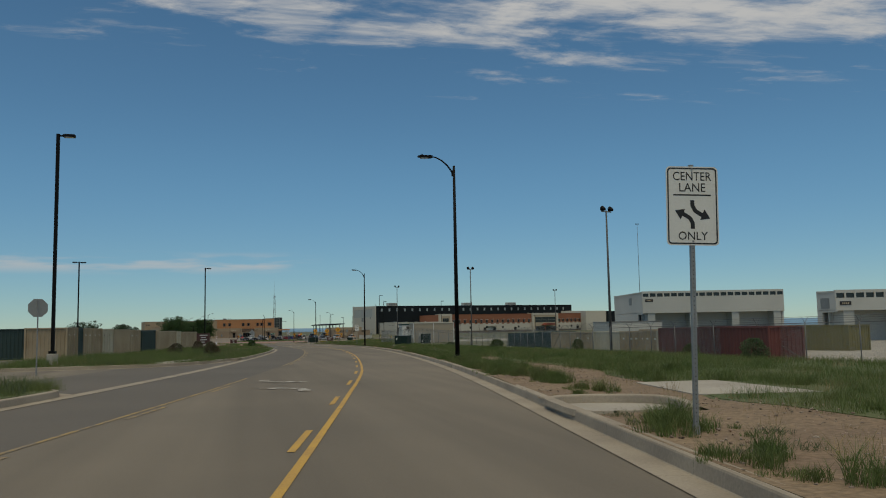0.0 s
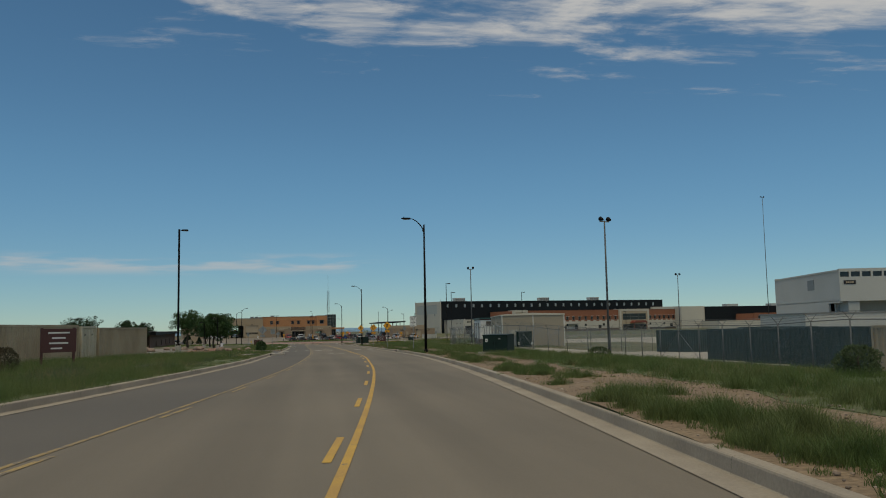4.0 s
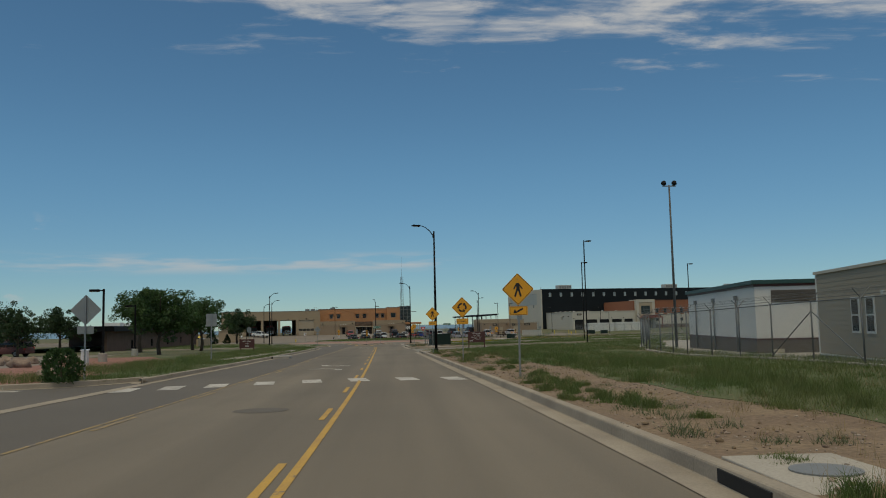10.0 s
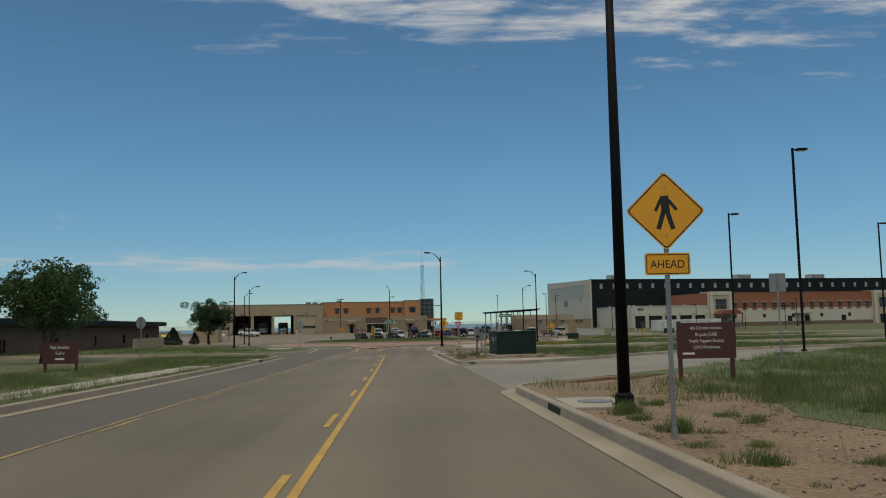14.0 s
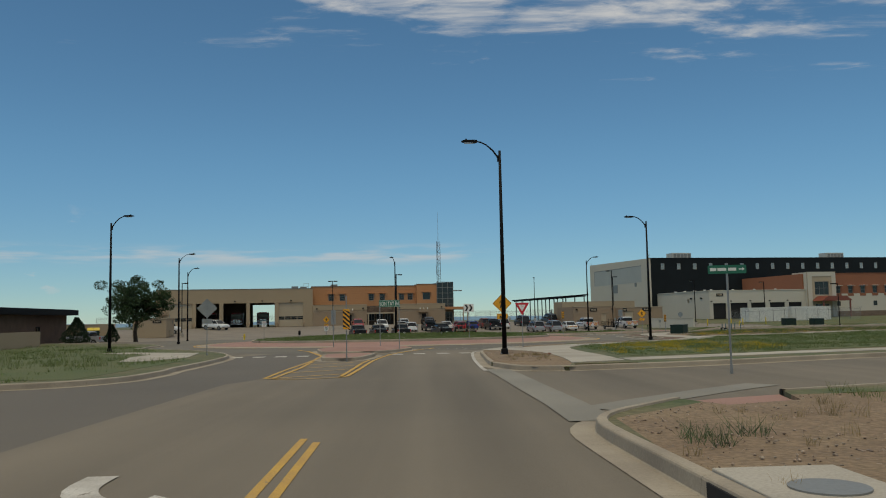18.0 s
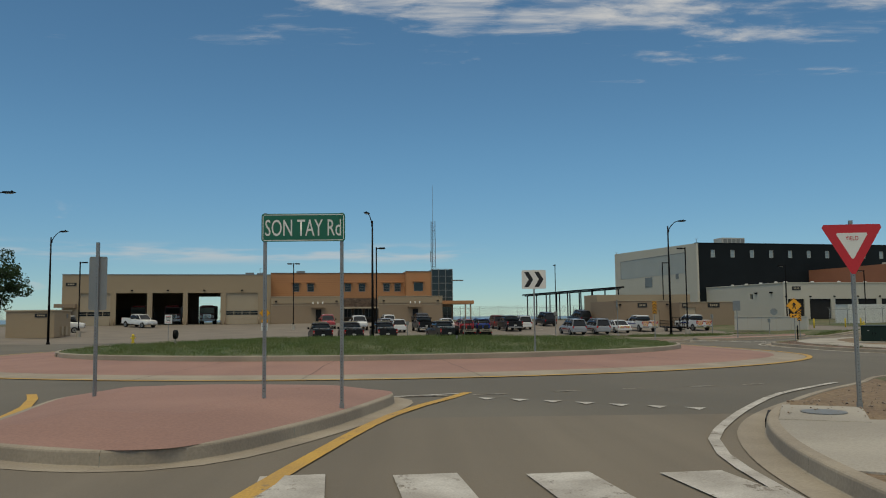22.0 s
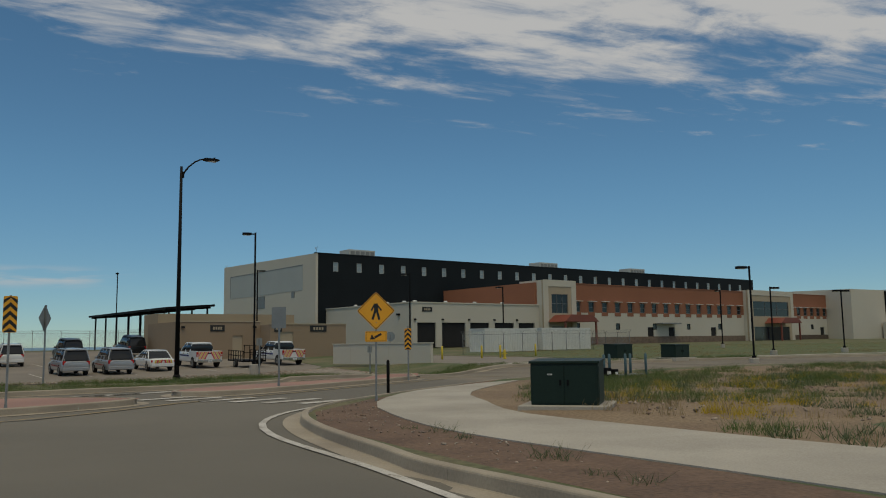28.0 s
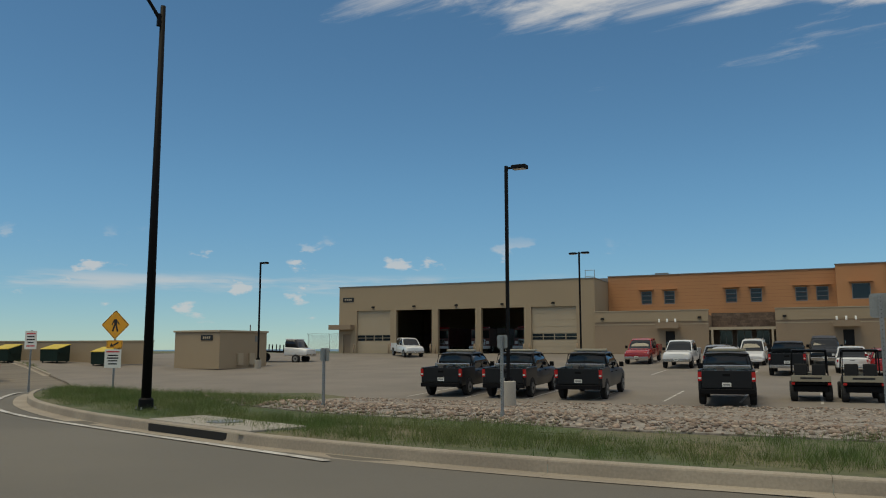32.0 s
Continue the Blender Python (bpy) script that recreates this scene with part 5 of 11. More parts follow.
for i in (1, 2, 3):
    # the open leaf hangs under the roof
    bm = bmesh.new()
    for k in range(6):
        bm_box(bm, bays[i][0] + 0.1, bays[i][1] - 0.1, 0.9 + 0.72 * k, 1.58 + 0.72 * k, DOORZ + 0.25, DOORZ + 0.3)
    part("raised_door", bm, "tan_trim", FS)
for k in range(6):
    u = [2.0, 7.2, 12.45, 17.7, 23.35, 29.1][k]
    for du in (-0.3, 0.3) if 0 < k < 5 else (0.3 if k == 0 else -0.3,):
        bm = bmesh.new()
        bm_tube(bm, [(u + du, -0.45, 0), (u + du, -0.45, 1.05)], 0.09, 8)
        part("bollard", bm, "tan_dark", FS, smooth=True)
box_part("door", FS, "tan_dark", 0.6, 1.6, 0.2, 0.26, 0, 2.2)
box_part("door_hood", FS, "tan_dark", -0.9, 2.1, -0.9, 0, 2.75, 3.3)
for k in range(5):
    wall_light(FS, [4.6, 9.9, 15.1, 20.5, 26.2][k], 0, 5.2)
number_plate(FS, 0.5, 2.0, 0, 6.0, 6.5)
# two-storey orange range behind
slab_wall("orange_wall", FS, "orange_wall", 30.9, 53.1, 6.0, 6.4, 3.2, 8.3, [(a + 0.2, a + 1.3, 5.2, 6.6) for a in (34.0, 36.4, 42.6, 45.0, 49.2, 51.1)])
for k in range(14):
    box_part("siding_joint", FS, "rust_wall", 30.9, 53.1, 5.992, 6.0, 3.5 + 0.36 * k, 3.515 + 0.36 * k)
box_part("orange_side", FS, "orange_wall", 30.62, 30.9, 6.0, 18, 3.2, 8.3)
box_part("upper_roof", FS, "grey_metal", 30.62, 61.1, 6.4, 18, 8.0, 8.2)
box_part("parapet_cap", FS, "grey_metal", 30.6, 53.1, 5.9, 6.4, 8.3, 8.38)
for a in (34.0, 36.4, 42.6, 45.0, 49.2, 51.1):
    window(FS, a + 0.2, a + 1.3, 6.05, 5.2, 6.6, 1, 3, "grey_metal", "orange_wall")
slab_wall("orange_bay", FS, "orange_wall", 53.1, 57.5, 4.6, 5.0, 3.2, 8.55, [(54.4, 56.0, 5.2, 6.7)])
box_part("orange_bay_side", FS, "orange_wall", 53.1, 53.5, 5.0, 8, 3.2, 8.55)
box_part("parapet_cap", FS, "grey_metal", 53.0, 57.5, 4.5, 5.05, 8.55, 8.63)
window(FS, 54.4, 56.0, 4.65, 5.2, 6.7, 1, 1, "grey_metal", "orange_wall")
# glazed tower
TW = part("stair_tower", (lambda b: (bm_box(b, 57.56, 61.04, 4.46, 9.9, 0, 8.85), b)[1])(bmesh.new()), "glass", FS)
bm = bmesh.new()
for k in range(4):
    u = 57.5 + 3.6 * k / 3 - 0.05
    bm_box(bm, u, u + 0.1, 4.34, 4.46, 2.9, 8.95)
for k in range(6):
    z = 2.9 + 1.2 * k
    bm_box(bm, 57.5, 61.1, 4.36, 4.455, z, z + 0.09)
    bm_box(bm, 61.04, 61.14, 4.46, 9.9, z, z + 0.09)
for k in range(4):
    bm_box(bm, 61.04, 61.15, 4.46 + 1.8 * k, 4.55 + 1.8 * k, 2.9, 8.95)
part("mullions", bm, "grey_metal", TW)
box_part("tower_fin", FS, "grey_metal", 60.9, 63.0, 4.2, 5.2, 6.95, 7.12)
# ground-floor blocks either side of the stone porch
for a, b in ((30.62, 41.7), (47.7, 58.3)):
    hole = [(a + 7.0, a + 7.9, -0.01, 2.2)] if a < 40 else [(53.3, 54.2, -0.01, 2.2)]
    slab_wall("front_block", FS, "tan_dark", a, b, -0.2, 0.2, 0, 3.75, hole)
    slab_wall("block_side", FS, "tan_dark", b - 0.4, b, 0.2, 6, 0, 3.75, axis="v")
    slab_wall("block_side", FS, "tan_dark", a, a + 0.4, 0.2, 6, 0, 3.75, axis="v")
    box_part("upper_band", FS, "tan_wall", a, b, -0.26, -0.2, 3.15, 4.2)
    box_part("block_parapet", FS, "tan_wall", a, b, -0.2, 0.2, 3.75, 4.2)
    box_part("block_roof", FS, "grey_metal", a + 0.4, b - 0.4, 0.2, 6, 3.7, 3.8)
    box_part("parapet_cap", FS, "tan_trim", a - 0.05, b + 0.05, -0.3, 0.25, 4.2, 4.28)
    box_part("plinth_line", FS, "tan_trim", a, b, -0.215, -0.2, 2.85, 2.92)
    d = box_part("door", FS, "door_and_shade_black", hole[0][0], hole[0][1], -0.05, 0.02, 0, 2.2)
    box_part("door_handle", d, "chrome", hole[0][0] + 0.1, hole[0][0] + 0.14, -0.11, -0.05, 0.95, 1.2)
    hood(FS, hole[0][0] - 0.8, hole[0][1] + 0.5, -0.26, 2.5)
    for u in (a + 0.8, b - 0.8):
        wall_light(FS, u, -0.26, 3.4)
slab_wall("porch_wall", FS, "stone", 41.7, 47.7, 2.6, 3.0, 0, 4.0, [(42.4, 43.6, 0.9, 2.3), (45.8, 47.0, 0.9, 2.3), (44.0, 45.4, -0.01, 2.3)])
rng = random.Random(5)
for r in range(7):
    u = 41.72
    while u < 47.6:
        w = min(rng.uniform(0.3, 0.7), 47.68 - u)
        z = 2.35 + r * 0.23
        box_part("stone", FS, "stone", u, u + w - 0.02, 2.6 - rng.uniform(0.02, 0.06), 2.6, z, z + 0.21)
        u += w
box_part("porch_beam", FS, "tan_trim", 41.7, 47.7, -0.1, 0.3, 2.3, 2.55)
box_part("porch_roof", FS, "tan_dark", 41.7, 47.7, 0.3, 2.6, 2.45, 2.55)
for u in (41.9, 47.3):
    box_part("porch_post", FS, "tan_trim", u, u + 0.2, -0.1, 0.1, 0, 2.3)
for u0, u1, z0 in ((42.4, 43.6, 0.9), (45.8, 47.0, 0.9)):
    window(FS, u0, u1, 2.66, z0, 2.3, 2, 1, "grey_metal")
window(FS, 44.0, 45.4, 2.66, 0.02, 2.3, 2, 1, "grey_metal")
# entrance under the tower, with its flat canopy
slab_wall("entrance_wall", FS, "tan_dark", 58.3, 61.1, 4.0, 4.34, 0, 2.9, [(58.6, 60.8, -0.01, 2.5)])
window(FS, 58.6, 60.8, 4.06, 0.02, 2.5, 3, 2, "grey_metal")
CN = box_part("entrance_canopy", FS, "orange_wall", 58.0, 64.0, 1.0, 4.3, 2.95, 3.5, bevel=0.02)
box_part("soffit", CN, "tan_trim", 58.1, 63.9, 1.1, 4.2, 2.88, 2.95)
for u in (62.6, 63.5):
    bm = bmesh.new()
    bm_tube(bm, [(u, 1.4, 0), (u, 1.4, 2.9)], 0.13, 10)
    part("canopy_column", bm, "tan_trim", FS, smooth=True)
box_part("end_wall", FS, "tan_dark", 60.8, 61.1, 9.9, 20, 0, 8.0)
box_part("rear_wall", FS, "tan_dark", 30.6, 61.1, 20, 20.4, 0, 8.0)
for u, v in ((26.5, 8.0), (28.4, 9.5), (35.0, 10.0)):
    box_part("roof_unit", FS, "grey_metal", u, u + 1.4, v, v + 1.2, 7.7 if u < 30 else 8.2, 8.5 if u < 30 else 8.9)
bm = bmesh.new()
for a in (28.9, 29.9):
    bm_tube(bm, [(a, 3.0, 7.4), (a, 3.0, 8.9)], 0.03, 6)
for z in (8.2, 8.85):
    bm_tube(bm, [(28.9, 3.0, z), (29.9, 3.0, z)], 0.03, 6)
part("roof_ladder", bm, "grey_metal", FS)

# ---- lattice radio mast behind the station ----
MAST = thing("radio_mast", site(12.85, 415.6, -2.5, 10), "tall red and white lattice radio mast, toned dark as a silhouette", "mast")
H0 = 20.3
for k in range(11):
    z0, z1 = k * H0 / 11, (k + 1) * H0 / 11
    bm = bmesh.new()
    r = 0.62 - 0.012 * k
    c = [(r * math.cos(a), r * math.sin(a)) for a in (math.pi / 2, math.pi * 7 / 6, math.pi * 11 / 6)]
    for i in range(3):
        a, b = c[i], c[(i + 1) % 3]
        bm_tube(bm, [(*a, z0), (*a, z1)], 0.045, 6)
        for s in range(2):
            za, zb = z0 + (z1 - z0) * s / 2, z0 + (z1 - z0) * (s + 1) / 2
            bm_tube(bm, [(*a, za), (*b, zb)], 0.022, 5)
            bm_tube(bm, [(*a, za), (*b, za)], 0.022, 5)
    # Muted brown and grey carry the silhouette tone of red and white sections.
    part("mast_section", bm, "sign_brown" if k % 2 == 0 else "backlit_mast_grey", MAST)
bm = bmesh.new()
bm_tube(bm, [(0, 0, H0 - 0.5), (0, 0, H0 + 7.5)], [0.05, 0.02], 6)
part("whip_antenna", bm, "galv", MAST)
bm = bmesh.new()
bm_tube(bm, [(-0.6, -0.4, 12), (-0.6, -0.4, 14.2)], 0.05, 6)
part("dipole", bm, "galv", MAST)

# ---- black aviation warehouse with its low front range ----
WH = thing("warehouse", site(61.8, 399.62, -2.6, 12), "long black-clad warehouse with a cream gable and rust-brown office range", "building")
Z = 14.1
slab_wall("clad_front", WH, "black_wall", 0, 116, 0, 0.4, 0, Z, [(2.6 + 4.15 * k, 3.5 + 4.15 * k, 11.5, 12.9) for k in range(27)])
bm = bmesh.new()
bm_prism(bm, [(0, 0), (34, 0), (34, Z + 0.55), (0, Z)], -0.4, 0.0, "x")
GB = part("gable_wall", bm, "cream_wall", WH)
box_part("gable_panel", GB, "grey_panel", -0.43, -0.4, 4, 31, 8.8, 12.6)
box_part("panel_trim", GB, "grey_metal", -0.46, -0.43, 3.9, 31.1, 12.6, 12.72)
box_part("panel_trim", GB, "grey_metal", -0.46, -0.43, 30.98, 31.1, 8.8, 12.6)
box_part("louvre", GB, "grey_metal", -0.46, -0.4, 17, 20, 6.6, 8.6)
box_part("louvre", GB, "grey_metal", -0.46, -0.4, 6.6, 7.6, 7.8, 8.8)
box_part("roof", WH, "grey_metal", 0, 116, 0.4, 34, Z - 0.5, Z - 0.3)
box_part("rear_wall", WH, "cream_wall", 0, 116, 34, 34.4, 0, Z + 0.5)
box_part("end_wall", WH, "black_wall", 116, 116.4, 0, 34.4, 0, Z)
box_part("parapet_cap", WH, "black_wall", -0.45, 116.45, -0.06, 0.45, Z, Z + 0.12)
for k in range(27):
    u = 2.6 + 4.15 * k
    window(WH, u, u + 0.9, 0.06, 11.5, 12.9, 1, 2, "grey_panel", pane_mat="sky_tone_glass")
for u in (9, 52, 79):
    ru = box_part("roof_unit", WH, "grey_panel", u, u + 5, 6, 9, Z - 0.3, Z + 1.75, bevel=0.03)
    for k in range(5):
        box_part("fan_grille", ru, "grey_metal", u + 0.3 + k * 0.95, u + 1.05 + k * 0.95, 5.97, 6.0, Z + 0.5, Z + 1.5)
for v in (0.2, 33.5):
    bm = bmesh.new()
    bm_tube(bm, [(-0.2, v, Z), (-0.2, v, Z + 0.7)], 0.04, 6)
    bm_tube(bm, [(-0.2, v, Z + 0.5), (-0.2, v + 0.35, Z + 1.0)], 0.03, 6)
    bm_tube(bm, [(-0.2, v, Z + 0.5), (-0.2, v - 0.35, Z + 1.0)], 0.03, 6)
    part("gable_antenna", bm, "galv", WH)
# low dock range
F = -22.0
docks = [(2.2, 5.2), (6.2, 10.2), (11.0, 14.4), (15.4, 19.0), (19.9, 23.0)]
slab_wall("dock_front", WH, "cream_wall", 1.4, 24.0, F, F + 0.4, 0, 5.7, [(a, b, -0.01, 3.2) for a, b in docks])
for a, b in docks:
    # A near-black sheet fills each dock opening as its interior shade.
    box_part("dock_door", WH, "door_and_shade_black", a, b, F + 0.22, F + 0.28, 0, 3.2)
    wall_light(WH, (a + b) / 2 - 1.9, F, 3.5)
slab_wall("dock_side", WH, "cream_wall", 1.4, 1.8, F + 0.4, 0, 0, 5.7, [(-14, -13.2, 3.4, 4.2)], axis="v")
box_part("dock_roof", WH, "grey_panel", 1.8, 24, F + 0.4, 0, 5.2, 5.4)
box_part("dock_cap", WH, "cream_wall", 1.3, 24.05, F - 0.08, F + 0.45, 5.7, 5.86)
box_part("dock_cap", WH, "cream_wall", 1.3, 1.85, F + 0.45, -0.05, 5.7, 5.86)
for k in range(8):
    bm = bmesh.new()
    u, v = (1.6, F + 2 + 4 * k) if k < 4 else (2 + 5 * (k - 4), F + 0.2)
    bm_tube(bm, [(u, v, 5.86), (u, v, 6.05)], [0.3, 0.22], 10)
    part("roof_vent", bm, "white_wall", WH, smooth=True)
number_plate(WH, 3.0, 4.6, F, 4.6, 5.2)
for v in (-19, -15):
    box_part("wall_light", WH, "black_steel", 1.15, 1.4, v - 0.3, v + 0.3, 4.2, 4.45)
# two-storey office range, cream below and rust-brown above
box_part("rust_end", WH, "rust_wall", 23.6, 24.0, F + 0.4, 0, 5.5, 9.1)
def office(u0, u1, n, doors=()):
    w = (u1 - u0) / n
    up = [(u0 + w * (k + 0.3), u0 + w * (k + 0.3) + 1.1, 4.9, 6.4) for k in range(n)]
    slab_wall("upper_wall", WH, "rust_wall", u0, u1, F, F + 0.4, 4.8, 9.1, up)
    low = [(u0 + w * (k + 0.3), u0 + w * (k + 0.3) + 1.0, 2.2, 3.2) for k in range(0, n, 3)]
    slab_wall("lower_wall", WH, "cream_wall", u0, u1, F, F + 0.4, 0, 4.8, low + [(d, d + 1.6, -0.01, 2.6) for d in doors])
    box_part("plinth", WH, "stone", u0, u1, F - 0.06, F, 0, 1.1)
    for a, b, z0, z1 in up:
        window(WH, a, b, F + 0.06, z0, z1, 1, 2, "grey_metal")
        box_part("sunshade", WH, "white_wall", a - 0.25, b + 0.25, F - 0.5, F, z1 + 0.1, z1 + 0.18)
        box_part("sill_panel", WH, "rust_wall", a - 0.2, b + 0.2, F - 0.03, F, 4.3, 4.8)
    for a, b, z0, z1 in low:
        window(WH, a, b, F + 0.06, z0, z1, 1, 1, "black_steel")
    for d in doors:
        dd = box_part("door", WH, "door_and_shade_black", d, d + 1.6, F + 0.15, F + 0.2, 0, 2.6)
    box_part("parapet_cap", WH, "rust_wall", u0, u1, F - 0.06, F + 0.45, 9.1, 9.22)
    box_part("office_roof", WH, "grey_panel", u0, u1, F + 0.4, 0, 8.7, 8.8)
    box_part("door_canopy", WH, "grey_metal", (u0 + u1) / 2 - 3, (u0 + u1) / 2 + 2, F - 1.5, F, 3.1, 3.3)


office(30.6, 76.5, 15, (48.5, 54.0, 66.0))
office(92.0, 130.0, 15, (104.0,))
for u0, u1 in ((24.0, 30.6), (76.5, 92.0)):
    hs = [(u0 + 1.6, u1 - 1.6, 4.6, 7.4), (u0 + 1.6, u1 - 1.6, -0.01, 2.7)]
    slab_wall("entrance_tower", WH, "tan_trim", u0, u1, F - 1.0, F - 0.6, 0, 9.4, hs)
    box_part("tower_side", WH, "cream_wall", u0, u0 + 0.4, F - 0.6, F + 4, 0, 9.4)
    box_part("tower_side", WH, "cream_wall", u1 - 0.4, u1, F - 0.6, F + 4, 0, 9.4)
    box_part("tower_frame", WH, "cream_wall", u0 - 0.1, u0 + 0.9, F - 1.08, F - 1.0, 0, 9.45)
    box_part("tower_frame", WH, "cream_wall", u1 - 0.9, u1 + 0.1, F - 1.08, F - 1.0, 0, 9.45)
    box_part("tower_frame", WH, "cream_wall", u0 + 0.9, u1 - 0.9, F - 1.08, F - 1.0, 8.5, 9.45)
    window(WH, u0 + 1.6, u1 - 1.6, F - 0.9, 4.6, 7.4, 3, 2, "grey_metal")
    window(WH, u0 + 1.6, u1 - 1.6, F - 0.9, 0.02, 2.7, 4, 1, "grey_metal")
    bm = bmesh.new()
    c = (u0 + u1) / 2 + 1.0
    bm_prism(bm, [(c - 3.6, 3.3), (c + 3.6, 3.3), (c + 2.2, 4.3), (c - 2.2, 4.3)], F - 4.4, F - 1.0, "y")
    rf = part("porch_roof", bm, "red_roof", WH)
    for k in range(9):
        box_part("roof_seam", rf, "red_roof", c - 3.3 + 0.82 * k - 0.03, c - 3.3 + 0.82 * k + 0.03, F - 4.45, F - 4.4, 3.25, 3.42)
    for s in (-3.2, 3.2):
        box_part("porch_post", WH, "red_roof", c + s - 0.12, c + s + 0.12, F - 4.2, F - 3.96, 0, 3.3)

# ---- the next warehouse further along ----
W2 = thing("far_warehouse", site(183.5, 396.1, -2.8, 6), "further black-clad warehouse with a cream gable and rust-brown offices", "building")
bm = bmesh.new()
bm_prism(bm, [(0, 0), (30, 0), (30, 11.0), (0, 10.4)], -12.0, 0.0, "x")
part("gable_wall", bm, "cream_wall", W2)
slab_wall("clad_front", W2, "black_wall", 0, 90, -0.4, 0, 0, 10.2)
box_part("clad_body", W2, "grey_metal", 0, 90, 0, 30, 0, 10.0)
slab_wall("office_wall", W2, "rust_wall", 16, 90, -14, -13.6, 3.6, 6.8, [(18 + 3 * k, 19.2 + 3 * k, 4.2, 5.6) for k in range(23)])
box_part("office_base", W2, "cream_wall", -2, 90, -14.02, -0.4, 0, 3.6)
box_part("office_body", W2, "rust_wall", 16, 90, -13.2, -0.4, 3.6, 6.6)
for k in range(23):
    window(W2, 18 + 3 * k, 19.2 + 3 * k, -13.94, 4.2, 5.6, 1, 1, "grey_metal")
for u in (16, 40):
    box_part("roof_unit", W2, "grey_panel", u, u + 6, 6, 10, 10, 11.4)
bm = bmesh.new()
bm_prism(bm, [(44, 3.2), (66, 3.2), (64, 4.2), (46, 4.2)], -19, -14.05, "y")
part("porch_roof", bm, "red_roof", W2)
for k in range(7):
    box_part("porch_post", W2, "red_roof", 45 + 3.3 * k, 45.3 + 3.3 * k, -18.8, -18.5, 0, 3.2)

# ---- tan utility building by the parking lot ----
UB = thing("utility_building", site(36.7, 361.6, -3.25, 10), "low flat-roofed tan block building with dark number panels", "building")
slab_wall("front_wall", UB, "tan_dark", 0, 8.2, 0, 0.3, 0, 3.5, [(5.4, 6.4, -0.01, 2.2)])
box_part("door", UB, "tan_trim", 5.4, 6.4, 0.1, 0.16, 0, 2.2)
slab_wall("front_wall", UB, "tan_dark", 8.2, 16.4, -2.4, -2.1, 0, 3.2, [(9.0, 10.6, 0.4, 2.5)])
box_part("door", UB, "tan_trim", 9.0, 10.6, -2.3, -2.24, 0.4, 2.5)
box_part("link_wall", UB, "tan_dark", 8.2, 8.5, -2.1, 0, 0, 3.2)
box_part("side_wall", UB, "tan_dark", 0, 0.3, 0.3, 9, 0, 3.5)
box_part("side_wall", UB, "tan_dark", 16.1, 16.4, -2.1, 9, 0, 3.2)
box_part("roof", UB, "grey_metal", 0.3, 16.1, 0.3, 9, 3.0, 3.1)
box_part("roof", UB, "grey_metal", 8.5, 16.1, -2.1, 0.3, 2.9, 3.0)
box_part("rear_block", UB, "tan_wall", 1, 16.1, 9, 14, 0, 4.6)
box_part("parapet_cap", UB, "tan_trim", -0.06, 8.2, -0.06, 0.36, 3.5, 3.6)
box_part("parapet_cap", UB, "tan_trim", 8.14, 16.46, -2.46, -2.04, 3.2, 3.3)
number_plate(UB, 3.2, 4.6, 0, 2.6, 3.2)
number_plate(UB, 8.6, 9.4, -2.4, 2.5, 3.1)
number_plate(UB, 12.4, 14.2, -2.4, 2.5, 3.1)
for u in (0.6, 7.6):
    wall_light(UB, u, 0, 2.9)
# white screen wall
SW = thing("screen_wall", site(45.9, 343.3, -3.5, -68.5), "long plain cream-white concrete screen wall", "wall")
box_part("panel", SW, "cream_wall", 0, 10.3, -0.12, 0.12, 0, 1.45)
box_part("coping", SW, "cream_wall", -0.04, 10.34, -0.17, 0.17, 1.45, 1.53)
for k in range(1, 5):
    box_part("joint", SW, "tan_trim", 2.06 * k - 0.01, 2.06 * k + 0.01, -0.125, -0.12, 0, 1.45)

# ---- carport ----
CP = thing("carport", site(42.2, 388.9, -2.75, 0), "long dark steel carport roof on slanted posts", "carport")
d = Vector((-7.4, 31.8, 0))
bm = bmesh.new()
L_, n_ = d.length, d.normalized()
s_ = Vector((-n_.y, n_.x, 0)) * -1
for a, b, z0, z1 in ((-3.2, 3.2, 0.0, 0.0),):
    c = [(-s_ * 3.4), (s_ * 3.0), (s_ * 3.0 + d), (-s_ * 3.4 + d)]
    zz = (5.3, 5.75, 5.75, 5.3)
    lo = [bm.verts.new((p.x, p.y, z)) for p, z in zip(c, zz)]
    hi = [bm.verts.new((p.x, p.y, z + 0.28)) for p, z in zip(c, zz)]
    bm.faces.new(lo[::-1])
    bm.faces.new(hi)
    for i in range(4):
        bm.faces.new((lo[i], lo[(i + 1) % 4], hi[(i + 1) % 4], hi[i]))
bmesh.ops.recalc_face_normals(bm, faces=bm.faces)
part("roof", bm, "black_steel", CP)
for k in range(7):
    p = d * (0.03 + 0.157 * k)
    for off_ in (-2.6, 2.4):
        q = p + s_ * off_
        bm = bmesh.new()
        bm_tube(bm, [(q.x, q.y, 0), (q.x, q.y, 5.3 + 0.2)], 0.12, 8)
        part("post", bm, "black_steel", CP)
    bm = bmesh.new()
    a, b = p - s_ * 3.2, p + s_ * 2.8
    bm_tube(bm, [(a.x, a.y, 5.2), (b.x, b.y, 5.62)], 0.12, 6)
    part("rafter", bm, "black_steel", CP)

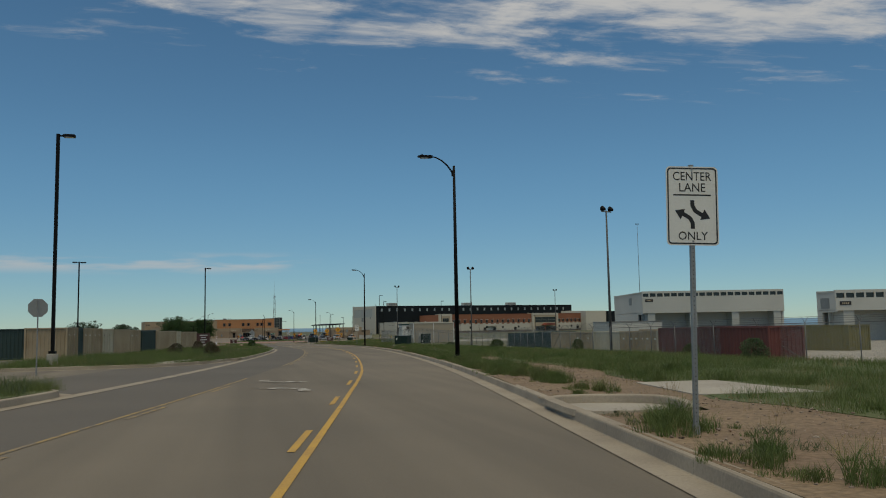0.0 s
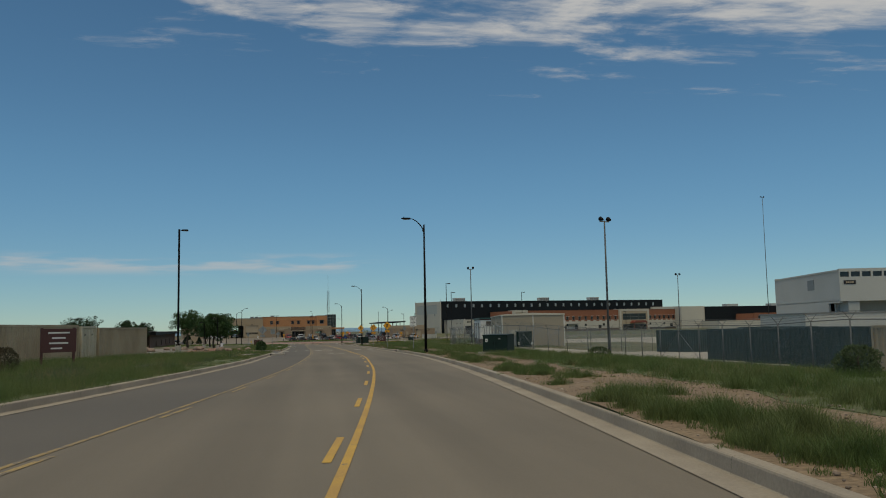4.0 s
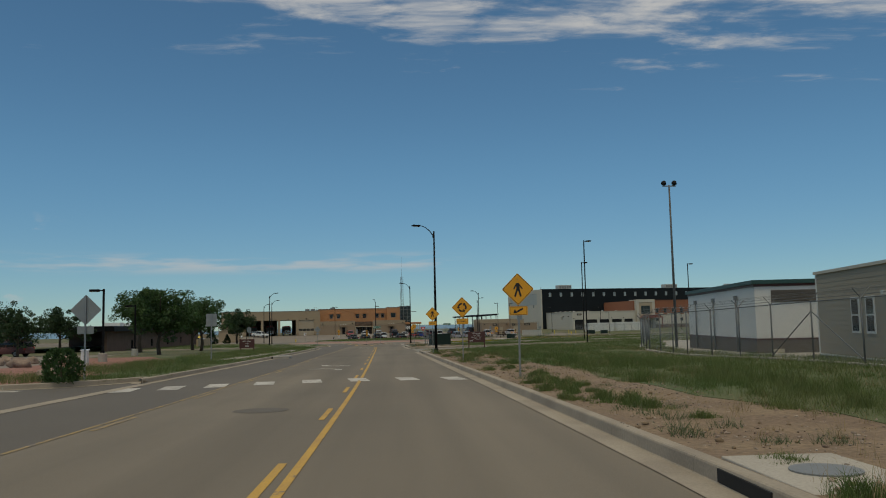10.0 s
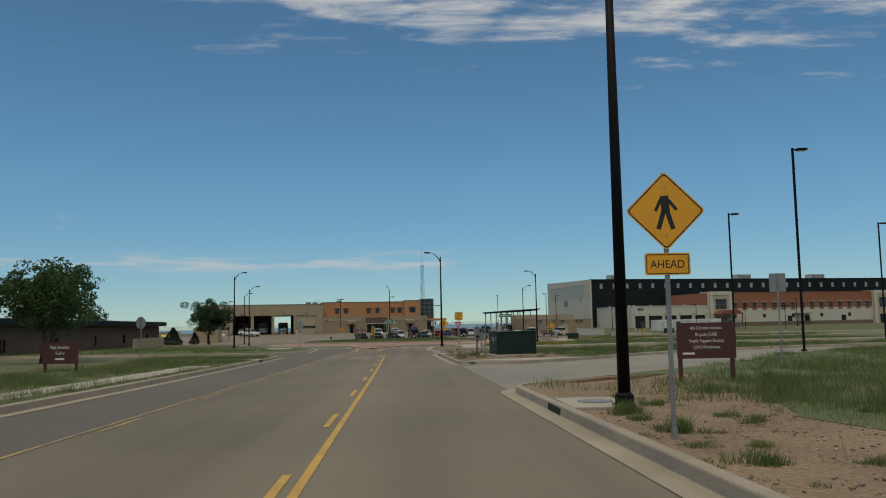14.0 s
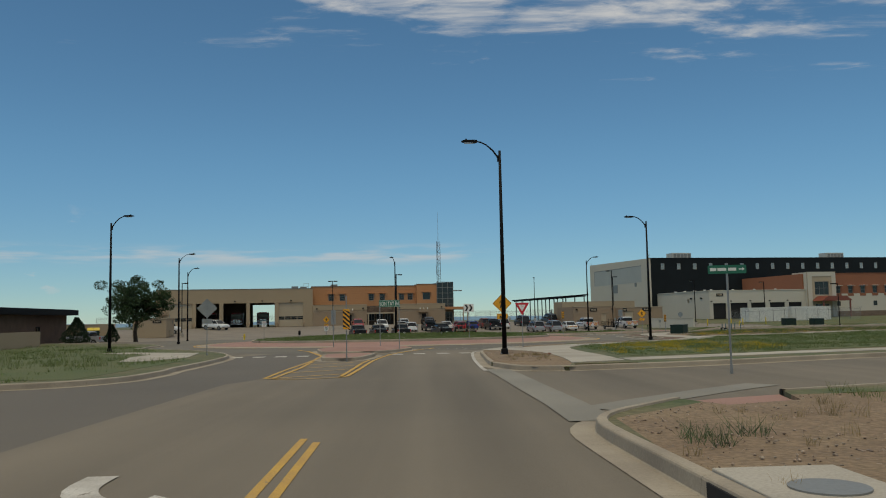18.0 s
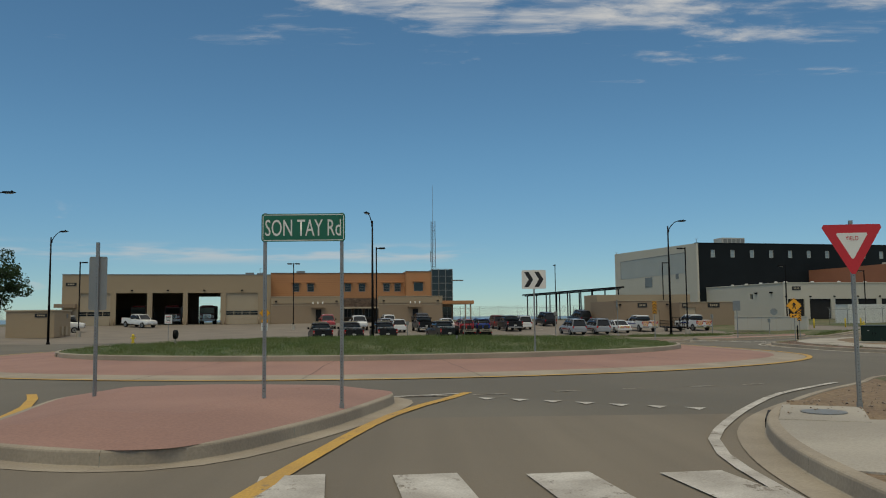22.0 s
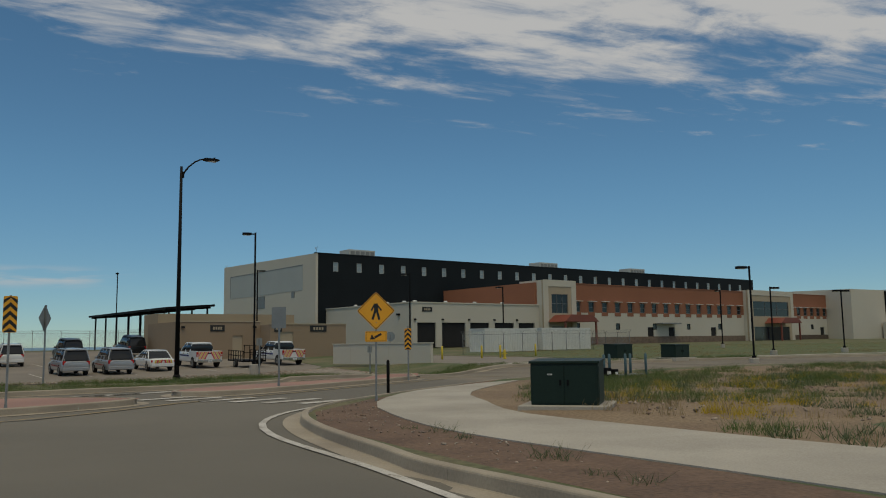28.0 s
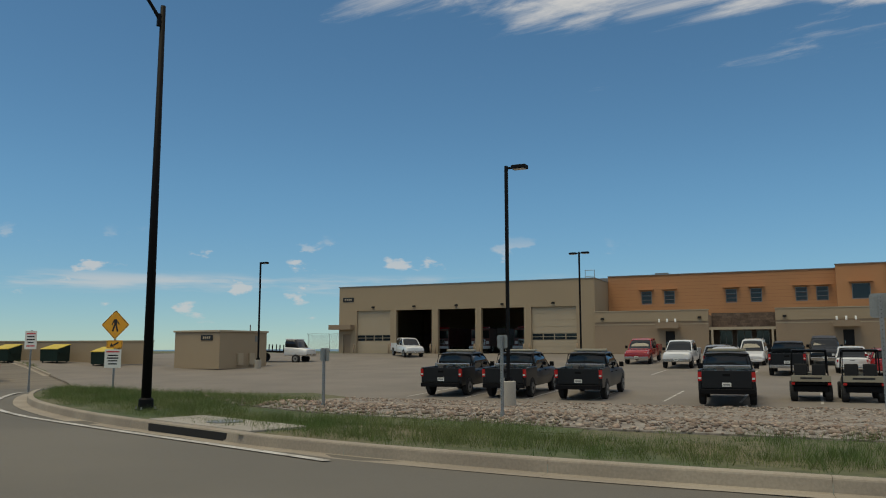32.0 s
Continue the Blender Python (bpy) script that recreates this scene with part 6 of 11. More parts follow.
# ---- small tan utility shed by the yard ----
SH = thing("pump_house", site(-38.6, 348.0, -3.62, 5), "small tan flat-roofed utility shed with a number panel", "shed")
slab_wall("front_wall", SH, "tan_wall", 0, 5.4, 0, 0.25, 0, 3.1)
slab_wall("side_wall", SH, "tan_wall", 5.15, 5.4, 0.25, 5.7, 0, 3.1, axis="v")
slab_wall("side_wall", SH, "tan_wall", 0, 0.25, 0.25, 5.7, 0, 3.1, axis="v")
slab_wall("rear_wall", SH, "tan_wall", 0.25, 5.15, 5.45, 5.7, 0, 3.1)
box_part("roof", SH, "tan_trim", -0.12, 5.52, -0.12, 5.82, 3.1, 3.26, bevel=0.02)
number_plate(SH, 3.2, 4.6, 0, 2.4, 2.85)
box_part("vent", SH, "grey_metal", 5.4, 5.44, 4.2, 4.7, 2.3, 2.8)
for v in (2.0, 3.4):
    box_part("meter_box", SH, "tan_trim", 5.4, 5.65, v, v + 0.6, 0.3, 1.3, bevel=0.01)
bm = bmesh.new()
bm_tube(bm, [(5.0, 4.0, 3.26), (5.0, 4.0, 3.8)], 0.05, 6)
part("vent_pipe", bm, "grey_metal", SH)

# ---- low brown flight facility on the left ----
LB = thing("flight_facility", site(-38.0, 322.2, -3.55, 96), "long low brown-brick building with a dark flat roof edge", "building")
box_part("end_wall", LB, "brick_brown", -0.3, 0.0, 0, 30, 0, 3.6)
slab_wall("front_wall", LB, "brick_brown", -90, -0.3, 0.0, 0.3, 0, 3.6, [(-11 - 16 * k, -9.4 - 16 * k, 0.9, 2.2) for k in range(5)])
for k in range(5):
    window(LB, -11 - 16 * k, -9.4 - 16 * k, 0.06, 0.9, 2.2, 2, 1, "black_steel")
box_part("roof_fascia", LB, "black_steel", -91, 1.0, -1.2, 31, 3.6, 4.3)
box_part("roof_deck", LB, "grey_metal", -90.5, 0.5, -0.8, 30.5, 4.3, 4.36)
box_part("low_wall", LB, "tan_wall", -46, -27, -6.2, -5.9, 0, 1.75)
for k in range(3):
    box_part("roof_unit", LB, "white_wall", -14 - 14 * k, -11 - 14 * k, 9, 12, 4.36, 5.3)
LB2 = thing("store_building", site(-62, 214, -2.6, 78), "long low brown building with a dark flat roof edge", "building")
box_part("front_wall", LB2, "brick_brown", -70, 46, 0.0, 0.3, 0, 3.1)
box_part("roof_fascia", LB2, "black_steel", -71, 47, -1.0, 14, 3.1, 3.7)
box_part("rear_wall", LB2, "brick_brown", -70, 46, 13, 13.3, 0, 3.1)
box_part("end_wall", LB2, "brick_brown", 45.7, 46, 0.3, 13, 0, 3.1)
box_part("end_wall", LB2, "brick_brown", -70, -69.7, 0.3, 13, 0, 3.1)
for k in range(9):
    box_part("door", LB2, "door_and_shade_black", -40 + 9 * k, -37.5 + 9 * k, -0.06, 0, 0, 2.4)

# ---- white hangars on the right ----
def hangar(x, y, ang, length, depth, zb, zt, zmid, ob_name, label):
    ob = thing(ob_name, site(x, y, zb, ang), label, "hangar")
    h, m = zt - zb, zmid - zb
    n = int(length / 1.3)
    w = length / n
    slab_wall("upper_front", ob, "hangar_wall", 0, length, 0, 0.4, m, h, [(k * w + 0.12 + 0.0, (k + 1) * w - 0.12, h - 1.05, h - 0.4) for k in range(n)])
    for k in range(n):
        b = bmesh.new()
        bm_box(b, k * w + 0.1, (k + 1) * w - 0.1, 0.16, 0.22, h - 1.07, h - 0.38)
        part("pane", b, "glass", ob)
    box_part("side_wall", ob, "hangar_wall", 0, 0.4, 0.4, depth, m - 0.2, h - 0.25)
    box_part("side_wall", ob, "hangar_wall", length - 0.4, length, 0.4, depth, 0, h - 0.25)
    box_part("soffit", ob, "grey_panel", 0, length, 0.4, depth, m, m + 0.15)
    box_part("roof", ob, "hangar_wall", -0.1, length + 0.1, 0.4, depth, h - 0.3, h - 0.1)
    box_part("rear_wall", ob, "hangar_wall", 0, length, depth, depth + 0.3, 0, h)
    box_part("recess_wall", ob, "grey_panel", 0.5, length, 3.0, 3.3, 0, m)
    box_part("side_lower", ob, "hangar_wall", 0, 0.3, 4, depth, 0, m - 0.2)
    for k in range(4):
        u = 1.0 + (length - 3) * k / 3
        box_part("pier", ob, "grey_panel", u, u + 1.4, 0.2, 3.0, 0, m)
    box_part("side_window", ob, "grey_metal", -0.04, 0, depth * 0.35, depth * 0.35 + 2.4, h - 2.4, h - 1.0)
    number_plate(ob, 0.5, 2.0, 0, h - 2.0, h - 1.5)
    return ob


hangar(72.9, 141.0, -13, 27.0, 24.0, -2.4, 7.15, 3.0, "hangar", "white metal hangar with a strip of small windows")
hangar(74.5, 90.8, -13, 26.0, 5.0, -1.8, 5.1, 2.4, "hangar", "white metal hangar with a strip of small windows")
HL = thing("annex_building", site(62, 132, -2.2, -13), "low white flat-roofed annex", "building")
box_part("wall", HL, "hangar_wall", 0, 9, 0, 16, 0, 3.6)
box_part("roof_edge", HL, "grey_metal", -0.1, 9.1, -0.1, 16.1, 3.6, 3.75)


# Street furniture.
def gr(x, y):
    """Height of the ground beside or on the road at x, y."""
    k = ground_class((x, y))
    return road_z(x, y) + RAISE[k] + (ground_bump(k, x, y) if k in ("ground", "lawn", "bare", "centre", "island") else 0.0)


def lettering(text, parent, material, cx, cz, height, y, squeeze=1.0, gap=1.0):
    """A line of capitals, centred, standing upright and facing -y."""
    cu = bpy.data.curves.new("lettering", "FONT")
    cu.body, cu.size, cu.align_x, cu.space_character = text, height / 0.70, "CENTER", gap
    cu.offset = 0.003 * height / 0.70
    cu.resolution_u = 3
    ob = bpy.data.objects.new("lettering", cu)
    me = bpy.data.meshes.new_from_object(ob)
    bpy.data.objects.remove(ob)
    me.transform(pose(cx, y, cz - height / 2, 90) @ Matrix.Diagonal((squeeze, 1, 1, 1)))
    me.materials.clear()
    me.materials.append(M[material])
    o = new("lettering", me)
    o.parent = parent
    return o


def flat(name, parent, material, pts, y, thick=0.003, label=""):
    bm = bmesh.new()
    bm_prism(bm, pts, y - thick, y, "y")
    return part(name, bm, material, parent, label)


def rounded(cx, cz, w, h, r=0.04, n=4):
    out = []
    for sx_, sz_, a0 in ((1, 1, 0), (-1, 1, 90), (-1, -1, 180), (1, -1, 270)):
        for k in range(n + 1):
            a = radians(a0 + 90 * k / n)
            out.append((cx + sx_ * (w / 2 - r) + r * math.cos(a), cz + sz_ * (h / 2 - r) + r * math.sin(a)))
    return out


def diamond(cz, s, r=0.05):
    c, q = math.cos(radians(45)), math.sin(radians(45))
    return [(x * c - z * q, cz + x * q + z * c) for x, z in rounded(0, 0, s, s, r)]


def bar(cx, cz, w, h, turn=0.0):
    c, q = math.cos(radians(turn)), math.sin(radians(turn))
    return [(cx + x * c - z * q, cz + x * q + z * c) for x, z in ((-w / 2, -h / 2), (w / 2, -h / 2), (w / 2, h / 2), (-w / 2, h / 2))]


def square_post(parent, h, x=0.0, half=0.025, name="post"):
    """Galvanised square tube with rows of punched holes, shown as black discs."""
    bm = bmesh.new()
    bm_box(bm, x - half, x + half, -half, half, -0.3, h)
    p = part(name, bm, "galv", parent, "galvanised perforated square steel post")
    # Uncut holes: their inner shade is put on as small black discs.
    bm = bmesh.new()
    z = 0.1
    while z < min(h, 2.4):
        for y in (-half - 0.0015,):
            vs = [bm.verts.new((x + 0.006 * math.cos(k * math.tau / 6), y, z + 0.006 * math.sin(k * math.tau / 6))) for k in range(6)]
            bm.faces.new(vs)
        z += 0.05
    tagged(part("perforated_strip", bm, "sign_black", p), kind="stuff")
    box_part("ground_sleeve", parent, "galv", x - half - 0.008, x + half + 0.008, -half - 0.008, half + 0.008, -0.3, 0.26)
    return p


def sign_at(name, x, y, turn, label, group="", category="sign", lean=0.0):
    return thing(name, pose(x, y, road_z(x, y), 0, lean, turn), label, category, group)


def bolts(parent, zs, y=-0.040, x=0.0):
    for z in zs:
        bm = bmesh.new()
        bmesh.ops.create_circle(bm, cap_ends=True, radius=0.013, segments=8, matrix=pose(x, y, z, 90))
        part("bolt", bm, "galv", parent)


def centre_lane_sign(x, y, turn, lean=0.0):
    s = sign_at("turn_lane_sign", x, y, turn, "white centre-lane-only sign with curved arrows on a steel post", "centre lane signs", lean=lean)
    square_post(s, 3.22)
    zc, w, h = 2.74, 0.61, 0.914
    p = flat("sign_plate", s, "sign_white", rounded(0, zc, w, h, 0.05), -0.030)
    outer, inner = rounded(0, zc, w - 0.03, h - 0.03, 0.042), rounded(0, zc, w - 0.062, h - 0.062, 0.03)
    bm = bmesh.new()
    o = [bm.verts.new((a, -0.0345, b)) for a, b in outer]
    i = [bm.verts.new((a, -0.0345, b)) for a, b in inner]
    for k in range(len(o)):
        j = (k + 1) % len(o)
        bm.faces.new((o[k], o[j], i[j], i[k]))
    part("border", bm, "sign_black", p)
    lettering("CENTER", p, "sign_black", 0, zc + 0.345, 0.100, -0.0345, 0.86)
    lettering("LANE", p, "sign_black", 0, zc + 0.215, 0.100, -0.0345, 0.92)
    flat("rule", p, "sign_black", bar(0, zc + 0.125, 0.44, 0.016), -0.0315)
    for sgn in (1, -1):
        cx, cz = 0.055 * sgn, zc - 0.085
        pts = []
        # a fat curved shaft and a triangular head
        path = [(0.0 * sgn, 0.165), (0.0, 0.10), (0.03, 0.045), (0.085, 0.008), (0.115, -0.005)]
        L, R = [], []
        for k, q in enumerate(path):
            a, b = path[max(k - 1, 0)], path[min(k + 1, len(path) - 1)]
            d = math.dist(a, b)
            nx_, nz_ = -(b[1] - a[1]) / d * 0.024, (b[0] - a[0]) / d * 0.024
            L.append((q[0] + nx_, q[1] + nz_))
            R.append((q[0] - nx_, q[1] - nz_))
        head = [(0.140, 0.060), (0.205, -0.045), (0.088, -0.062)]
        for poly in (L + R[::-1], head):
            pp = [(-0.045 + a, b) for a, b in poly]
            if sgn < 0:
                pp = [(-a, -b) for a, b in pp]
            flat("arrow", p, "sign_black", [(a + 0.045 * sgn, zc - 0.10 + b) for a, b in pp], -0.0315)
    lettering("ONLY", p, "sign_black", 0, zc - 0.345, 0.095, -0.0345, 0.95)
    bolts(s, (zc + 0.42, zc - 0.41))


centre_lane_sign(4.89, 8.32, -10, 1.5)
centre_lane_sign(15.6, 119.5, -2)


def warning_sign(x, y, turn, top, kind, size=0.70, plate="arrow"):
    words = dict(ped="yellow diamond pedestrian-crossing sign on a steel post", ring="yellow diamond roundabout sign with circling arrows on a post")[kind]
    s = sign_at("warning_sign", x, y, turn, words, "yellow warning signs")
    square_post(s, top - 0.02)
    half = size * 0.707
    zc = top - half
    p = flat("sign_plate", s, "sign_yellow", diamond(zc, size), -0.030)
    o, i = diamond(zc, size - 0.03, 0.045), diamond(zc, size - 0.058, 0.04)
    bm = bmesh.new()
    vo = [bm.verts.new((a, -0.0345, b)) for a, b in o]
    vi = [bm.verts.new((a, -0.0345, b)) for a, b in i]
    for k in range(len(vo)):
        j = (k + 1) % len(vo)
        bm.faces.new((vo[k], vo[j], vi[j], vi[k]))
    part("border", bm, "sign_black", p)
    if kind == "ped":
        # a plain slanting symbol of a few bars
        for q in (bar(0.0, zc + 0.085, 0.105, 0.21, 4), bar(-0.055, zc - 0.11, 0.058, 0.24, -18), bar(0.055, zc - 0.11, 0.058, 0.24, 16), bar(0.09, zc + 0.075, 0.04, 0.16, 38), bar(-0.085, zc + 0.075, 0.04, 0.16, -26)):
            flat("symbol", p, "sign_black", q, -0.0315)
    else:
        for a0 in (90, 210, 330):
            pts_o = [(0.215 * math.cos(radians(a0 + k * 8)), zc + 0.215 * math.sin(radians(a0 + k * 8))) for k in range(11)]
            pts_i = [(0.140 * math.cos(radians(a0 + k * 8)), zc + 0.140 * math.sin(radians(a0 + k * 8))) for k in range(11)]
            flat("arrow", p, "sign_black", pts_o + pts_i[::-1], -0.0315)
            e = radians(a0 + 80)
            flat("arrow_head", p, "sign_black", [(0.275 * math.cos(e), zc + 0.275 * math.sin(e)), (0.085 * math.cos(e), zc + 0.085 * math.sin(e)), (0.185 * math.cos(e + 0.55), zc + 0.185 * math.sin(e + 0.55))], -0.0315)
    if plate:
        zp = zc - half - 0.16
        q = flat("plaque", s, "sign_yellow", rounded(0, zp, 0.56, 0.27, 0.03), -0.030)
        for r_ in (bar(0, zp + 0.115, 0.50, 0.010), bar(0, zp - 0.115, 0.50, 0.010), bar(-0.255, zp, 0.010, 0.22), bar(0.255, zp, 0.010, 0.22)):
            flat("border", q, "sign_black", r_, -0.0315)
        if plate == "arrow":
            flat("arrow", q, "sign_black", bar(0.05, zp + 0.018, 0.20, 0.055, 28), -0.0315)
            flat("arrow_head", q, "sign_black", [(-0.16, zp - 0.075), (-0.02, zp - 0.075), (-0.11, zp + 0.055)], -0.0315)
        else:
            lettering(plate, q, "sign_black", 0, zp, 0.10 if len(plate) < 7 else 0.075, -0.0345, 0.9 if len(plate) < 7 else 0.72)
    bolts(s, (zc + 0.3, zc - 0.3))


warning_sign(15.3, 142.65, -2, 3.24, "ped")
warning_sign(14.65, 156.3, -2, 3.17, "ring", plate="ROUNDABOUT")
warning_sign(14.05, 175.9, -2, 3.39, "ped", plate="AHEAD")
warning_sign(13.9, 254.6, 0, 3.1, "ped")
warning_sign(33.83, 303.05, -18, 2.91, "ped")
warning_sign(-3.2, 319.4, 30, 2.9, "ped")
s = sign_at("notice_sign", -3.2, 319.36, 30, "white notice plate with a red heading below the crossing sign")
p = flat("sign_plate", s, "sign_white", rounded(0, 1.27, 0.58, 0.62, 0.03), -0.030)
for z, w, c in ((1.50, 0.46, "sign_red"), (1.38, 0.36, "sign_black"), (1.29, 0.40, "sign_black"), (1.20, 0.34, "sign_black"), (1.10, 0.30, "sign_black")):
    flat("writing_bar", p, c, bar(0, z, w, 0.045), -0.0315)

s = sign_at("speed_sign", 13.4, 213.2, -3, "yellow square advisory speed sign on a perforated post")
square_post(s, 2.72)
p = flat("sign_plate", s, "sign_yellow", rounded(0, 2.46, 0.46, 0.46, 0.035), -0.030)
for q in (bar(0, 2.672, 0.40, 0.012), bar(0, 2.248, 0.40, 0.012), bar(-0.212, 2.46, 0.012, 0.40), bar(0.212, 2.46, 0.012, 0.40)):
    flat("border", p, "sign_black", q, -0.0315)
lettering("15", p, "sign_black", 0, 2.53, 0.18, -0.0345, 1.0)
lettering("MPH", p, "sign_black", 0, 2.33, 0.075, -0.0345, 1.0, 1.15)
bolts(s, (2.645, 2.275))


def object_marker(x, y, turn, z0, z1, post_h, style, label, group=""):
    """A tall narrow plate of black and yellow bars."""
    s = sign_at("object_marker", x, y, turn, label, group, "road marker")
    square_post(s, post_h)
    w = 0.305
    back = style == "back"
    p = flat("sign_plate", s, "sign_grey" if back else "sign_yellow", rounded(0, (z0 + z1) / 2, w, z1 - z0, 0.03), 0.030 + 0.003 if back else -0.030)
    if back:
        return s
    step = 0.205
    k = 0
    z = z0 - 0.14
    while z < z1 + 0.1:
        if style == "chevron":
            poly = [(-w / 2, z), (0, z + 0.15), (w / 2, z), (w / 2, z + step / 2), (0, z + 0.15 + step / 2), (-w / 2, z + step / 2)]
        else:
            poly = [(w / 2, z), (-w / 2, z + 0.26), (-w / 2, z + 0.26 + step / 2), (w / 2, z + step / 2)]
        poly = [(a * 0.985, min(max(b, z0 + 0.006), z1 - 0.006)) for a, b in poly]
        if max(b for a, b in poly) - min(b for a, b in poly) > 0.05:
            bm = bmesh.new()
            vs = [bm.verts.new((a, -0.0345, b)) for a, b in poly]
            bm.faces.new(vs)
            bmesh.ops.remove_doubles(bm, verts=bm.verts, dist=0.0005)
            part("black_bar", bm, "sign_black", p)
        z += step
    bolts(s, (z0 + 0.08, z1 - 0.08))
    return s


object_marker(6.43, 250.0, 0, 1.45, 2.36, 2.95, "slant", "black and yellow striped marker on the splitter island nose")
object_marker(25.4, 305.35, 8, 1.93, 2.80, 2.82, "chevron", "black and yellow chevron marker on the red island")
object_marker(4.05, 265.3, 0, 1.75, 2.66, 2.9, "back", "bare grey back of a marker plate on its post")
object_marker(40.0, 315.3, -40, 1.3, 2.2, 2.3, "chevron", "black and yellow chevron marker on the far island")

s = sign_at("street_name_sign", 7.7, 264.1, -1, "green street-name panel with white letters on two posts")
for px_ in (-0.6, 0.6):
    square_post(s, 3.22, px_)
p = flat("sign_plate", s, "sign_green", rounded(0, 2.99, 1.31, 0.44, 0.04), -0.030)
for q in (bar(0, 3.19, 1.24, 0.012), bar(0, 2.79, 1.24, 0.012), bar(-0.63, 2.99, 0.012, 0.37), bar(0.63, 2.99, 0.012, 0.37)):
    flat("border", p, "sign_white", q, -0.0315)
lettering("SON TAY Rd", p, "sign_white", 0, 2.99, 0.26, -0.0345, 0.58)

s = sign_at("direction_sign", 18.6, 236.0, -8, "small green direction sign with a white arrow on a post")
square_post(s, 3.05)
p = flat("sign_plate", s, "sign_green", rounded(0, 2.93, 1.05, 0.24, 0.03), -0.030)
for k, (cx, w) in enumerate(((-0.38, 0.17), (-0.14, 0.24), (0.14, 0.22))):
    flat("writing_bar", p, "sign_white", bar(cx, 2.93, w, 0.085), -0.0315)
flat("arrow", p, "sign_white", [(0.32, 2.945), (0.42, 2.945), (0.42, 2.98), (0.48, 2.93), (0.42, 2.88), (0.42, 2.915), (0.32, 2.915)], -0.0315)

s = sign_at("yield_sign", 15.9, 263.1, -8, "red and white triangular yield sign on a post")
square_post(s, 2.92)
tri_ = lambda r: [(r * math.cos(radians(a)), 2.60 + r * math.sin(radians(a))) for a in (30, 150, 270)]
soft_tri = lambda r: [(x * 0.94 + xx * 0.06, z * 0.94 + zz * 0.06) for (x, z), others in ((tri_(r)[k], (tri_(r)[k - 1], tri_(r)[(k + 1) % 3])) for k in range(3)) for xx, zz in others]
p = flat("sign_plate", s, "sign_red", soft_tri(0.52), -0.030)
flat("white_field", p, "sign_white", soft_tri(0.27), -0.0315)
lettering("YIELD", p, "sign_red", 0, 2.655, 0.062, -0.0385, 0.8)

s = sign_at("chevron_sign", 13.36, 278.15, -6, "white sign with two black chevrons on the grassy island")
square_post(s, 2.85)
p = flat("sign_plate", s, "sign_white", rounded(0, 2.53, 0.80, 0.62, 0.04), -0.030)
for cx in (-0.17, 0.17):
    flat("chevron", p, "sign_black", [(cx - 0.15, 2.78), (cx + 0.0, 2.78), (cx + 0.15, 2.53), (cx, 2.28), (cx - 0.15, 2.28), (cx, 2.53)], -0.0315)


def sign_back(x, y, turn, top, shape, label, w=0.76):
    """A sign seen from behind: bare aluminium plate on a post."""
    s = sign_at("road_sign", x, y, turn, label, "signs turned away")
    square_post(s, top - 0.03)
    if shape == "diamond":
        flat("sign_plate", s, "sign_grey", diamond(top - w * 0.707, w), 0.033)
    elif shape == "octagon":
        flat("sign_plate", s, "sign_grey", [(w / 2 * 1.08 * math.cos(radians(22.5 + 45 * k)), top - w / 2 + w / 2 * 1.08 * math.sin(radians(22.5 + 45 * k))) for k in range(8)], 0.033)
    elif shape == "triangle":
        flat("sign_plate", s, "sign_grey", [(-w / 2, top), (w / 2, top), (0, top - w * 0.86)], 0.033)
    else:
        flat("sign_plate", s, "sign_grey", rounded(0, top - w * 0.6, w, w * 1.2, 0.04), 0.033)
    return s


sd = sign_back(0.7, 147.2, 2, 3.1, "diamond", "grey back of a diamond sign with a small plate")
flat("plaque", sd, "sign_grey", rounded(0, 1.86, 0.56, 0.27, 0.03), 0.033)
sign_back(1.0, 165.0, 2, 2.9, "square", "grey back of an upright rectangular sign", 0.6)
sign_back(22.7, 192.0, -20, 3.2, "square", "grey back of a rectangular sign by the side street", 0.5)
sign_back(-8.6, 37.2, 20, 3.2, "octagon", "grey back of a stop sign by the yard entrance")
sign_back(-6.6, 218.5, 60, 2.9, "octagon", "grey back of a stop sign on the side street")
sd = sign_back(26.1, 318.2, 66, 3.2, "diamond", "grey back of a diamond sign with a small plate", 0.76)
flat("plaque", sd, "sign_grey", rounded(0, 2.35, 0.30, 0.32, 0.03), 0.033)
sd = sign_back(-2.41, 259.54, 16, 3.35, "diamond", "grey back of a diamond sign beside the crossing", 0.8)
flat("plaque", sd, "sign_grey", rounded(0, 2.05, 0.56, 0.27, 0.03), 0.033)
sign_back(33.5, 311.6, 128, 2.9, "square", "pale grey back of a tall sign plate on the north island", 0.62)
sign_back(51.2, 345.0, -30, 2.4, "octagon", "grey back of a stop sign by the wall")
for x, y, top, w in ((20.3, 314.6, 2.15, 0.25), (34.9, 320.6, 2.0, 0.28), (42.6, 326.8, 2.1, 0.3), (13.3, 317.2, 1.75, 0.22), (8.7, 317.0, 1.5, 0.25)):
    sign_back(x, y, 8, top, "square", "small parking notice seen from behind on a thin post", w)

s = sign_at("notice_sign", -11.6, 321.0, 20, "white notice sign with red bars on a post")
square_post(s, 2.5)
p = flat("sign_plate", s, "sign_white", rounded(0, 2.1, 0.6, 0.75, 0.03), -0.030)
for z, w, c in ((2.36, 0.44, "sign_red"), (2.24, 0.36, "sign_black"), (2.12, 0.40, "sign_black"), (2.0, 0.3, "sign_black"), (1.86, 0.42, "sign_red")):
    flat("writing_bar", p, c, bar(0, z, w, 0.05), -0.0315)


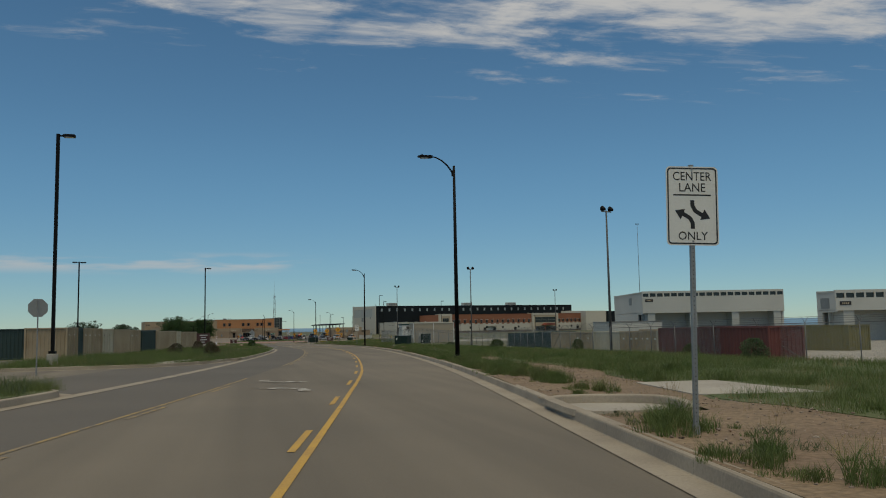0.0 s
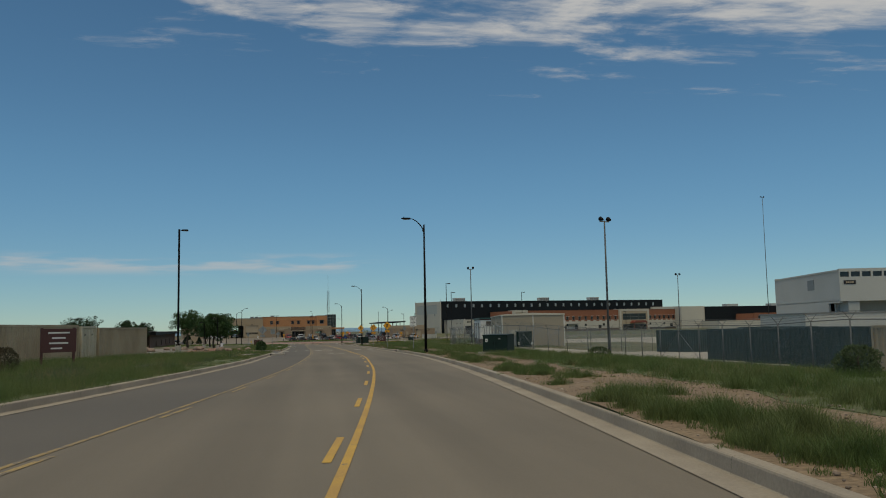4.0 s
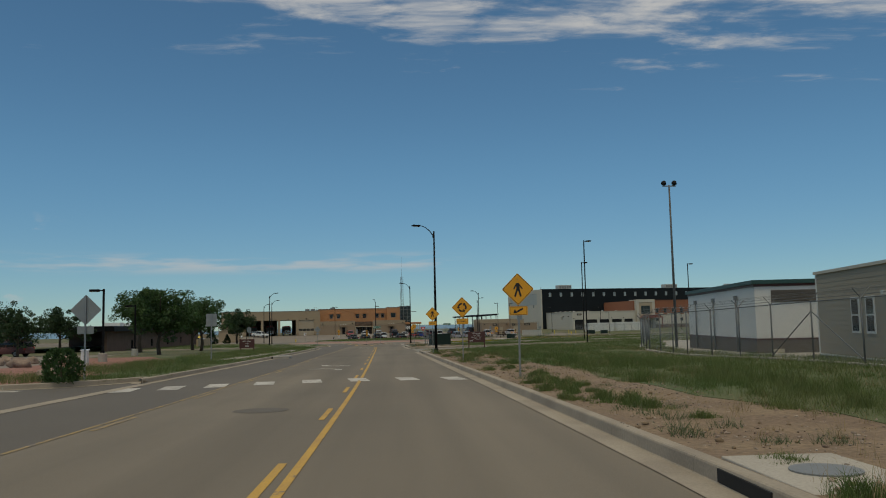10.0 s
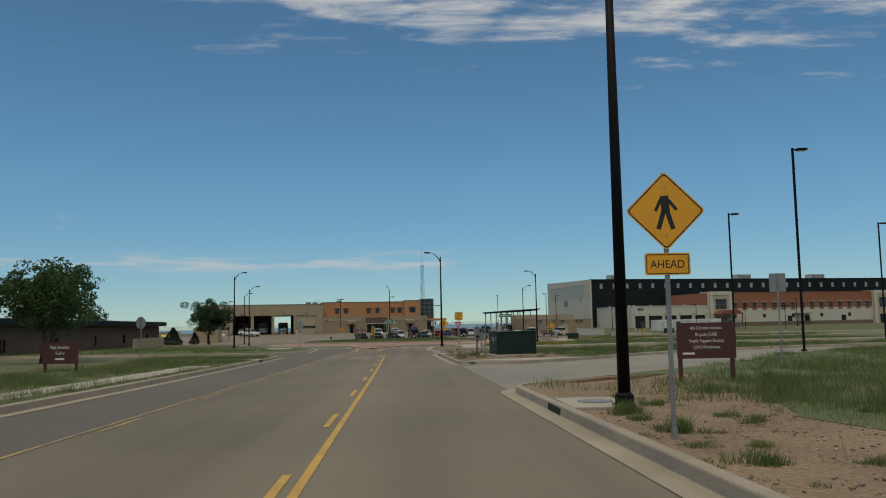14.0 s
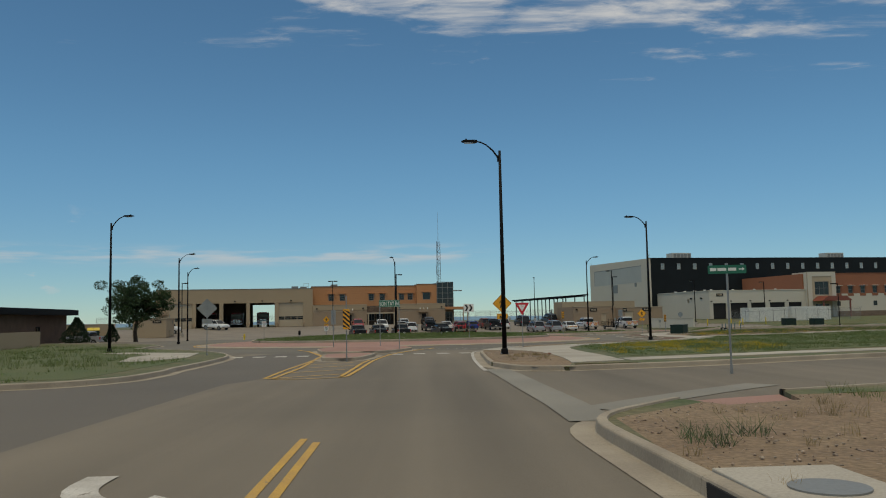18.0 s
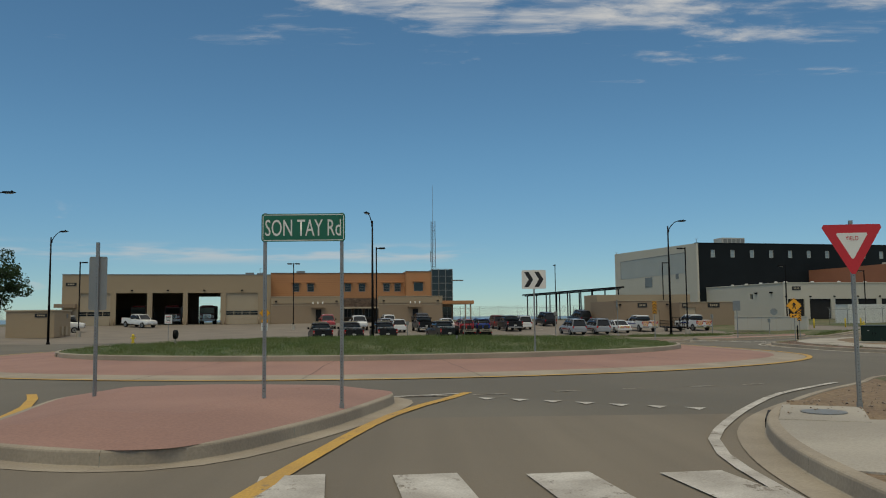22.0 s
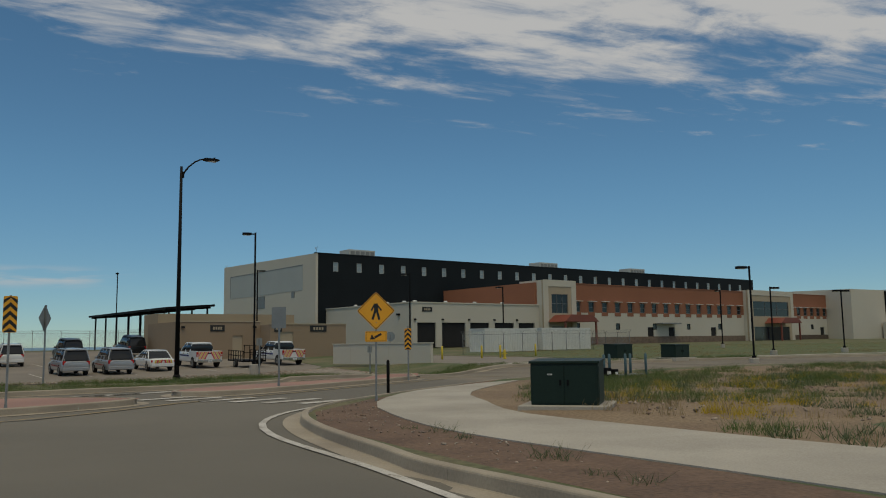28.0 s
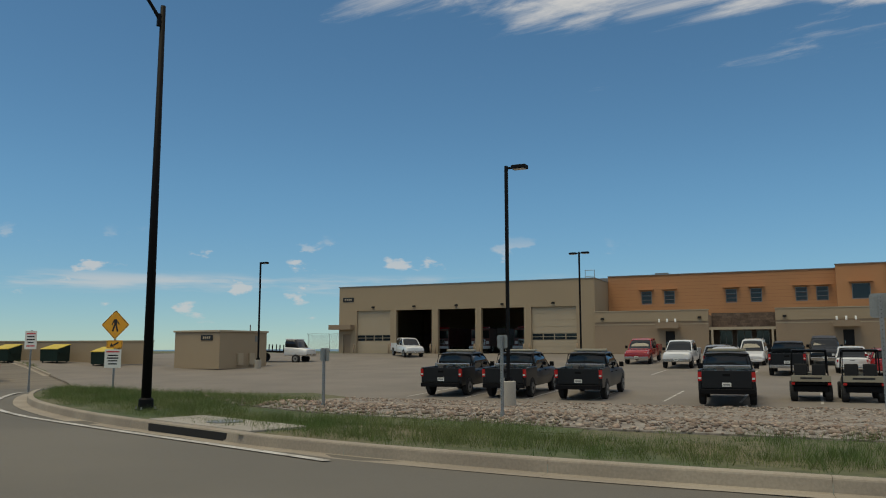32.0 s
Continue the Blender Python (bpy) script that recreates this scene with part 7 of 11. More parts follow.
def brown_sign(x, y, turn, w, z0, z1, rows, label, text=None):
    """A brown site sign on two posts, with white lines of writing."""
    s = sign_at("site_sign", x, y, turn, label, "brown site signs")
    for px_ in (-w / 2 + 0.08, w / 2 - 0.08):
        box_part("post", s, "sign_brown", px_ - 0.045, px_ + 0.045, -0.02, 0.07, -0.3, z1 + 0.04)
    p = flat("sign_board", s, "sign_brown", rounded(0, (z0 + z1) / 2, w, z1 - z0, 0.02), -0.022, 0.03)
    h = (z1 - z0) / (len(rows) + 0.6)
    for k, r_ in enumerate(rows):
        z = z1 - h * (k + 0.8)
        if isinstance(r_, str):
            lettering(r_, p, "sign_white", 0, z, h * 0.5, -0.0565, 0.82)
        else:
            flat("writing_bar", p, "sign_white", bar(r_[0], z, r_[1], h * 0.30), -0.0535)
    return s


brown_sign(-4.4, 85.7, 42, 1.6, 0.95, 2.0, [(0, 0.95), (0, 0.6), (0, 0.85), (-0.1, 0.5)], "brown site sign with white writing by the yard")
brown_sign(-3.3, 199.2, -12, 1.55, 0.55, 1.4, ["Flight Simulator", "Facility", (0, 0.4)], "low brown site sign of the flight building")
brown_sign(18.12, 186.05, -2, 1.45, 0.72, 1.6, ["4th Combat Aviation", "Brigade (CAB)", "Supply Support Activity", "(SSA) Warehouse", (-0.45, 0.3)], "low brown site sign with white lettering")


# Street lamps: tapered black poles with a swept arm and a flat head.
def street_lamp(x, y, turn, label="tall black street lamp with a swept arm", h=9.2, arm=1.05):
    s = thing("street_lamp", pose(x, y, gr(x, y), 0, 0, turn), label, "street lamp", "street lamps")
    bm = bmesh.new()
    bm_box(bm, -0.19, 0.19, -0.19, 0.19, -0.15, 0.035)
    base = part("base_plate", bm, "black_steel", s, bevel=0.006)
    bm = bmesh.new()
    bm_tube(bm, [(0, 0, 0.03), (0, 0, 0.24), (0, 0, 0.28)], [0.165, 0.155, 0.115], 16)
    part("base_cover", bm, "black_steel", s, smooth=False)
    for a in (45, 135, 225, 315):
        bm = bmesh.new()
        bm_tube(bm, [(0.215 * math.cos(radians(a)), 0.215 * math.sin(radians(a)), 0.02), (0.215 * math.cos(radians(a)), 0.215 * math.sin(radians(a)), 0.09)], 0.018, 6)
        part("anchor_bolt", bm, "galv", base)
    bm = bmesh.new()
    bm_tube(bm, [(0, 0, 0.1), (0, 0, h * 0.5), (0, 0, h)], [0.108, 0.085, 0.058], 14)
    pole = part("pole", bm, "black_steel", s, smooth=True)
    box_part("hand_hole_cover", pole, "black_steel", -0.05, 0.05, -0.112, -0.09, 0.45, 0.68)
    bm = bmesh.new()
    pts = [(0.03, 0, h - 0.42), (0.12, 0, h - 0.26), (0.32, 0, h + 0.02), (0.60, 0, h + 0.27), (0.85, 0, h + 0.40), (arm, 0, h + 0.44)]
    bm_tube(bm, pts, [0.045, 0.042, 0.038, 0.034, 0.032, 0.030], 10)
    part("arm", bm, "black_steel", s, smooth=True)
    bm = bmesh.new()
    bm_prism(bm, [(arm - 0.04, h + 0.40), (arm + 0.10, h + 0.37), (arm + 0.64, h + 0.42), (arm + 0.68, h + 0.46), (arm + 0.55, h + 0.50), (arm + 0.1, h + 0.50), (arm - 0.04, h + 0.48)], -0.13, 0.13, "y")
    head = part("lamp_head", bm, "black_steel", s)
    box_part("lens", head, "lamp_clear", arm + 0.16, arm + 0.54, -0.10, 0.10, h + 0.366, h + 0.386)
    bm = bmesh.new()
    bm_tube(bm, [(arm + 0.46, 0, h + 0.49), (arm + 0.46, 0, h + 0.57)], 0.04, 8)
    part("photo_cell", bm, "black_steel", head)
    box_part("arm_bracket", pole, "black_steel", 0.05, 0.12, -0.05, 0.05, h - 0.50, h - 0.22)
    return s


LAMP = street_lamp(9.5, 36.8, 172)
LAMP["label"] = "tall black street lamp with a swept arm beside the kerb"
for x, y, a, tall in ((15.1, 107.6, 178, 1.05), (14.45, 179.8, 182, 1), (13.5, 249.5, 180, 1), (27.2, 275.6, 150, 1), (-12.5, 271.4, -10, 1), (6.05, 314.25, 255, 1), (31.3, 320.6, 10, 1.035), (-16.6, 300.7, 10, 1), (-21.7, 321.2, -20, 1)):
    copy_thing(LAMP, pose(x, y, gr(x, y), 0, 0, a) @ Matrix.Diagonal((1, 1, tall, 1)))


def lot_lamp(x, y, top, turn, heads=1, pedestal=0.75, label="straight black parking-lot lamp on a concrete pedestal", r=0.06):
    g = gr(x, y)
    s = thing("parking_lot_lamp", pose(x, y, g, 0, 0, turn), label, "lamp post", "parking lot lamps")
    if pedestal:
        bm = bmesh.new()
        bm_tube(bm, [(0, 0, -0.2), (0, 0, pedestal - 0.03), (0, 0, pedestal)], [0.28, 0.28, 0.25], 20)
        part("pedestal", bm, "concrete", s, "round pale concrete pedestal", smooth=False)
    h = top - g
    bm = bmesh.new()
    bm_box(bm, -r, r, -r, r, pedestal - 0.1 if pedestal else -0.2, h)
    part("pole", bm, "black_steel", s, bevel=0.008)
    box_part("pole_cover", s, "black_steel", -r * 2, r * 2, -r * 2, r * 2, pedestal, pedestal + 0.14)
    for sg in ((1,) if heads == 1 else (1, -1)):
        a = box_part("bracket", s, "black_steel", min(sg * r, sg * 0.3), max(sg * r, sg * 0.3), -0.03, 0.03, h - 0.14, h - 0.06)
        hd = box_part("lamp_head", s, "black_steel", min(sg * 0.26, sg * 0.86), max(sg * 0.26, sg * 0.86), -0.19, 0.19, h - 0.17, h - 0.02, bevel=0.02)
        box_part("lens", hd, "lamp_clear", min(sg * 0.33, sg * 0.80), max(sg * 0.33, sg * 0.80), -0.15, 0.15, h - 0.185, h - 0.171)
    return s


lot_lamp(-7.6, 364.3, 6.0, 0, 2)
lot_lamp(38.5, 337.7, 5.55, 170)
lot_lamp(5.55, 330.5, 5.2, 10, 1, 0.95)
lot_lamp(-31.5, 351.2, 5.5, 0, 1)
lot_lamp(46.5, 372.0, 6.2, 10, 1)
lot_lamp(33.5, 391.0, 7.2, 90, 1)
lot_lamp(14.5, 396.0, 6.8, 90, 1)
lot_lamp(-7.3, 171.4, 2.75, 185, 1, 0.6)
lot_lamp(-12.0, 192.5, 2.35, 185, 1, 0.6)
lot_lamp(34.0, 213.9, 9.7, 0, 1, 0.0, "tall straight dark lamp post with a flat head")
lot_lamp(38.9, 236.8, 8.8, 0, 1, 0.0, "tall straight dark lamp post with a flat head")
lot_lamp(59.0, 248.0, 9.1, 0, 1, 0.0, "tall straight dark lamp post with a flat head")
lot_lamp(-6.5, 131.0, 11.0, 0, 1, 0.85, "tall slim lamp post with one flat head on a concrete pedestal", 0.085)
lot_lamp(-10.1, 47.0, 12.2, 0, 1, 0.6, "tall slim lamp post with one flat head", 0.085)
lot_lamp(-22.5, 119.0, 11.0, 20, 2, 0.8, "tall slim lamp post with two flat heads", 0.08)
lot_lamp(64.3, 319.4, 2.35, 170, 1, 0.3, r=0.045)
lot_lamp(78.3, 330.6, 2.1, 0, 1, 0.4, r=0.045)
lot_lamp(86.7, 330.7, 2.0, 0, 2, 0.4, r=0.045)
lot_lamp(73.8, 365.7, 4.4, 180, 1, 0.5)
lot_lamp(104.0, 362.0, 4.2, 180, 1, 0.5)
lot_lamp(128.0, 352.0, 5.2, 180, 1, 0.5)
lot_lamp(56.0, 352.0, 4.4, 180, 1, 0.5)


def flood_mast(x, y, top, turn, label="tall slim steel mast with two floodlights"):
    g = gr(x, y)
    s = thing("floodlight_mast", pose(x, y, g, 0, 0, turn), label, "mast", "floodlight masts")
    h = top - g
    bm = bmesh.new()
    bm_tube(bm, [(0, 0, -0.3), (0, 0, h * 0.5), (0, 0, h)], [0.11, 0.085, 0.06], 10)
    part("pole", bm, "backlit_mast_grey", s, smooth=True)
    box_part("cross_arm", s, "grey_metal", -0.5, 0.5, -0.04, 0.04, h - 0.12, h - 0.04)
    for sg in (-1, 1):
        bm = bmesh.new()
        bmesh.ops.create_cone(bm, cap_ends=True, radius1=0.20, radius2=0.10, depth=0.34, segments=12, matrix=pose(sg * 0.40, -0.12, h + 0.10, 112))
        f = part("floodlight", bm, "black_steel", s)
        box_part("yoke", f, "grey_metal", sg * 0.40 - 0.03, sg * 0.40 + 0.03, -0.03, 0.03, h - 0.05, h + 0.1)
    return s


flood_mast(26.5, 56.5, 9.9, 20)
flood_mast(31.0, 111.8, 9.4, 20)
flood_mast(32.2, 177.5, 10.1, 0)
flood_mast(76.0, 194.0, 9.8, 10)
flood_mast(131.0, 255.0, 35.0, 0, "distant tall floodlight mast behind the hangar")


# Green and grey utility cabinets.
def cabinet(x, y, turn, w, d, h, label, stickers=(), material="box_green", pad=0.10, doors=2, name="transformer_cabinet", group="utility cabinets"):
    s = thing(name, pose(x, y, gr(x, y), 0, 0, turn), label, "utility cabinet", group)
    if pad:
        box_part("concrete_pad", s, "concrete", -w / 2 - 0.25, w / 2 + 0.25, -d / 2 - 0.25, d / 2 + 0.25, -0.15, pad, "pale concrete pad", 0.015)
    bm = bmesh.new()
    bm_prism(bm, [(-d / 2, pad), (d / 2, pad), (d / 2, h - 0.02), (-d / 2, h - 0.06)], -w / 2, w / 2, "x")
    body = part("body", bm, material, s, bevel=0.012)
    bm = bmesh.new()
    bm_prism(bm, [(-d / 2 - 0.035, h - 0.075), (d / 2 + 0.035, h - 0.04), (d / 2 + 0.035, h + 0.015), (-d / 2 - 0.035, h - 0.02)], -w / 2 - 0.035, w / 2 + 0.035, "x")
    part("lid", bm, material, s, bevel=0.01)
    for k in range(doors):
        x0, x1 = -w / 2 + 0.03 + k * (w - 0.06) / doors, -w / 2 + 0.03 + (k + 1) * (w - 0.06) / doors
        dr = box_part("door", s, material, x0 + 0.008, x1 - 0.008, -d / 2 - 0.016, -d / 2 - 0.002, pad + 0.05, h - 0.12, bevel=0.004)
        hx = x1 - 0.08 if k % 2 == 0 else x0 + 0.08
        box_part("latch", dr, "black_steel", hx - 0.02, hx + 0.02, -d / 2 - 0.04, -d / 2 - 0.015, (h + pad) / 2 - 0.06, (h + pad) / 2 + 0.06)
    for side in (-1, 1):
        box_part("side_panel", s, material, min(side * (w / 2 + 0.002), side * (w / 2 + 0.012)), max(side * (w / 2 + 0.002), side * (w / 2 + 0.012)), -d / 2 + 0.05, d / 2 - 0.05, pad + 0.06, h - 0.14)
    for fx, fz, sw, sh, c in stickers:
        st = box_part("sticker", s, c, fx - sw / 2, fx + sw / 2, -d / 2 - 0.021, -d / 2 - 0.018, fz - sh / 2, fz + sh / 2)
        box_part("sticker_bar", st, "sign_black", fx - sw * 0.36, fx + sw * 0.36, -d / 2 - 0.0255, -d / 2 - 0.0245, fz - sh * 0.15, fz + sh * 0.05)
    return s


cabinet(18.3, 97.2, -32, 1.6, 1.4, 1.17, "dark green transformer cabinet on a pad in the weeds", [(-0.55, 0.8, 0.16, 0.2, "sign_white"), (0.3, 0.9, 0.10, 0.05, "sign_white")])
cabinet(16.3, 211.5, -82, 1.9, 2.2, 1.36, "large dark green transformer cabinet with warning stickers on a pad", [(-0.16, 0.92, 0.13, 0.24, "sign_white"), (0.13, 0.92, 0.12, 0.22, "sign_white"), (0.13, 0.70, 0.14, 0.08, "sign_white"), (0.58, 1.02, 0.15, 0.06, "sign_yellow"), (0.78, 1.02, 0.14, 0.06, "sign_yellow"), (0.60, 0.90, 0.14, 0.14, "sign_grey")])
cabinet(16.15, 216.9, -14, 0.95, 1.0, 0.92, "small dark green cabinet on a broad concrete pad", [(0.15, 0.50, 0.13, 0.10, "sign_white"), (0.17, 0.34, 0.10, 0.06, "sign_red"), (0.32, 0.82, 0.14, 0.05, "sign_yellow")], pad=0.10, doors=1)
s = thing("concrete_slab", pose(15.45, 214.4, gr(15.45, 214.4), 0, 0, -4), "pale concrete service slab with a round cover", "slab")
box_part("slab", s, "concrete", -0.75, 0.75, -1.5, 1.5, -0.15, 0.06, bevel=0.015)
bm = bmesh.new()
bmesh.ops.create_cone(bm, cap_ends=True, radius1=0.38, radius2=0.38, depth=0.02, segments=28, matrix=pose(0.2, -0.1, 0.064))
part("cover", bm, "grey_metal", s, "round brown iron cover")
cabinet(36.45, 298.3, -42, 1.42, 1.2, 1.02, "dark green transformer cabinet beside the sidewalk", [(-0.3, 0.72, 0.10, 0.03, "sign_white")], pad=0.08)
cabinet(62.0, 329.4, 10, 1.6, 1.2, 1.1, "green utility cabinet on the grass by the road", pad=0.1)
cabinet(64.8, 326.8, 10, 1.5, 1.2, 1.0, "green utility cabinet on the grass by the road", pad=0.1)
cabinet(-6.0, 165.0, 0, 0.35, 0.3, 0.9, "yellow-topped white utility post cabinet in the verge", material="car_white", pad=0.0, doors=1)

# Grey electrical pedestal on a strut frame.
s = thing("meter_pedestal", pose(15.05, 219.3, gr(15.05, 219.3), 0, 0, -30), "grey electrical meter boxes on galvanised struts with conduits", "meter pedestal")
for px_, top in ((-0.14, 1.86), (0.42, 1.92)):
    box_part("strut", s, "galv", px_ - 0.03, px_ + 0.03, -0.03, 0.03, -0.3, top)
    box_part("strut_cap", s, "hut_skirt", px_ - 0.04, px_ + 0.04, -0.04, 0.04, top, top + 0.05)
for z in (0.98, 1.30, 1.62):
    box_part("cross_rail", s, "galv", -0.18, 0.47, -0.055, -0.032, z - 0.018, z + 0.018)
p = box_part("meter_box", s, "grey_metal", -0.25, 0.06, -0.24, -0.058, 0.92, 1.72, bevel=0.012)
box_part("box_rain_lip", p, "grey_metal", -0.265, 0.075, -0.26, -0.058, 1.72, 1.745)
bm = bmesh.new()
bmesh.ops.create_cone(bm, cap_ends=True, radius1=0.095, radius2=0.085, depth=0.12, segments=16, matrix=pose(0.0, -0.30, 1.13, 90))
part("meter", bm, "glass", p, "round glass electricity meter")
box_part("breaker_box", s, "grey_metal", 0.08, 0.33, -0.22, -0.058, 0.92, 1.34, bevel=0.012)
for cx in (-0.16, -0.07, 0.20):
    bm = bmesh.new()
    bm_tube(bm, [(cx, -0.14, -0.2), (cx, -0.14, 0.95)], 0.04, 10)
    part("conduit", bm, "grey_metal", s, smooth=True)

# Storm-drain inlets: black blocks as throat shade in the kerb under a concrete lid with an iron cover.
def inlet(x, y, turn, length, label="kerb drain inlet with throat shade as a black block and concrete lid"):
    # set on the nearest kerb edge
    best = min((math.hypot(a[0] + f * (b[0] - a[0]) - x, a[1] + f * (b[1] - a[1]) - y), a[0] + f * (b[0] - a[0]), a[1] + f * (b[1] - a[1]), math.degrees(math.atan2(b[1] - a[1], b[0] - a[0]))) for ch in chains for a, b in zip(ch, ch[1:]) if abs(a[0] - x) + abs(a[1] - y) < 8 for f in (0, 0.1, 0.2, 0.3, 0.4, 0.5, 0.6, 0.7, 0.8, 0.9, 1))
    x, y = best[1], best[2]
    d = (best[3] - 90 - turn + 90) % 180 - 90
    turn += d
    s = thing("drain_inlet", pose(x, y, road_z(x, y), 0, 0, turn), label, "drain inlet", "kerb inlets")
    # Solid near-black block in place of the shaded opening.
    box_part("throat", s, "door_and_shade_black", -0.02, 0.10, -length / 2, length / 2, 0.012, 0.135)
    box_part("lid", s, "concrete", 0.16, 1.25, -length / 2 - 0.35, length / 2 + 0.35, 0.0, 0.185, "pale concrete lid", 0.012)
    bm = bmesh.new()
    bmesh.ops.create_cone(bm, cap_ends=True, radius1=0.30, radius2=0.30, depth=0.03, segments=24, matrix=pose(0.72, 0, 0.185))
    part("cover", bm, "grey_metal", s, "round rusty iron cover")


inlet(14.4, 125.1, 1, 1.1)
inlet(2.9, 120.6, 1, 1.1)
inlet(2.9, 176.0, 1, 1.1)
inlet(12.98, 180.6, 2, 1.1)
inlet(12.3, 219.4, 2, 1.15)
inlet(2.6, 214.0, 181, 1.1)
inlet(10.3, 312.0, 96, 2.5)
inlet(14.6, 262.8, -30, 1.1)

# Slim bollard and hydrant.
s = thing("bollard", pose(35.06, 305.3, gr(35.06, 305.3)), "slim black bollard beside the sidewalk", "bollard")
bm = bmesh.new()
bm_tube(bm, [(0, 0, -0.2), (0, 0, 0.95), (0, 0, 1.0)], [0.045, 0.045, 0.02], 10)
part("bollard_post", bm, "black_steel", s, smooth=True)


def hydrant(x, y, turn=0):
    s = thing("fire_hydrant", pose(x, y, gr(x, y), 0, 0, turn), "yellow cast-iron fire hydrant on the verge", "hydrant", "hydrants")
    bm = bmesh.new()
    bm_tube(bm, [(0, 0, -0.2), (0, 0, 0.08), (0, 0, 0.1), (0, 0, 0.55), (0, 0, 0.57), (0, 0, 0.68), (0, 0, 0.74)], [0.15, 0.15, 0.10, 0.10, 0.13, 0.10, 0.04], 14)
    b = part("barrel", bm, "plastic_yellow", s, smooth=False)
    for a in (0, 90, 180):
        bm = bmesh.new()
        bm_tube(bm, [(0.08 * math.cos(radians(a)), 0.08 * math.sin(radians(a)), 0.42), (0.2 * math.cos(radians(a)), 0.2 * math.sin(radians(a)), 0.42)], 0.055, 10)
        part("outlet", bm, "plastic_yellow", b)


hydrant(-13.5, 318.0)
hydrant(59.0, 340.0)


# Yards beside the road: shipping containers, fences, site huts.
def corrugated(bm, x0, x1, z0, z1, y, out, pitch=0.28, deep=0.036):
    """A steel wall with trapezoid ribs, in the plane y, ribs pushed out along y."""
    xs, x = [], x0
    k = 0
    while x < x1 - 0.01:
        for dx, d in ((0.0, 0.0), (0.07, 0.0), (0.105, 1.0), (0.175, 1.0), (0.21, 0.0)):
            if x + dx < x1:
                xs.append((x + dx, y + out * d * deep))
        x += pitch
    xs.append((x1, y))
    lo = [bm.verts.new((a, b, z0)) for a, b in xs]
    hi = [bm.verts.new((a, b, z1)) for a, b in xs]
    for i in range(len(xs) - 1):
        q = (lo[i], lo[i + 1], hi[i + 1], hi[i])
        bm.faces.new(q if out < 0 else q[::-1])


def container(x, y, z, turn, w, length, h, material, label, doors=True, vents=True):
    """A shipping container: its door end faces local -y, it runs back along +y; x, y is the middle of its front foot."""
    s = thing("shipping_container", pose(x, y, z, 0, 0, turn), label, "container", "shipping containers")
    a = w / 2
    bm = bmesh.new()
    corrugated(bm, -a + 0.1, a - 0.1, 0.12, h - 0.08, length - 0.05, 1)
    n0 = len(bm.verts)
    bm2 = bmesh.new()
    corrugated(bm2, 0.1, length - 0.1, 0.12, h - 0.08, 0, -1)
    for sg in (1, -1):
        mp = {}
        for v in bm2.verts:
            mp[v] = bm.verts.new((sg * (a - 0.05 - v.co.y - 0.036), v.co.x, v.co.z))
        for f in bm2.faces:
            vs = [mp[v] for v in f.verts]
            bm.faces.new(vs if sg > 0 else vs[::-1])
    bm2.free()
    bm_box(bm, -a + 0.03, a - 0.03, 0.04, length - 0.04, h - 0.05, h - 0.02)
    part("shell", bm, material, s)
    bm_box(b := bmesh.new(), -a + 0.02, a - 0.02, 0.02, length - 0.02, 0.10, 0.15)
    part("floor", b, material, s)
    for sx_ in (-1, 1):
        for yy in (0, length - 0.12):
            box_part("corner_post", s, material, min(sx_ * a, sx_ * (a - 0.12)), max(sx_ * a, sx_ * (a - 0.12)), yy, yy + 0.12, 0, h)
        for zz in (0.0, h - 0.09):
            box_part("side_rail", s, material, min(sx_ * (a - 0.005), sx_ * (a - 0.07)), max(sx_ * (a - 0.005), sx_ * (a - 0.07)), 0.12, length - 0.12, zz, zz + 0.09 + 0.05 * (zz == 0))
    for yy in (0.006, length - 0.086):
        for zz, hh_ in ((0.0, 0.14), (h - 0.12, 0.12)):
            box_part("end_rail", s, material, -a + 0.12, a - 0.12, yy, yy + 0.08, zz, zz + hh_)
    if doors:
        for sx_ in (-1, 1):
            x0, x1 = (0.006, a - 0.125) if sx_ > 0 else (-a + 0.125, -0.006)
            bm = bmesh.new()
            corrugated(bm, x0, x1, 0.16, h - 0.14, 0.055, -1, 0.42, 0.03)
            d = part("door", bm, material, s)
            for fx in (0.28, 0.72):
                cx = x0 + (x1 - x0) * fx
                bm = bmesh.new()
                bm_tube(bm, [(cx, -0.02, 0.10), (cx, -0.02, h - 0.08)], 0.018, 6)
                part("locking_bar", bm, material, d)
                box_part("bar_handle", d, material, cx - 0.02, cx + 0.26 * (1 if fx < 0.5 else -1) if fx < 0.5 else cx + 0.02, -0.045, -0.03, 1.0, 1.035) if fx < 0.5 else box_part("bar_handle", d, material, cx - 0.26, cx + 0.02, -0.045, -0.03, 1.0, 1.035)
            box_part("marking", d, "sign_white" if material != "container_white" else "sign_black", x0 + 0.30, x0 + 0.55, 0.013, 0.019, h - 0.62, h - 0.50)
    else:
        bm = bmesh.new()
        corrugated(bm, -a + 0.12, a - 0.12, 0.14, h - 0.12, 0.05, -1)
        part("end_wall", bm, material, s)
    return s


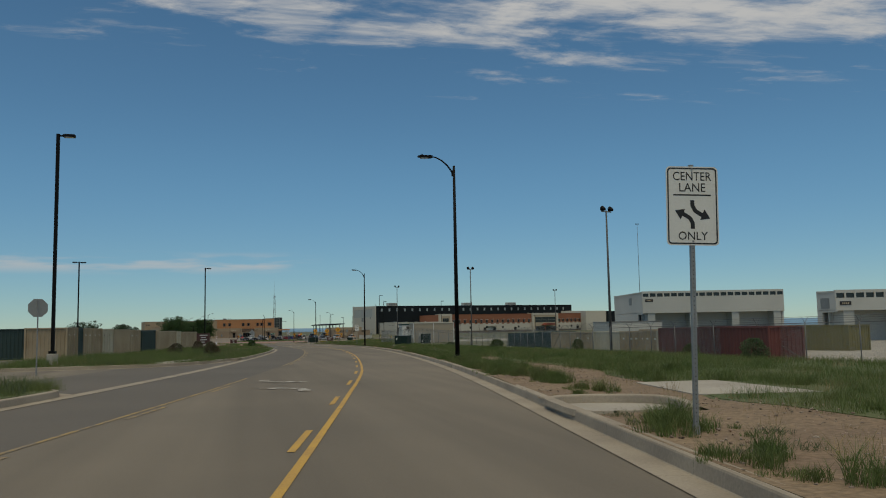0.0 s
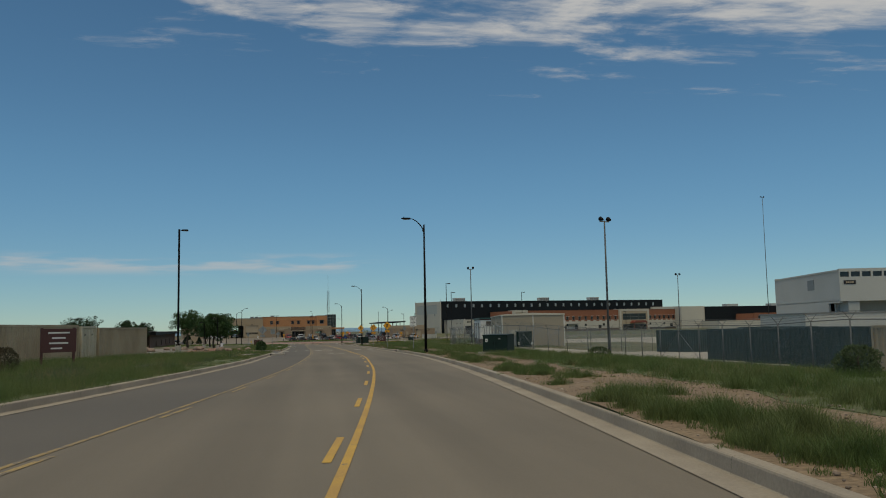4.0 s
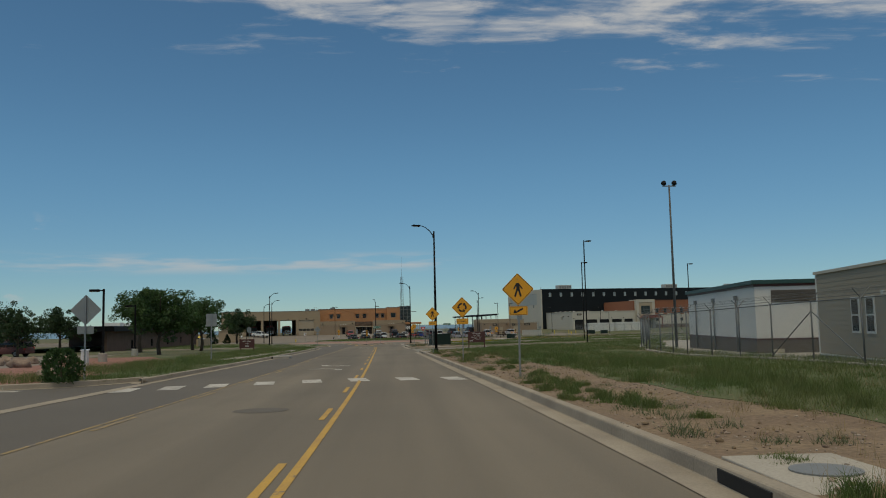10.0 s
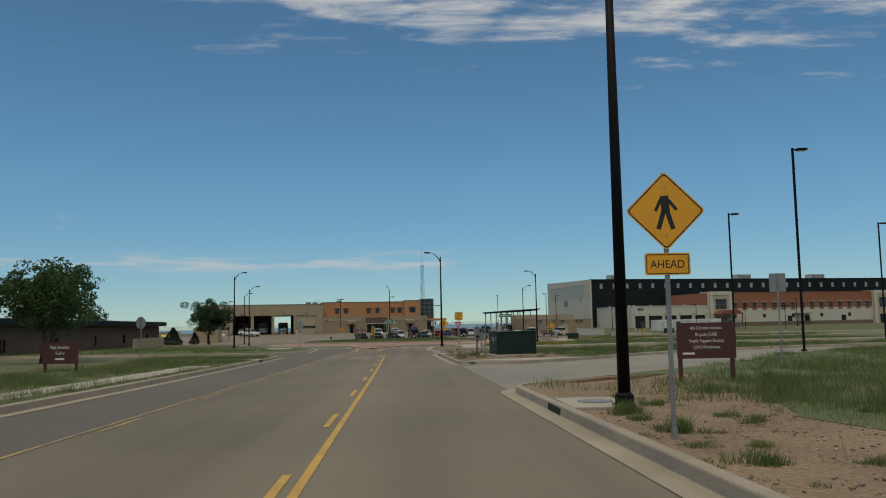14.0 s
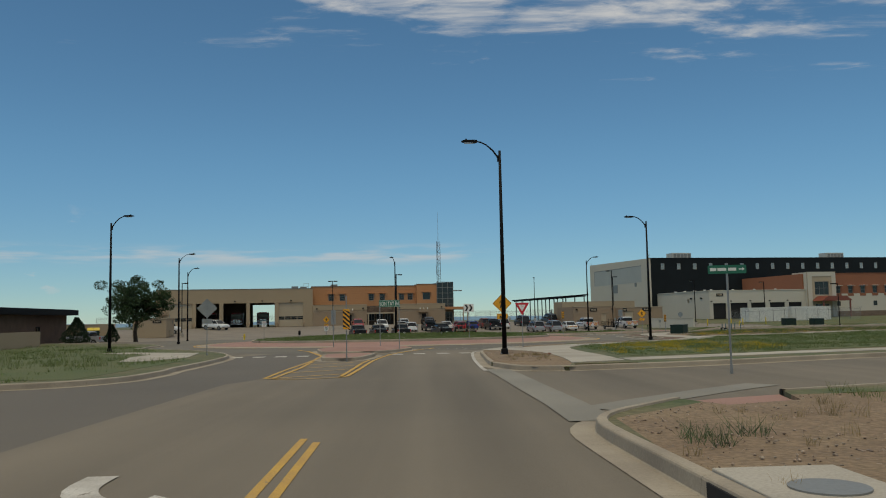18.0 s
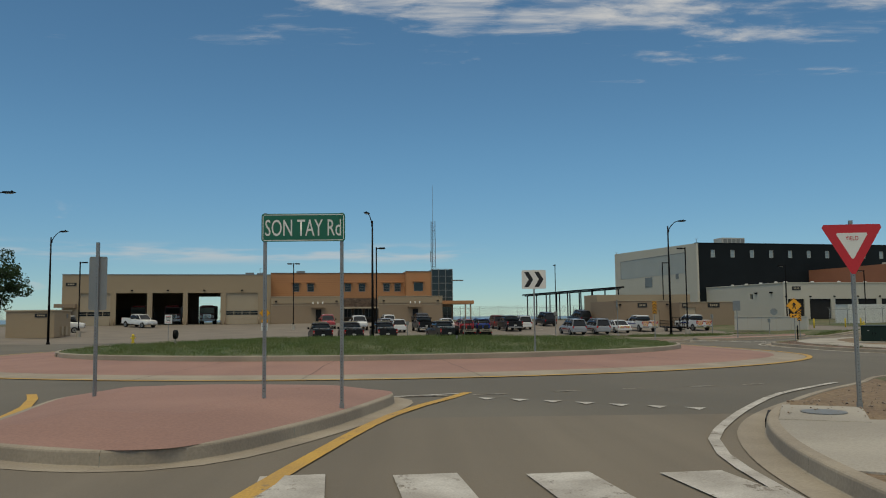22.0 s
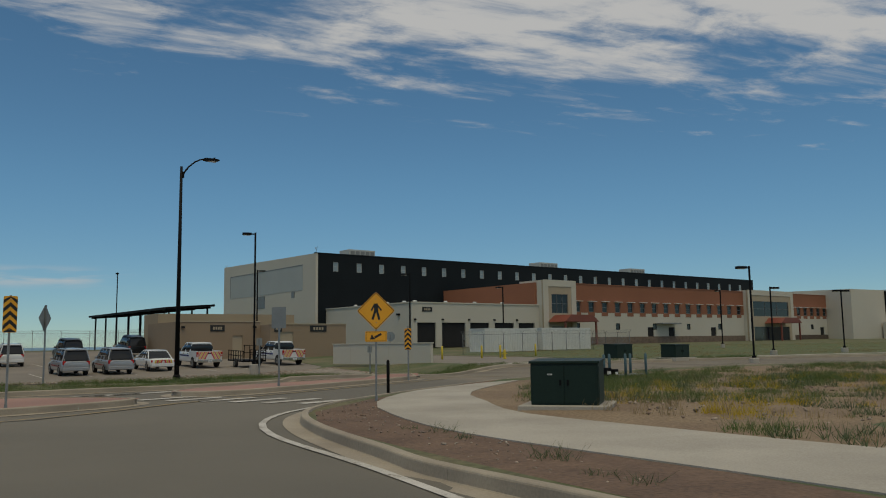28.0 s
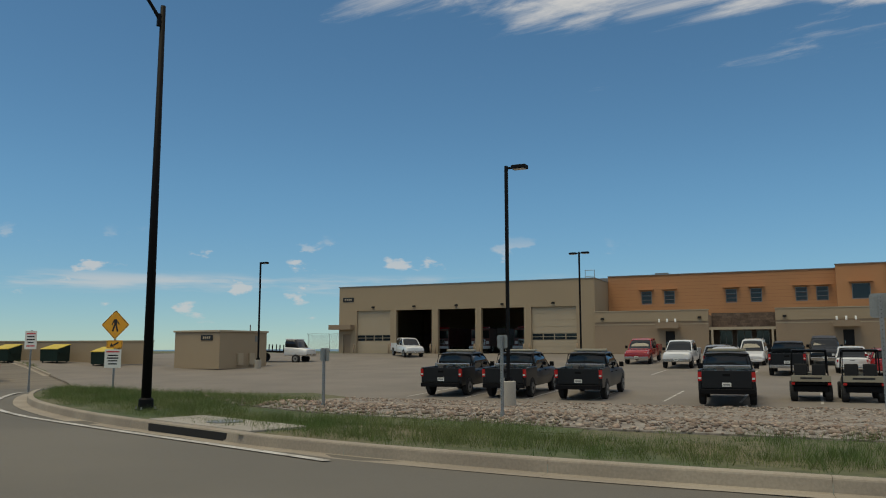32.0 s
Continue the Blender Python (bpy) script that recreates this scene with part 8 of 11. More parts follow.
LEFT_ROW = [(64.6, 67.2, "container_tan", 3.0, True), (67.25, 68.4, "container_green", 6.1, False), (68.5, 71.0, "container_tan", 6.1, True), (71.05, 73.6, "container_tan", 6.1, True), (73.7, 77.0, "container_white", 6.1, True), (77.1, 82.9, "container_tan", 2.5, False),
            (83.0, 86.9, "container_tan", 4.0, True), (87.0, 93.0, "container_green", 2.5, False), (93.2, 104.0, "container_tan", 2.5, False), (104.4, 107.0, "container_white", 6.1, True), (107.3, 118.0, "container_tan", 2.5, False)]
NAMES = dict(container_tan="weathered tan steel shipping container in the yard row", container_green="dark green steel shipping container in the yard row", container_white="pale cream steel shipping container in the yard row", container_red="rust-red steel shipping container behind the fence", container_blue="small blue steel container behind the fence", olive="olive-yellow steel container in the yard")
for y0, y1, material, length, doors in LEFT_ROW:
    ym = (y0 + y1) / 2
    xm = -13.2 + (ym - 62) * (0.108 if ym < 90 else 0.113)
    top = 1.82 - (ym - 64) * 0.0125
    g = gr(xm - 1, ym)
    container(xm, ym, g - 0.02, 83.8, (y1 - y0) - 0.06, length, top - g, material, NAMES[material], doors)
for x, y, a, mt in ((-24.5, 72, 90, "container_red"), (-24, 60, 84, "container_tan"), (-20.5, 96, 84, "container_green"), (-15.5, 117.5, 95, "container_green")):
    container(x, y, gr(x, y) - 0.02, a, 2.44, 6.1, 2.59, mt, NAMES[mt].replace("behind the fence", "in the yard"), True)

RIGHT_ROW = [(38.6, 44.6, "container_red", 2.44, False), (44.8, 50.9, "container_red", 2.44, False), (51.1, 52.4, "container_white", 6.1, True), (52.5, 54.7, "container_tan", 6.1, True), (54.8, 56.9, "container_tan", 6.1, True), (57.0, 59.5, "container_tan", 6.1, True), (59.7, 65.2, "container_white", 2.44, False),
             (65.4, 66.7, "container_blue", 3.0, True), (66.9, 71.1, "container_tan", 4.0, True), (71.3, 78.4, "container_tan", 2.44, False), (78.7, 85.8, "container_green", 2.44, False), (86.1, 91.5, "container_green", 2.44, False), (91.8, 97.2, "container_green", 2.44, False)]
for y0, y1, material, length, doors in RIGHT_ROW:
    ym = (y0 + y1) / 2
    xm = 27.75 + (ym - 48.5) * 0.104
    top = 1.05 - (ym - 44) * 0.0135 if material == "container_red" else 0.78 - (ym - 52) * 0.0105
    g = gr(xm + 1, ym)
    container(xm, ym, g - 0.02, -84, (y1 - y0) - 0.06, length, top - g, material, NAMES[material].replace("in the yard row", "behind the fence"), doors)
for x, y, a, mt in ((46, 58.5, -80, "olive"), (38.5, 101, -80, "container_green"), (41.0, 120.5, -70, "container_green"), (47.5, 119.0, -70, "container_green"), (46, 75, -80, "container_tan"), (52, 98, -80, "container_tan")):
    g = gr(x, y)
    container(x, y, g - 0.02, a, 5.4 if mt == "container_green" else 6.1, 2.44, 2.1, mt, NAMES[mt].replace("in the yard row", "inside the fenced yard"), False)


def fence(name, line, label, height=2.15, spacing=3.0, mesh="chain_mesh", arms="v", rail=True, wires=True, footing=False):
    """Chain-link fence on steel posts, with barbed wire on angled arms."""
    pts = []
    for p, q in zip(line, line[1:]):
        n = max(1, round(math.dist(p, q) / spacing))
        pts += [(p[0] + (q[0] - p[0]) * k / n, p[1] + (q[1] - p[1]) * k / n) for k in range(n)]
    pts.append(line[-1])
    zs = [gr(*p) for p in pts]
    s = thing(name, Matrix(), label, "fence")
    bm = bmesh.new()
    bm_tube(bm, [(0, 0, -0.2), (0, 0, height + 0.04)], 0.032, 8)
    me = finish("post", bm, "fence_steel", True)
    bm = bmesh.new()
    for sg in ((-1, 1) if arms == "v" else (1,) if arms else ()):
        bm_tube(bm, [(0, 0, height), (sg * 0.28, 0, height + 0.33)], 0.016, 5)
    arm_me = finish("arm", bm, "fence_steel") if arms else bm.free()
    for i, (p, z) in enumerate(zip(pts, zs)):
        a, b = pts[max(i - 1, 0)], pts[min(i + 1, len(pts) - 1)]
        ob = new("post", me)
        ob.parent = s
        ang = math.degrees(math.atan2(b[1] - a[1], b[0] - a[0])) - 90
        ob.matrix_basis = pose(p[0], p[1], z, 0, 0, ang)
        if arms:
            ar = new("wire_arm", arm_me)
            ar.parent = ob
    verts, faces, uvs, run = [], [], [], 0.0
    for i, (p, z) in enumerate(zip(pts, zs)):
        if i:
            run += math.dist(p, pts[i - 1])
        verts += [(p[0], p[1], z + 0.03), (p[0], p[1], z + height)]
        uvs += [(run, 0.0), (run, height)]
        if i:
            k = 2 * i
            faces.append((k - 2, k, k + 1, k - 1))
    me2 = raw_mesh("fabric", verts, faces, mesh)
    lay = me2.uv_layers.new(name="UVMap")
    for lp in me2.loops:
        lay.data[lp.index].uv = uvs[lp.vertex_index]
    fb = new("fabric", me2)
    fb.parent = s
    tagged(fb, "woven grey wire mesh")
    if footing:
        bm = bmesh.new()
        for (p, z), (q, w) in zip(zip(pts, zs), zip(pts[1:], zs[1:])):
            d = max(math.dist(p, q), 1e-6)
            nx, ny = -(q[1] - p[1]) / d * 0.16, (q[0] - p[0]) / d * 0.16
            v = [bm.verts.new(c) for c in ((p[0] - nx, p[1] - ny, z + 0.06), (p[0] + nx, p[1] + ny, z + 0.06), (q[0] + nx, q[1] + ny, w + 0.06), (q[0] - nx, q[1] - ny, w + 0.06))]
            b = [bm.verts.new((c.co.x, c.co.y, c.co.z - 0.3)) for c in v]
            bm.faces.new(v)
            bm.faces.new((v[0], v[3], b[3], b[0]))
            bm.faces.new((v[2], v[1], b[1], b[2]))
        bmesh.ops.recalc_face_normals(bm, faces=bm.faces)
        part("footing", bm, "concrete", s, "pale concrete strip under the mesh")
        bm = bmesh.new()
        for k in range(6, len(pts) - 2, 9):
            for m_ in (k - 1, k + 1):
                p, q = pts[m_], pts[k]
                bm_tube(bm, [(p[0], p[1], zs[m_] + 0.15), (q[0], q[1], zs[k] + height - 0.35)], 0.02, 5)
        part("brace", bm, "fence_steel", s)
    if rail:
        bm = bmesh.new()
        bm_tube(bm, [(p[0], p[1], z + height) for p, z in zip(pts, zs)], 0.022, 6)
        part("top_rail", bm, "fence_steel", s)
    if wires and arms:
        for sg in ((-1, 1) if arms == "v" else (1,)):
            for f in (0.35, 0.68, 1.0):
                path = []
                for i, (p, z) in enumerate(zip(pts, zs)):
                    a, b = pts[max(i - 1, 0)], pts[min(i + 1, len(pts) - 1)]
                    d = math.dist(a, b)
                    path.append((p[0] - sg * 0.28 * f * -(b[1] - a[1]) / d, p[1] - sg * 0.28 * f * (b[0] - a[0]) / d, z + height + 0.33 * f))
                bm = bmesh.new()
                bm_tube(bm, path, 0.005, 4)
                part("barbed_wire", bm, "fence_steel", s)
    return s


fence("yard_fence", [(33, 22), (29.6, 34.5), (25.9, 46), (25.7, 58), (26.9, 70), (28.4, 85), (29.4, 98), (29.8, 108.2), (27.6, 118), (25.2, 128.9)], "chain-link yard fence with barbed wire on angled arms", footing=True)
fence("compound_fence", [(25.2, 128.9), (26.4, 140), (26.6, 150), (26.0, 158), (26.9, 167), (29.4, 177), (32.9, 188.5), (37.2, 201), (43, 219), (90, 232)], "long chain-link compound fence with barbed wire on angled arms", footing=True)
fence("compound_return", [(25.2, 128.9), (34.6, 126.6), (40.5, 125.0)], "chain-link return fence beside the tan hut", arms="")
fence("far_fence", [(-60, 386), (-45, 392), (14, 402), (21, 400), (34, 394), (60, 398)], "long chain-link fence behind the parking lot", 2.3, 3.2, "chain_mesh", "v")
fence("dock_fence", [(64.5, 358), (73, 360.2), (92, 365.6)], "chain-link fence round the tank yard", 2.0, 2.6, "chain_mesh", "v")


# Tan modular hut with white-framed windows.
def hut(x, y, z, turn, w, length, h, wall, trim, name, label, wins, roof="cream_wall"):
    s = thing(name, pose(x, y, z, 0, 0, turn), label, "building", "site huts")
    box_part("wall", s, wall, 0, w, 0, length, -0.2, h)
    # lapped siding boards, one ridge every 0.2 m
    bm = bmesh.new()
    zz = 0.45
    while zz < h - 0.1:
        bm_box(bm, -0.012, w + 0.012, -0.012, length + 0.012, zz, zz + 0.17)
        zz += 0.2
    tagged(part("siding_boards", bm, wall, s), kind="stuff")
    box_part("skirting", s, wall, -0.005, w + 0.005, -0.005, length + 0.005, -0.3, 0.36)
    box_part("base_trim", s, trim, -0.03, w + 0.03, -0.03, length + 0.03, 0.36, 0.44)
    bm = bmesh.new()
    bm_prism(bm, [(-0.1, h), (w + 0.1, h), (w + 0.1, h + 0.12), (w / 2, h + 0.26), (-0.1, h + 0.12)], -0.1, length + 0.1, "y")
    part("roof", bm, roof, s)
    for cx, cy in ((0, 0), (w / 2, 0), (w, 0), (0, length), (0, length / 2)):
        box_part("corner_board", s, trim, cx - 0.05, cx + 0.05, cy - 0.032, cy + 0.032, 0.44, h) if cy == 0 else box_part("corner_board", s, trim, cx - 0.032, cx + 0.032, cy - 0.05, cy + 0.05, 0.44, h)
    for y0, y1, z0, z1, dr in wins:
        f = box_part("door" if dr else "window", s, "grey_metal" if dr else "white_wall", -0.05, -0.01, y0, y1, z0, z1)
        if not dr:
            box_part("pane", f, "glass", -0.058, -0.048, y0 + 0.09, y1 - 0.09, z0 + 0.09, (z0 + z1) / 2 - 0.03)
            box_part("pane", f, "glass", -0.058, -0.048, y0 + 0.09, y1 - 0.09, (z0 + z1) / 2 + 0.03, z1 - 0.09)
        else:
            box_part("handle", f, "chrome", -0.075, -0.05, y0 + 0.08, y0 + 0.14, 1.25, 1.31)
    return s


HUT = hut(26.6, 131.7, -2.05, -9.3, 6.6, 21.4, 3.85, "siding", "white_wall", "tan_hut", "long tan modular hut with white-framed windows",
          [(2.0, 2.9, 1.35, 2.75, 0), (3.6, 4.5, 1.35, 2.75, 0), (7.2, 8.0, 1.35, 2.75, 0), (10.6, 11.6, 0.6, 2.75, 1), (12.6, 13.4, 1.35, 2.75, 0), (15.4, 16.2, 1.35, 2.75, 0), (16.8, 17.6, 1.35, 2.75, 0)])
for k, yy in enumerate((1.2, 6.0, 9.6, 14.4)):
    box_part("wall_lamp", HUT, "lamp_clear", -0.16, -0.012, yy - 0.1, yy + 0.1, 2.75, 2.9)
mb = box_part("meter_box", HUT, "grey_metal", 0.9, 1.75, -0.36, -0.035, 0.1, 1.75, bevel=0.015)
box_part("box_hood", mb, "container_white", 0.85, 1.95, -0.40, -0.035, 1.78, 2.35)
for k in (0.75, 1.95):
    bm = bmesh.new()
    bm_tube(bm, [(k, -0.12, -0.2), (k, -0.12, 2.3)], 0.03, 8)
    part("conduit", bm, "galv", HUT, smooth=True)
WHUT = thing("white_building", pose(29.7, 158.3, -2.0, 0, 0, -8), "white flat-roofed building with a green fascia and a dark skirting", "building", "site huts")
box_part("wall", WHUT, "white_wall", 0, 9.5, 0, 15.6, 0.9, 3.55)
box_part("skirting", WHUT, "hut_skirt", -0.02, 9.52, -0.02, 15.62, -0.3, 0.84)
box_part("base_stripe", WHUT, "sign_brown", -0.03, 9.53, -0.03, 15.63, 0.84, 0.93)
box_part("eave_stripe", WHUT, "sign_brown", -0.04, 9.54, -0.04, 15.64, 3.55, 3.68)
box_part("roof_fascia", WHUT, "roof_green", -0.16, 9.66, -0.16, 15.76, 3.68, 3.88)
box_part("louvre_panel", WHUT, "hut_skirt", 0.8, 3.1, -0.05, -0.01, 2.75, 3.35, "brown louvred panel")
for k in range(6):
    box_part("panel_seam", WHUT, "hut_skirt", 0.85, 3.05, -0.07, -0.05, 2.80 + 0.09 * k, 2.83 + 0.09 * k)
box_part("vent", WHUT, "container_white", 0.7, 1.3, -0.06, -0.02, 0.1, 0.4)
for k in (3.2, 8.2, 13.0):
    bm = bmesh.new()
    bm_tube(bm, [(-0.10, k, -0.2), (-0.10, k, 3.0)], 0.05, 8)
    dp = part("downpipe", bm, "grey_metal", WHUT, smooth=True)
    box_part("pipe_head", dp, "grey_metal", -0.2, -0.03, k - 0.1, k + 0.1, 2.95, 3.2)
# The two-door cabinet beside the hut.
cabinet(27.0, 124.3, -9, 1.45, 1.3, 1.55, "dark green transformer cabinet beside the tan hut", [(-0.55, 0.4, 0.16, 0.22, "sign_white"), (0.72, 0.4, 0.16, 0.22, "sign_white")], pad=0.05)


# Left-hand car park: boulders in a red gravel bed.
def boulder(x, y, r, seed, squash=0.62, label="large tan boulder in the gravel bed"):
    bm = bmesh.new()
    bmesh.ops.create_icosphere(bm, subdivisions=3, radius=1.0)
    rng = random.Random(seed)
    off = Vector((rng.uniform(0, 50), rng.uniform(0, 50), rng.uniform(0, 50)))
    for v in bm.verts:
        d = 1 + 0.38 * noise.noise(v.co * 1.3 + off) + 0.16 * noise.noise(v.co * 3.4 + off) - 0.10 * abs(noise.noise(v.co * 5.5 + off))
        v.co = Vector((v.co.x * r * d * rng.uniform(1.0, 1.001), v.co.y * r * 0.8 * d, max(v.co.z, -0.75) * r * squash * d))
    ob = part("boulder", bm, "boulder", smooth=True)
    ob.matrix_basis = pose(x, y, gr(x, y) + r * squash * 0.45, 0, 0, rng.uniform(0, 360))
    return tagged(ob, label, "boulder", "boulders")


for k, (x, y, r) in enumerate(((-3.1, 145.6, 0.62), (-4.4, 148.0, 0.70), (-1.1, 148.6, 0.62), (-2.4, 151.2, 0.45), (-5.4, 159.2, 0.70), (-9.1, 164.0, 0.95), (-9.8, 171.4, 0.85), (-13.0, 169.6, 0.80), (-12.2, 172.4, 0.75), (-14.2, 158.0, 0.85), (-15.2, 175.5, 0.75), (-18.0, 172.8, 0.7), (-19.0, 179.8, 0.75), (-6.6, 153.4, 0.5))):
    boulder(x, y, 0.68 * r, k + 3)


# Dumpsters with yellow lids, west of the roundabout.
def dumpster(x, y, turn):
    s = thing("dumpster", pose(x, y, gr(x, y), 0, 0, turn), "dark steel dumpster with sloping yellow lids", "dumpster", "dumpsters")
    bm = bmesh.new()
    bm_prism(bm, [(-0.75, 0.12), (0.75, 0.12), (0.8, 1.55), (-0.8, 1.15)], -0.9, 0.9, "x")
    b = part("bin", bm, "box_green", s)
    for k in (-1, 1):
        bm = bmesh.new()
        bm_prism(bm, [(-0.84, 1.17), (0.82, 1.58), (0.82, 1.63), (-0.84, 1.22)], min(k * 0.01, k * 0.92), max(k * 0.01, k * 0.92), "x")
        part("lid", bm, "plastic_yellow", s)
    for k in (-1, 1):
        box_part("lifting_sleeve", b, "box_green", min(k * 0.9, k * 1.02), max(k * 0.9, k * 1.02), -0.6, 0.6, 0.75, 0.9)
        for yy in (-0.6, 0.6):
            bm = bmesh.new()
            bmesh.ops.create_cone(bm, cap_ends=True, radius1=0.08, radius2=0.08, depth=0.06, segments=10, matrix=pose(k * 0.75, yy, 0.08, 0, 90))
            part("caster", bm, "rubber", s)


dumpster(-52.5, 340.5, 20)
dumpster(-48.2, 342.6, 20)
dumpster(-43.6, 344.6, 22)

# Block wall behind the dumpsters.
DW = thing("dumpster_wall", site(-66, 336.8, gr(-52, 342) - 0.3, 23.5), "long low tan block wall behind the dumpsters", "wall")
box_part("wall_panel", DW, "tan_wall", 0, 27, 0, 0.25, 0, 2.0)
box_part("wall_cap", DW, "tan_trim", -0.05, 27.05, -0.05, 0.3, 2.0, 2.1)

# White storage units in front of the dock range.
for x, y, w in ((73.3, 363.0, 8.6), (82.6, 365.6, 9.0)):
    container(x, y, gr(x, y) - 0.02, 16, w, 2.44, 2.6, "white_wall", "long white storage unit behind a wire fence", False)


def yellow_bollard(x, y):
    s = thing("bollard", pose(x, y, gr(x, y)), "yellow painted steel guard bollard", "bollard", "yellow bollards")
    bm = bmesh.new()
    bm_tube(bm, [(0, 0, -0.2), (0, 0, 1.02), (0, 0, 1.08)], [0.085, 0.085, 0.03], 12)
    part("bollard_post", bm, "plastic_yellow", s, smooth=True)


for k in (0, 2, 3, 5):
    yellow_bollard(55 + 2.1 * k, 343.2 + 0.5 * k)


def pipe_posts(x, y, turn, n):
    """A row of slim guard posts round low valve boxes."""
    s = thing("valve_station", pose(x, y, gr(x, y), 0, 0, turn), "row of slim blue-green guard posts round low valve boxes", "pipework", "valve stations")
    for k in range(n):
        bm = bmesh.new()
        bm_tube(bm, [(0.62 * k, 0.25 * (k % 2), -0.2), (0.62 * k, 0.25 * (k % 2), 0.86), (0.62 * k, 0.25 * (k % 2), 0.90)], [0.05, 0.05, 0.02], 8)
        part("guard_post", bm, "valve_blue", s, smooth=True)
    for k, (u, w, h) in enumerate(((-0.25, 0.30, 0.42), (0.20, 0.24, 0.36))):
        b = box_part("valve_box", s, "black_steel", u, u + w, -0.3, 0.0, 0.02, h, bevel=0.02)
        box_part("box_label", b, "sign_white", u + 0.05, u + w - 0.05, -0.306, -0.301, h * 0.45, h * 0.7)
    bm = bmesh.new()
    bm_tube(bm, [(0.5, 0.12, 0.10), (0.62 * (n - 1), 0.12, 0.10)], 0.05, 8)
    part("pipe", bm, "grey_metal", s)


pipe_posts(44.4, 307.6, 14, 5)


# Vehicles. Local frame: the tail points to -y, the nose to +y.
def loft(bm, sections):
    """A rounded body through cross-sections (y, z0, z1, half width below, half width above)."""
    sec = np.array(sections, float)
    tan = np.gradient(sec, axis=0)
    step = np.diff(sec, axis=0)
    # keep the curve from bulging past flat stretches
    for k in range(len(sec)):
        lo, hi = step[max(k - 1, 0)], step[min(k, len(step) - 1)]
        tan[k] = np.where(lo * hi <= 0, 0, np.sign(lo) * np.minimum(abs(tan[k]), 2 * np.minimum(abs(lo), abs(hi))))
    rows = []
    for k in range(len(sec) - 1):
        for t in (0, 0.25, 0.5, 0.75):
            a, b = t * t * (3 - 2 * t), t * (1 - t)
            rows.append(sec[k] * (1 - a) + sec[k + 1] * a + tan[k] * b * (1 - t) - tan[k + 1] * b * t)
            rows[-1][0] = sec[k][0] + t * (sec[k + 1][0] - sec[k][0])
    rows.append(sec[-1])
    # soft nose and tail
    for end, sign in ((0, -1), (-1, 1)):
        q = rows[end].copy()
        q[0] += sign * 0.035
        q[1] += 0.05 * (q[2] - q[1])
        q[2] -= 0.06 * (q[2] - q[1])
        q[3:] *= 0.94
        rows.insert(0 if end == 0 else len(rows), q)
    rings = []
    for y, z0, z1, a, b in rows:
        d = z1 - z0
        half = [(a * 0.88, z0), (a * 0.97, z0 + 0.06 * d), (a, z0 + 0.20 * d), (a * 1.008, z0 + 0.42 * d), (a, z0 + 0.62 * d), (a + (b - a) * 0.6, z0 + 0.80 * d), (b * 0.985, z1 - 0.08 * d), (b * 0.93, z1 - 0.025 * d), (b * 0.82, z1), (b * 0.40, z1 + 0.018)]
        rings.append([bm.verts.new((x, y, z)) for x, z in half + [(-x, z) for x, z in half[::-1]]])
    n = len(rings[0])
    for r0, r1 in zip(rings, rings[1:]):
        for k in range(n):
            bm.faces.new((r0[k], r0[(k + 1) % n], r1[(k + 1) % n], r1[k]))
    bm.faces.new(rings[0][::-1])
    bm.faces.new(rings[-1])
    bmesh.ops.recalc_face_normals(bm, faces=bm.faces)


def shell(name, bm, material, parent):
    """A lofted part, shaded smooth but for its creases."""
    ob = part(name, bm, material, parent, smooth=True)
    ob.data.set_sharp_from_angle(angle=radians(38))
    return ob


def wheel(parent, x, y, r, side, wide=0.25):
    bm = bmesh.new()
    bm_tube(bm, [(x - wide / 2, y, r), (x - wide / 2 + 0.03, y, r), (x + wide / 2 - 0.03, y, r), (x + wide / 2, y, r)], [r * 0.9, r, r, r * 0.9], 20)
    t = part("wheel", bm, "rubber", parent, "black tyre on a grey rim")
    bm = bmesh.new()
    xo = x + side * (wide / 2 + 0.006)
    bmesh.ops.create_circle(bm, cap_ends=True, radius=r * 0.62, segments=18, matrix=pose(xo, y, r, 0, 90))
    part("rim", bm, "grey_metal", t)
    bm = bmesh.new()
    bmesh.ops.create_circle(bm, cap_ends=True, radius=r * 0.2, segments=10, matrix=pose(xo + side * 0.005, y, r, 0, 90))
    part("hub", bm, "rubber", t)


def arch(parent, x, y, r, side):
    # Flat black sheet on the body side stands for the shaded wheel well.
    bm = bmesh.new()
    vs = [bm.verts.new((x, y + r * math.cos(math.pi * k / 12), r * 0.86 + r * math.sin(math.pi * k / 12))) for k in range(13)]
    vs += [bm.verts.new((x, y - r, 0.28)), bm.verts.new((x, y + r, 0.28))]
    bm.faces.new(vs if side < 0 else vs[::-1])
    part("wheel_arch", bm, "rubber", parent)


def pillars(parent, material, ends, r=0.03):
    for a, b in ends:
        for sg in (-1, 1):
            bm = bmesh.new()
            bm_tube(bm, [(sg * a[0], a[1], a[2]), (sg * b[0], b[1], b[2])], r, 6)
            part("pillar", bm, material, parent)


def plate(parent, y, z, face):
    box_part("number_plate", parent, "sign_white", -0.16, 0.16, min(y, y + face * 0.012), max(y, y + face * 0.012), z - 0.075, z + 0.075)
    box_part("plate_bar", parent, "sign_grey", -0.12, 0.12, min(y + face * 0.015, y + face * 0.017), max(y + face * 0.015, y + face * 0.017), z - 0.03, z + 0.03)


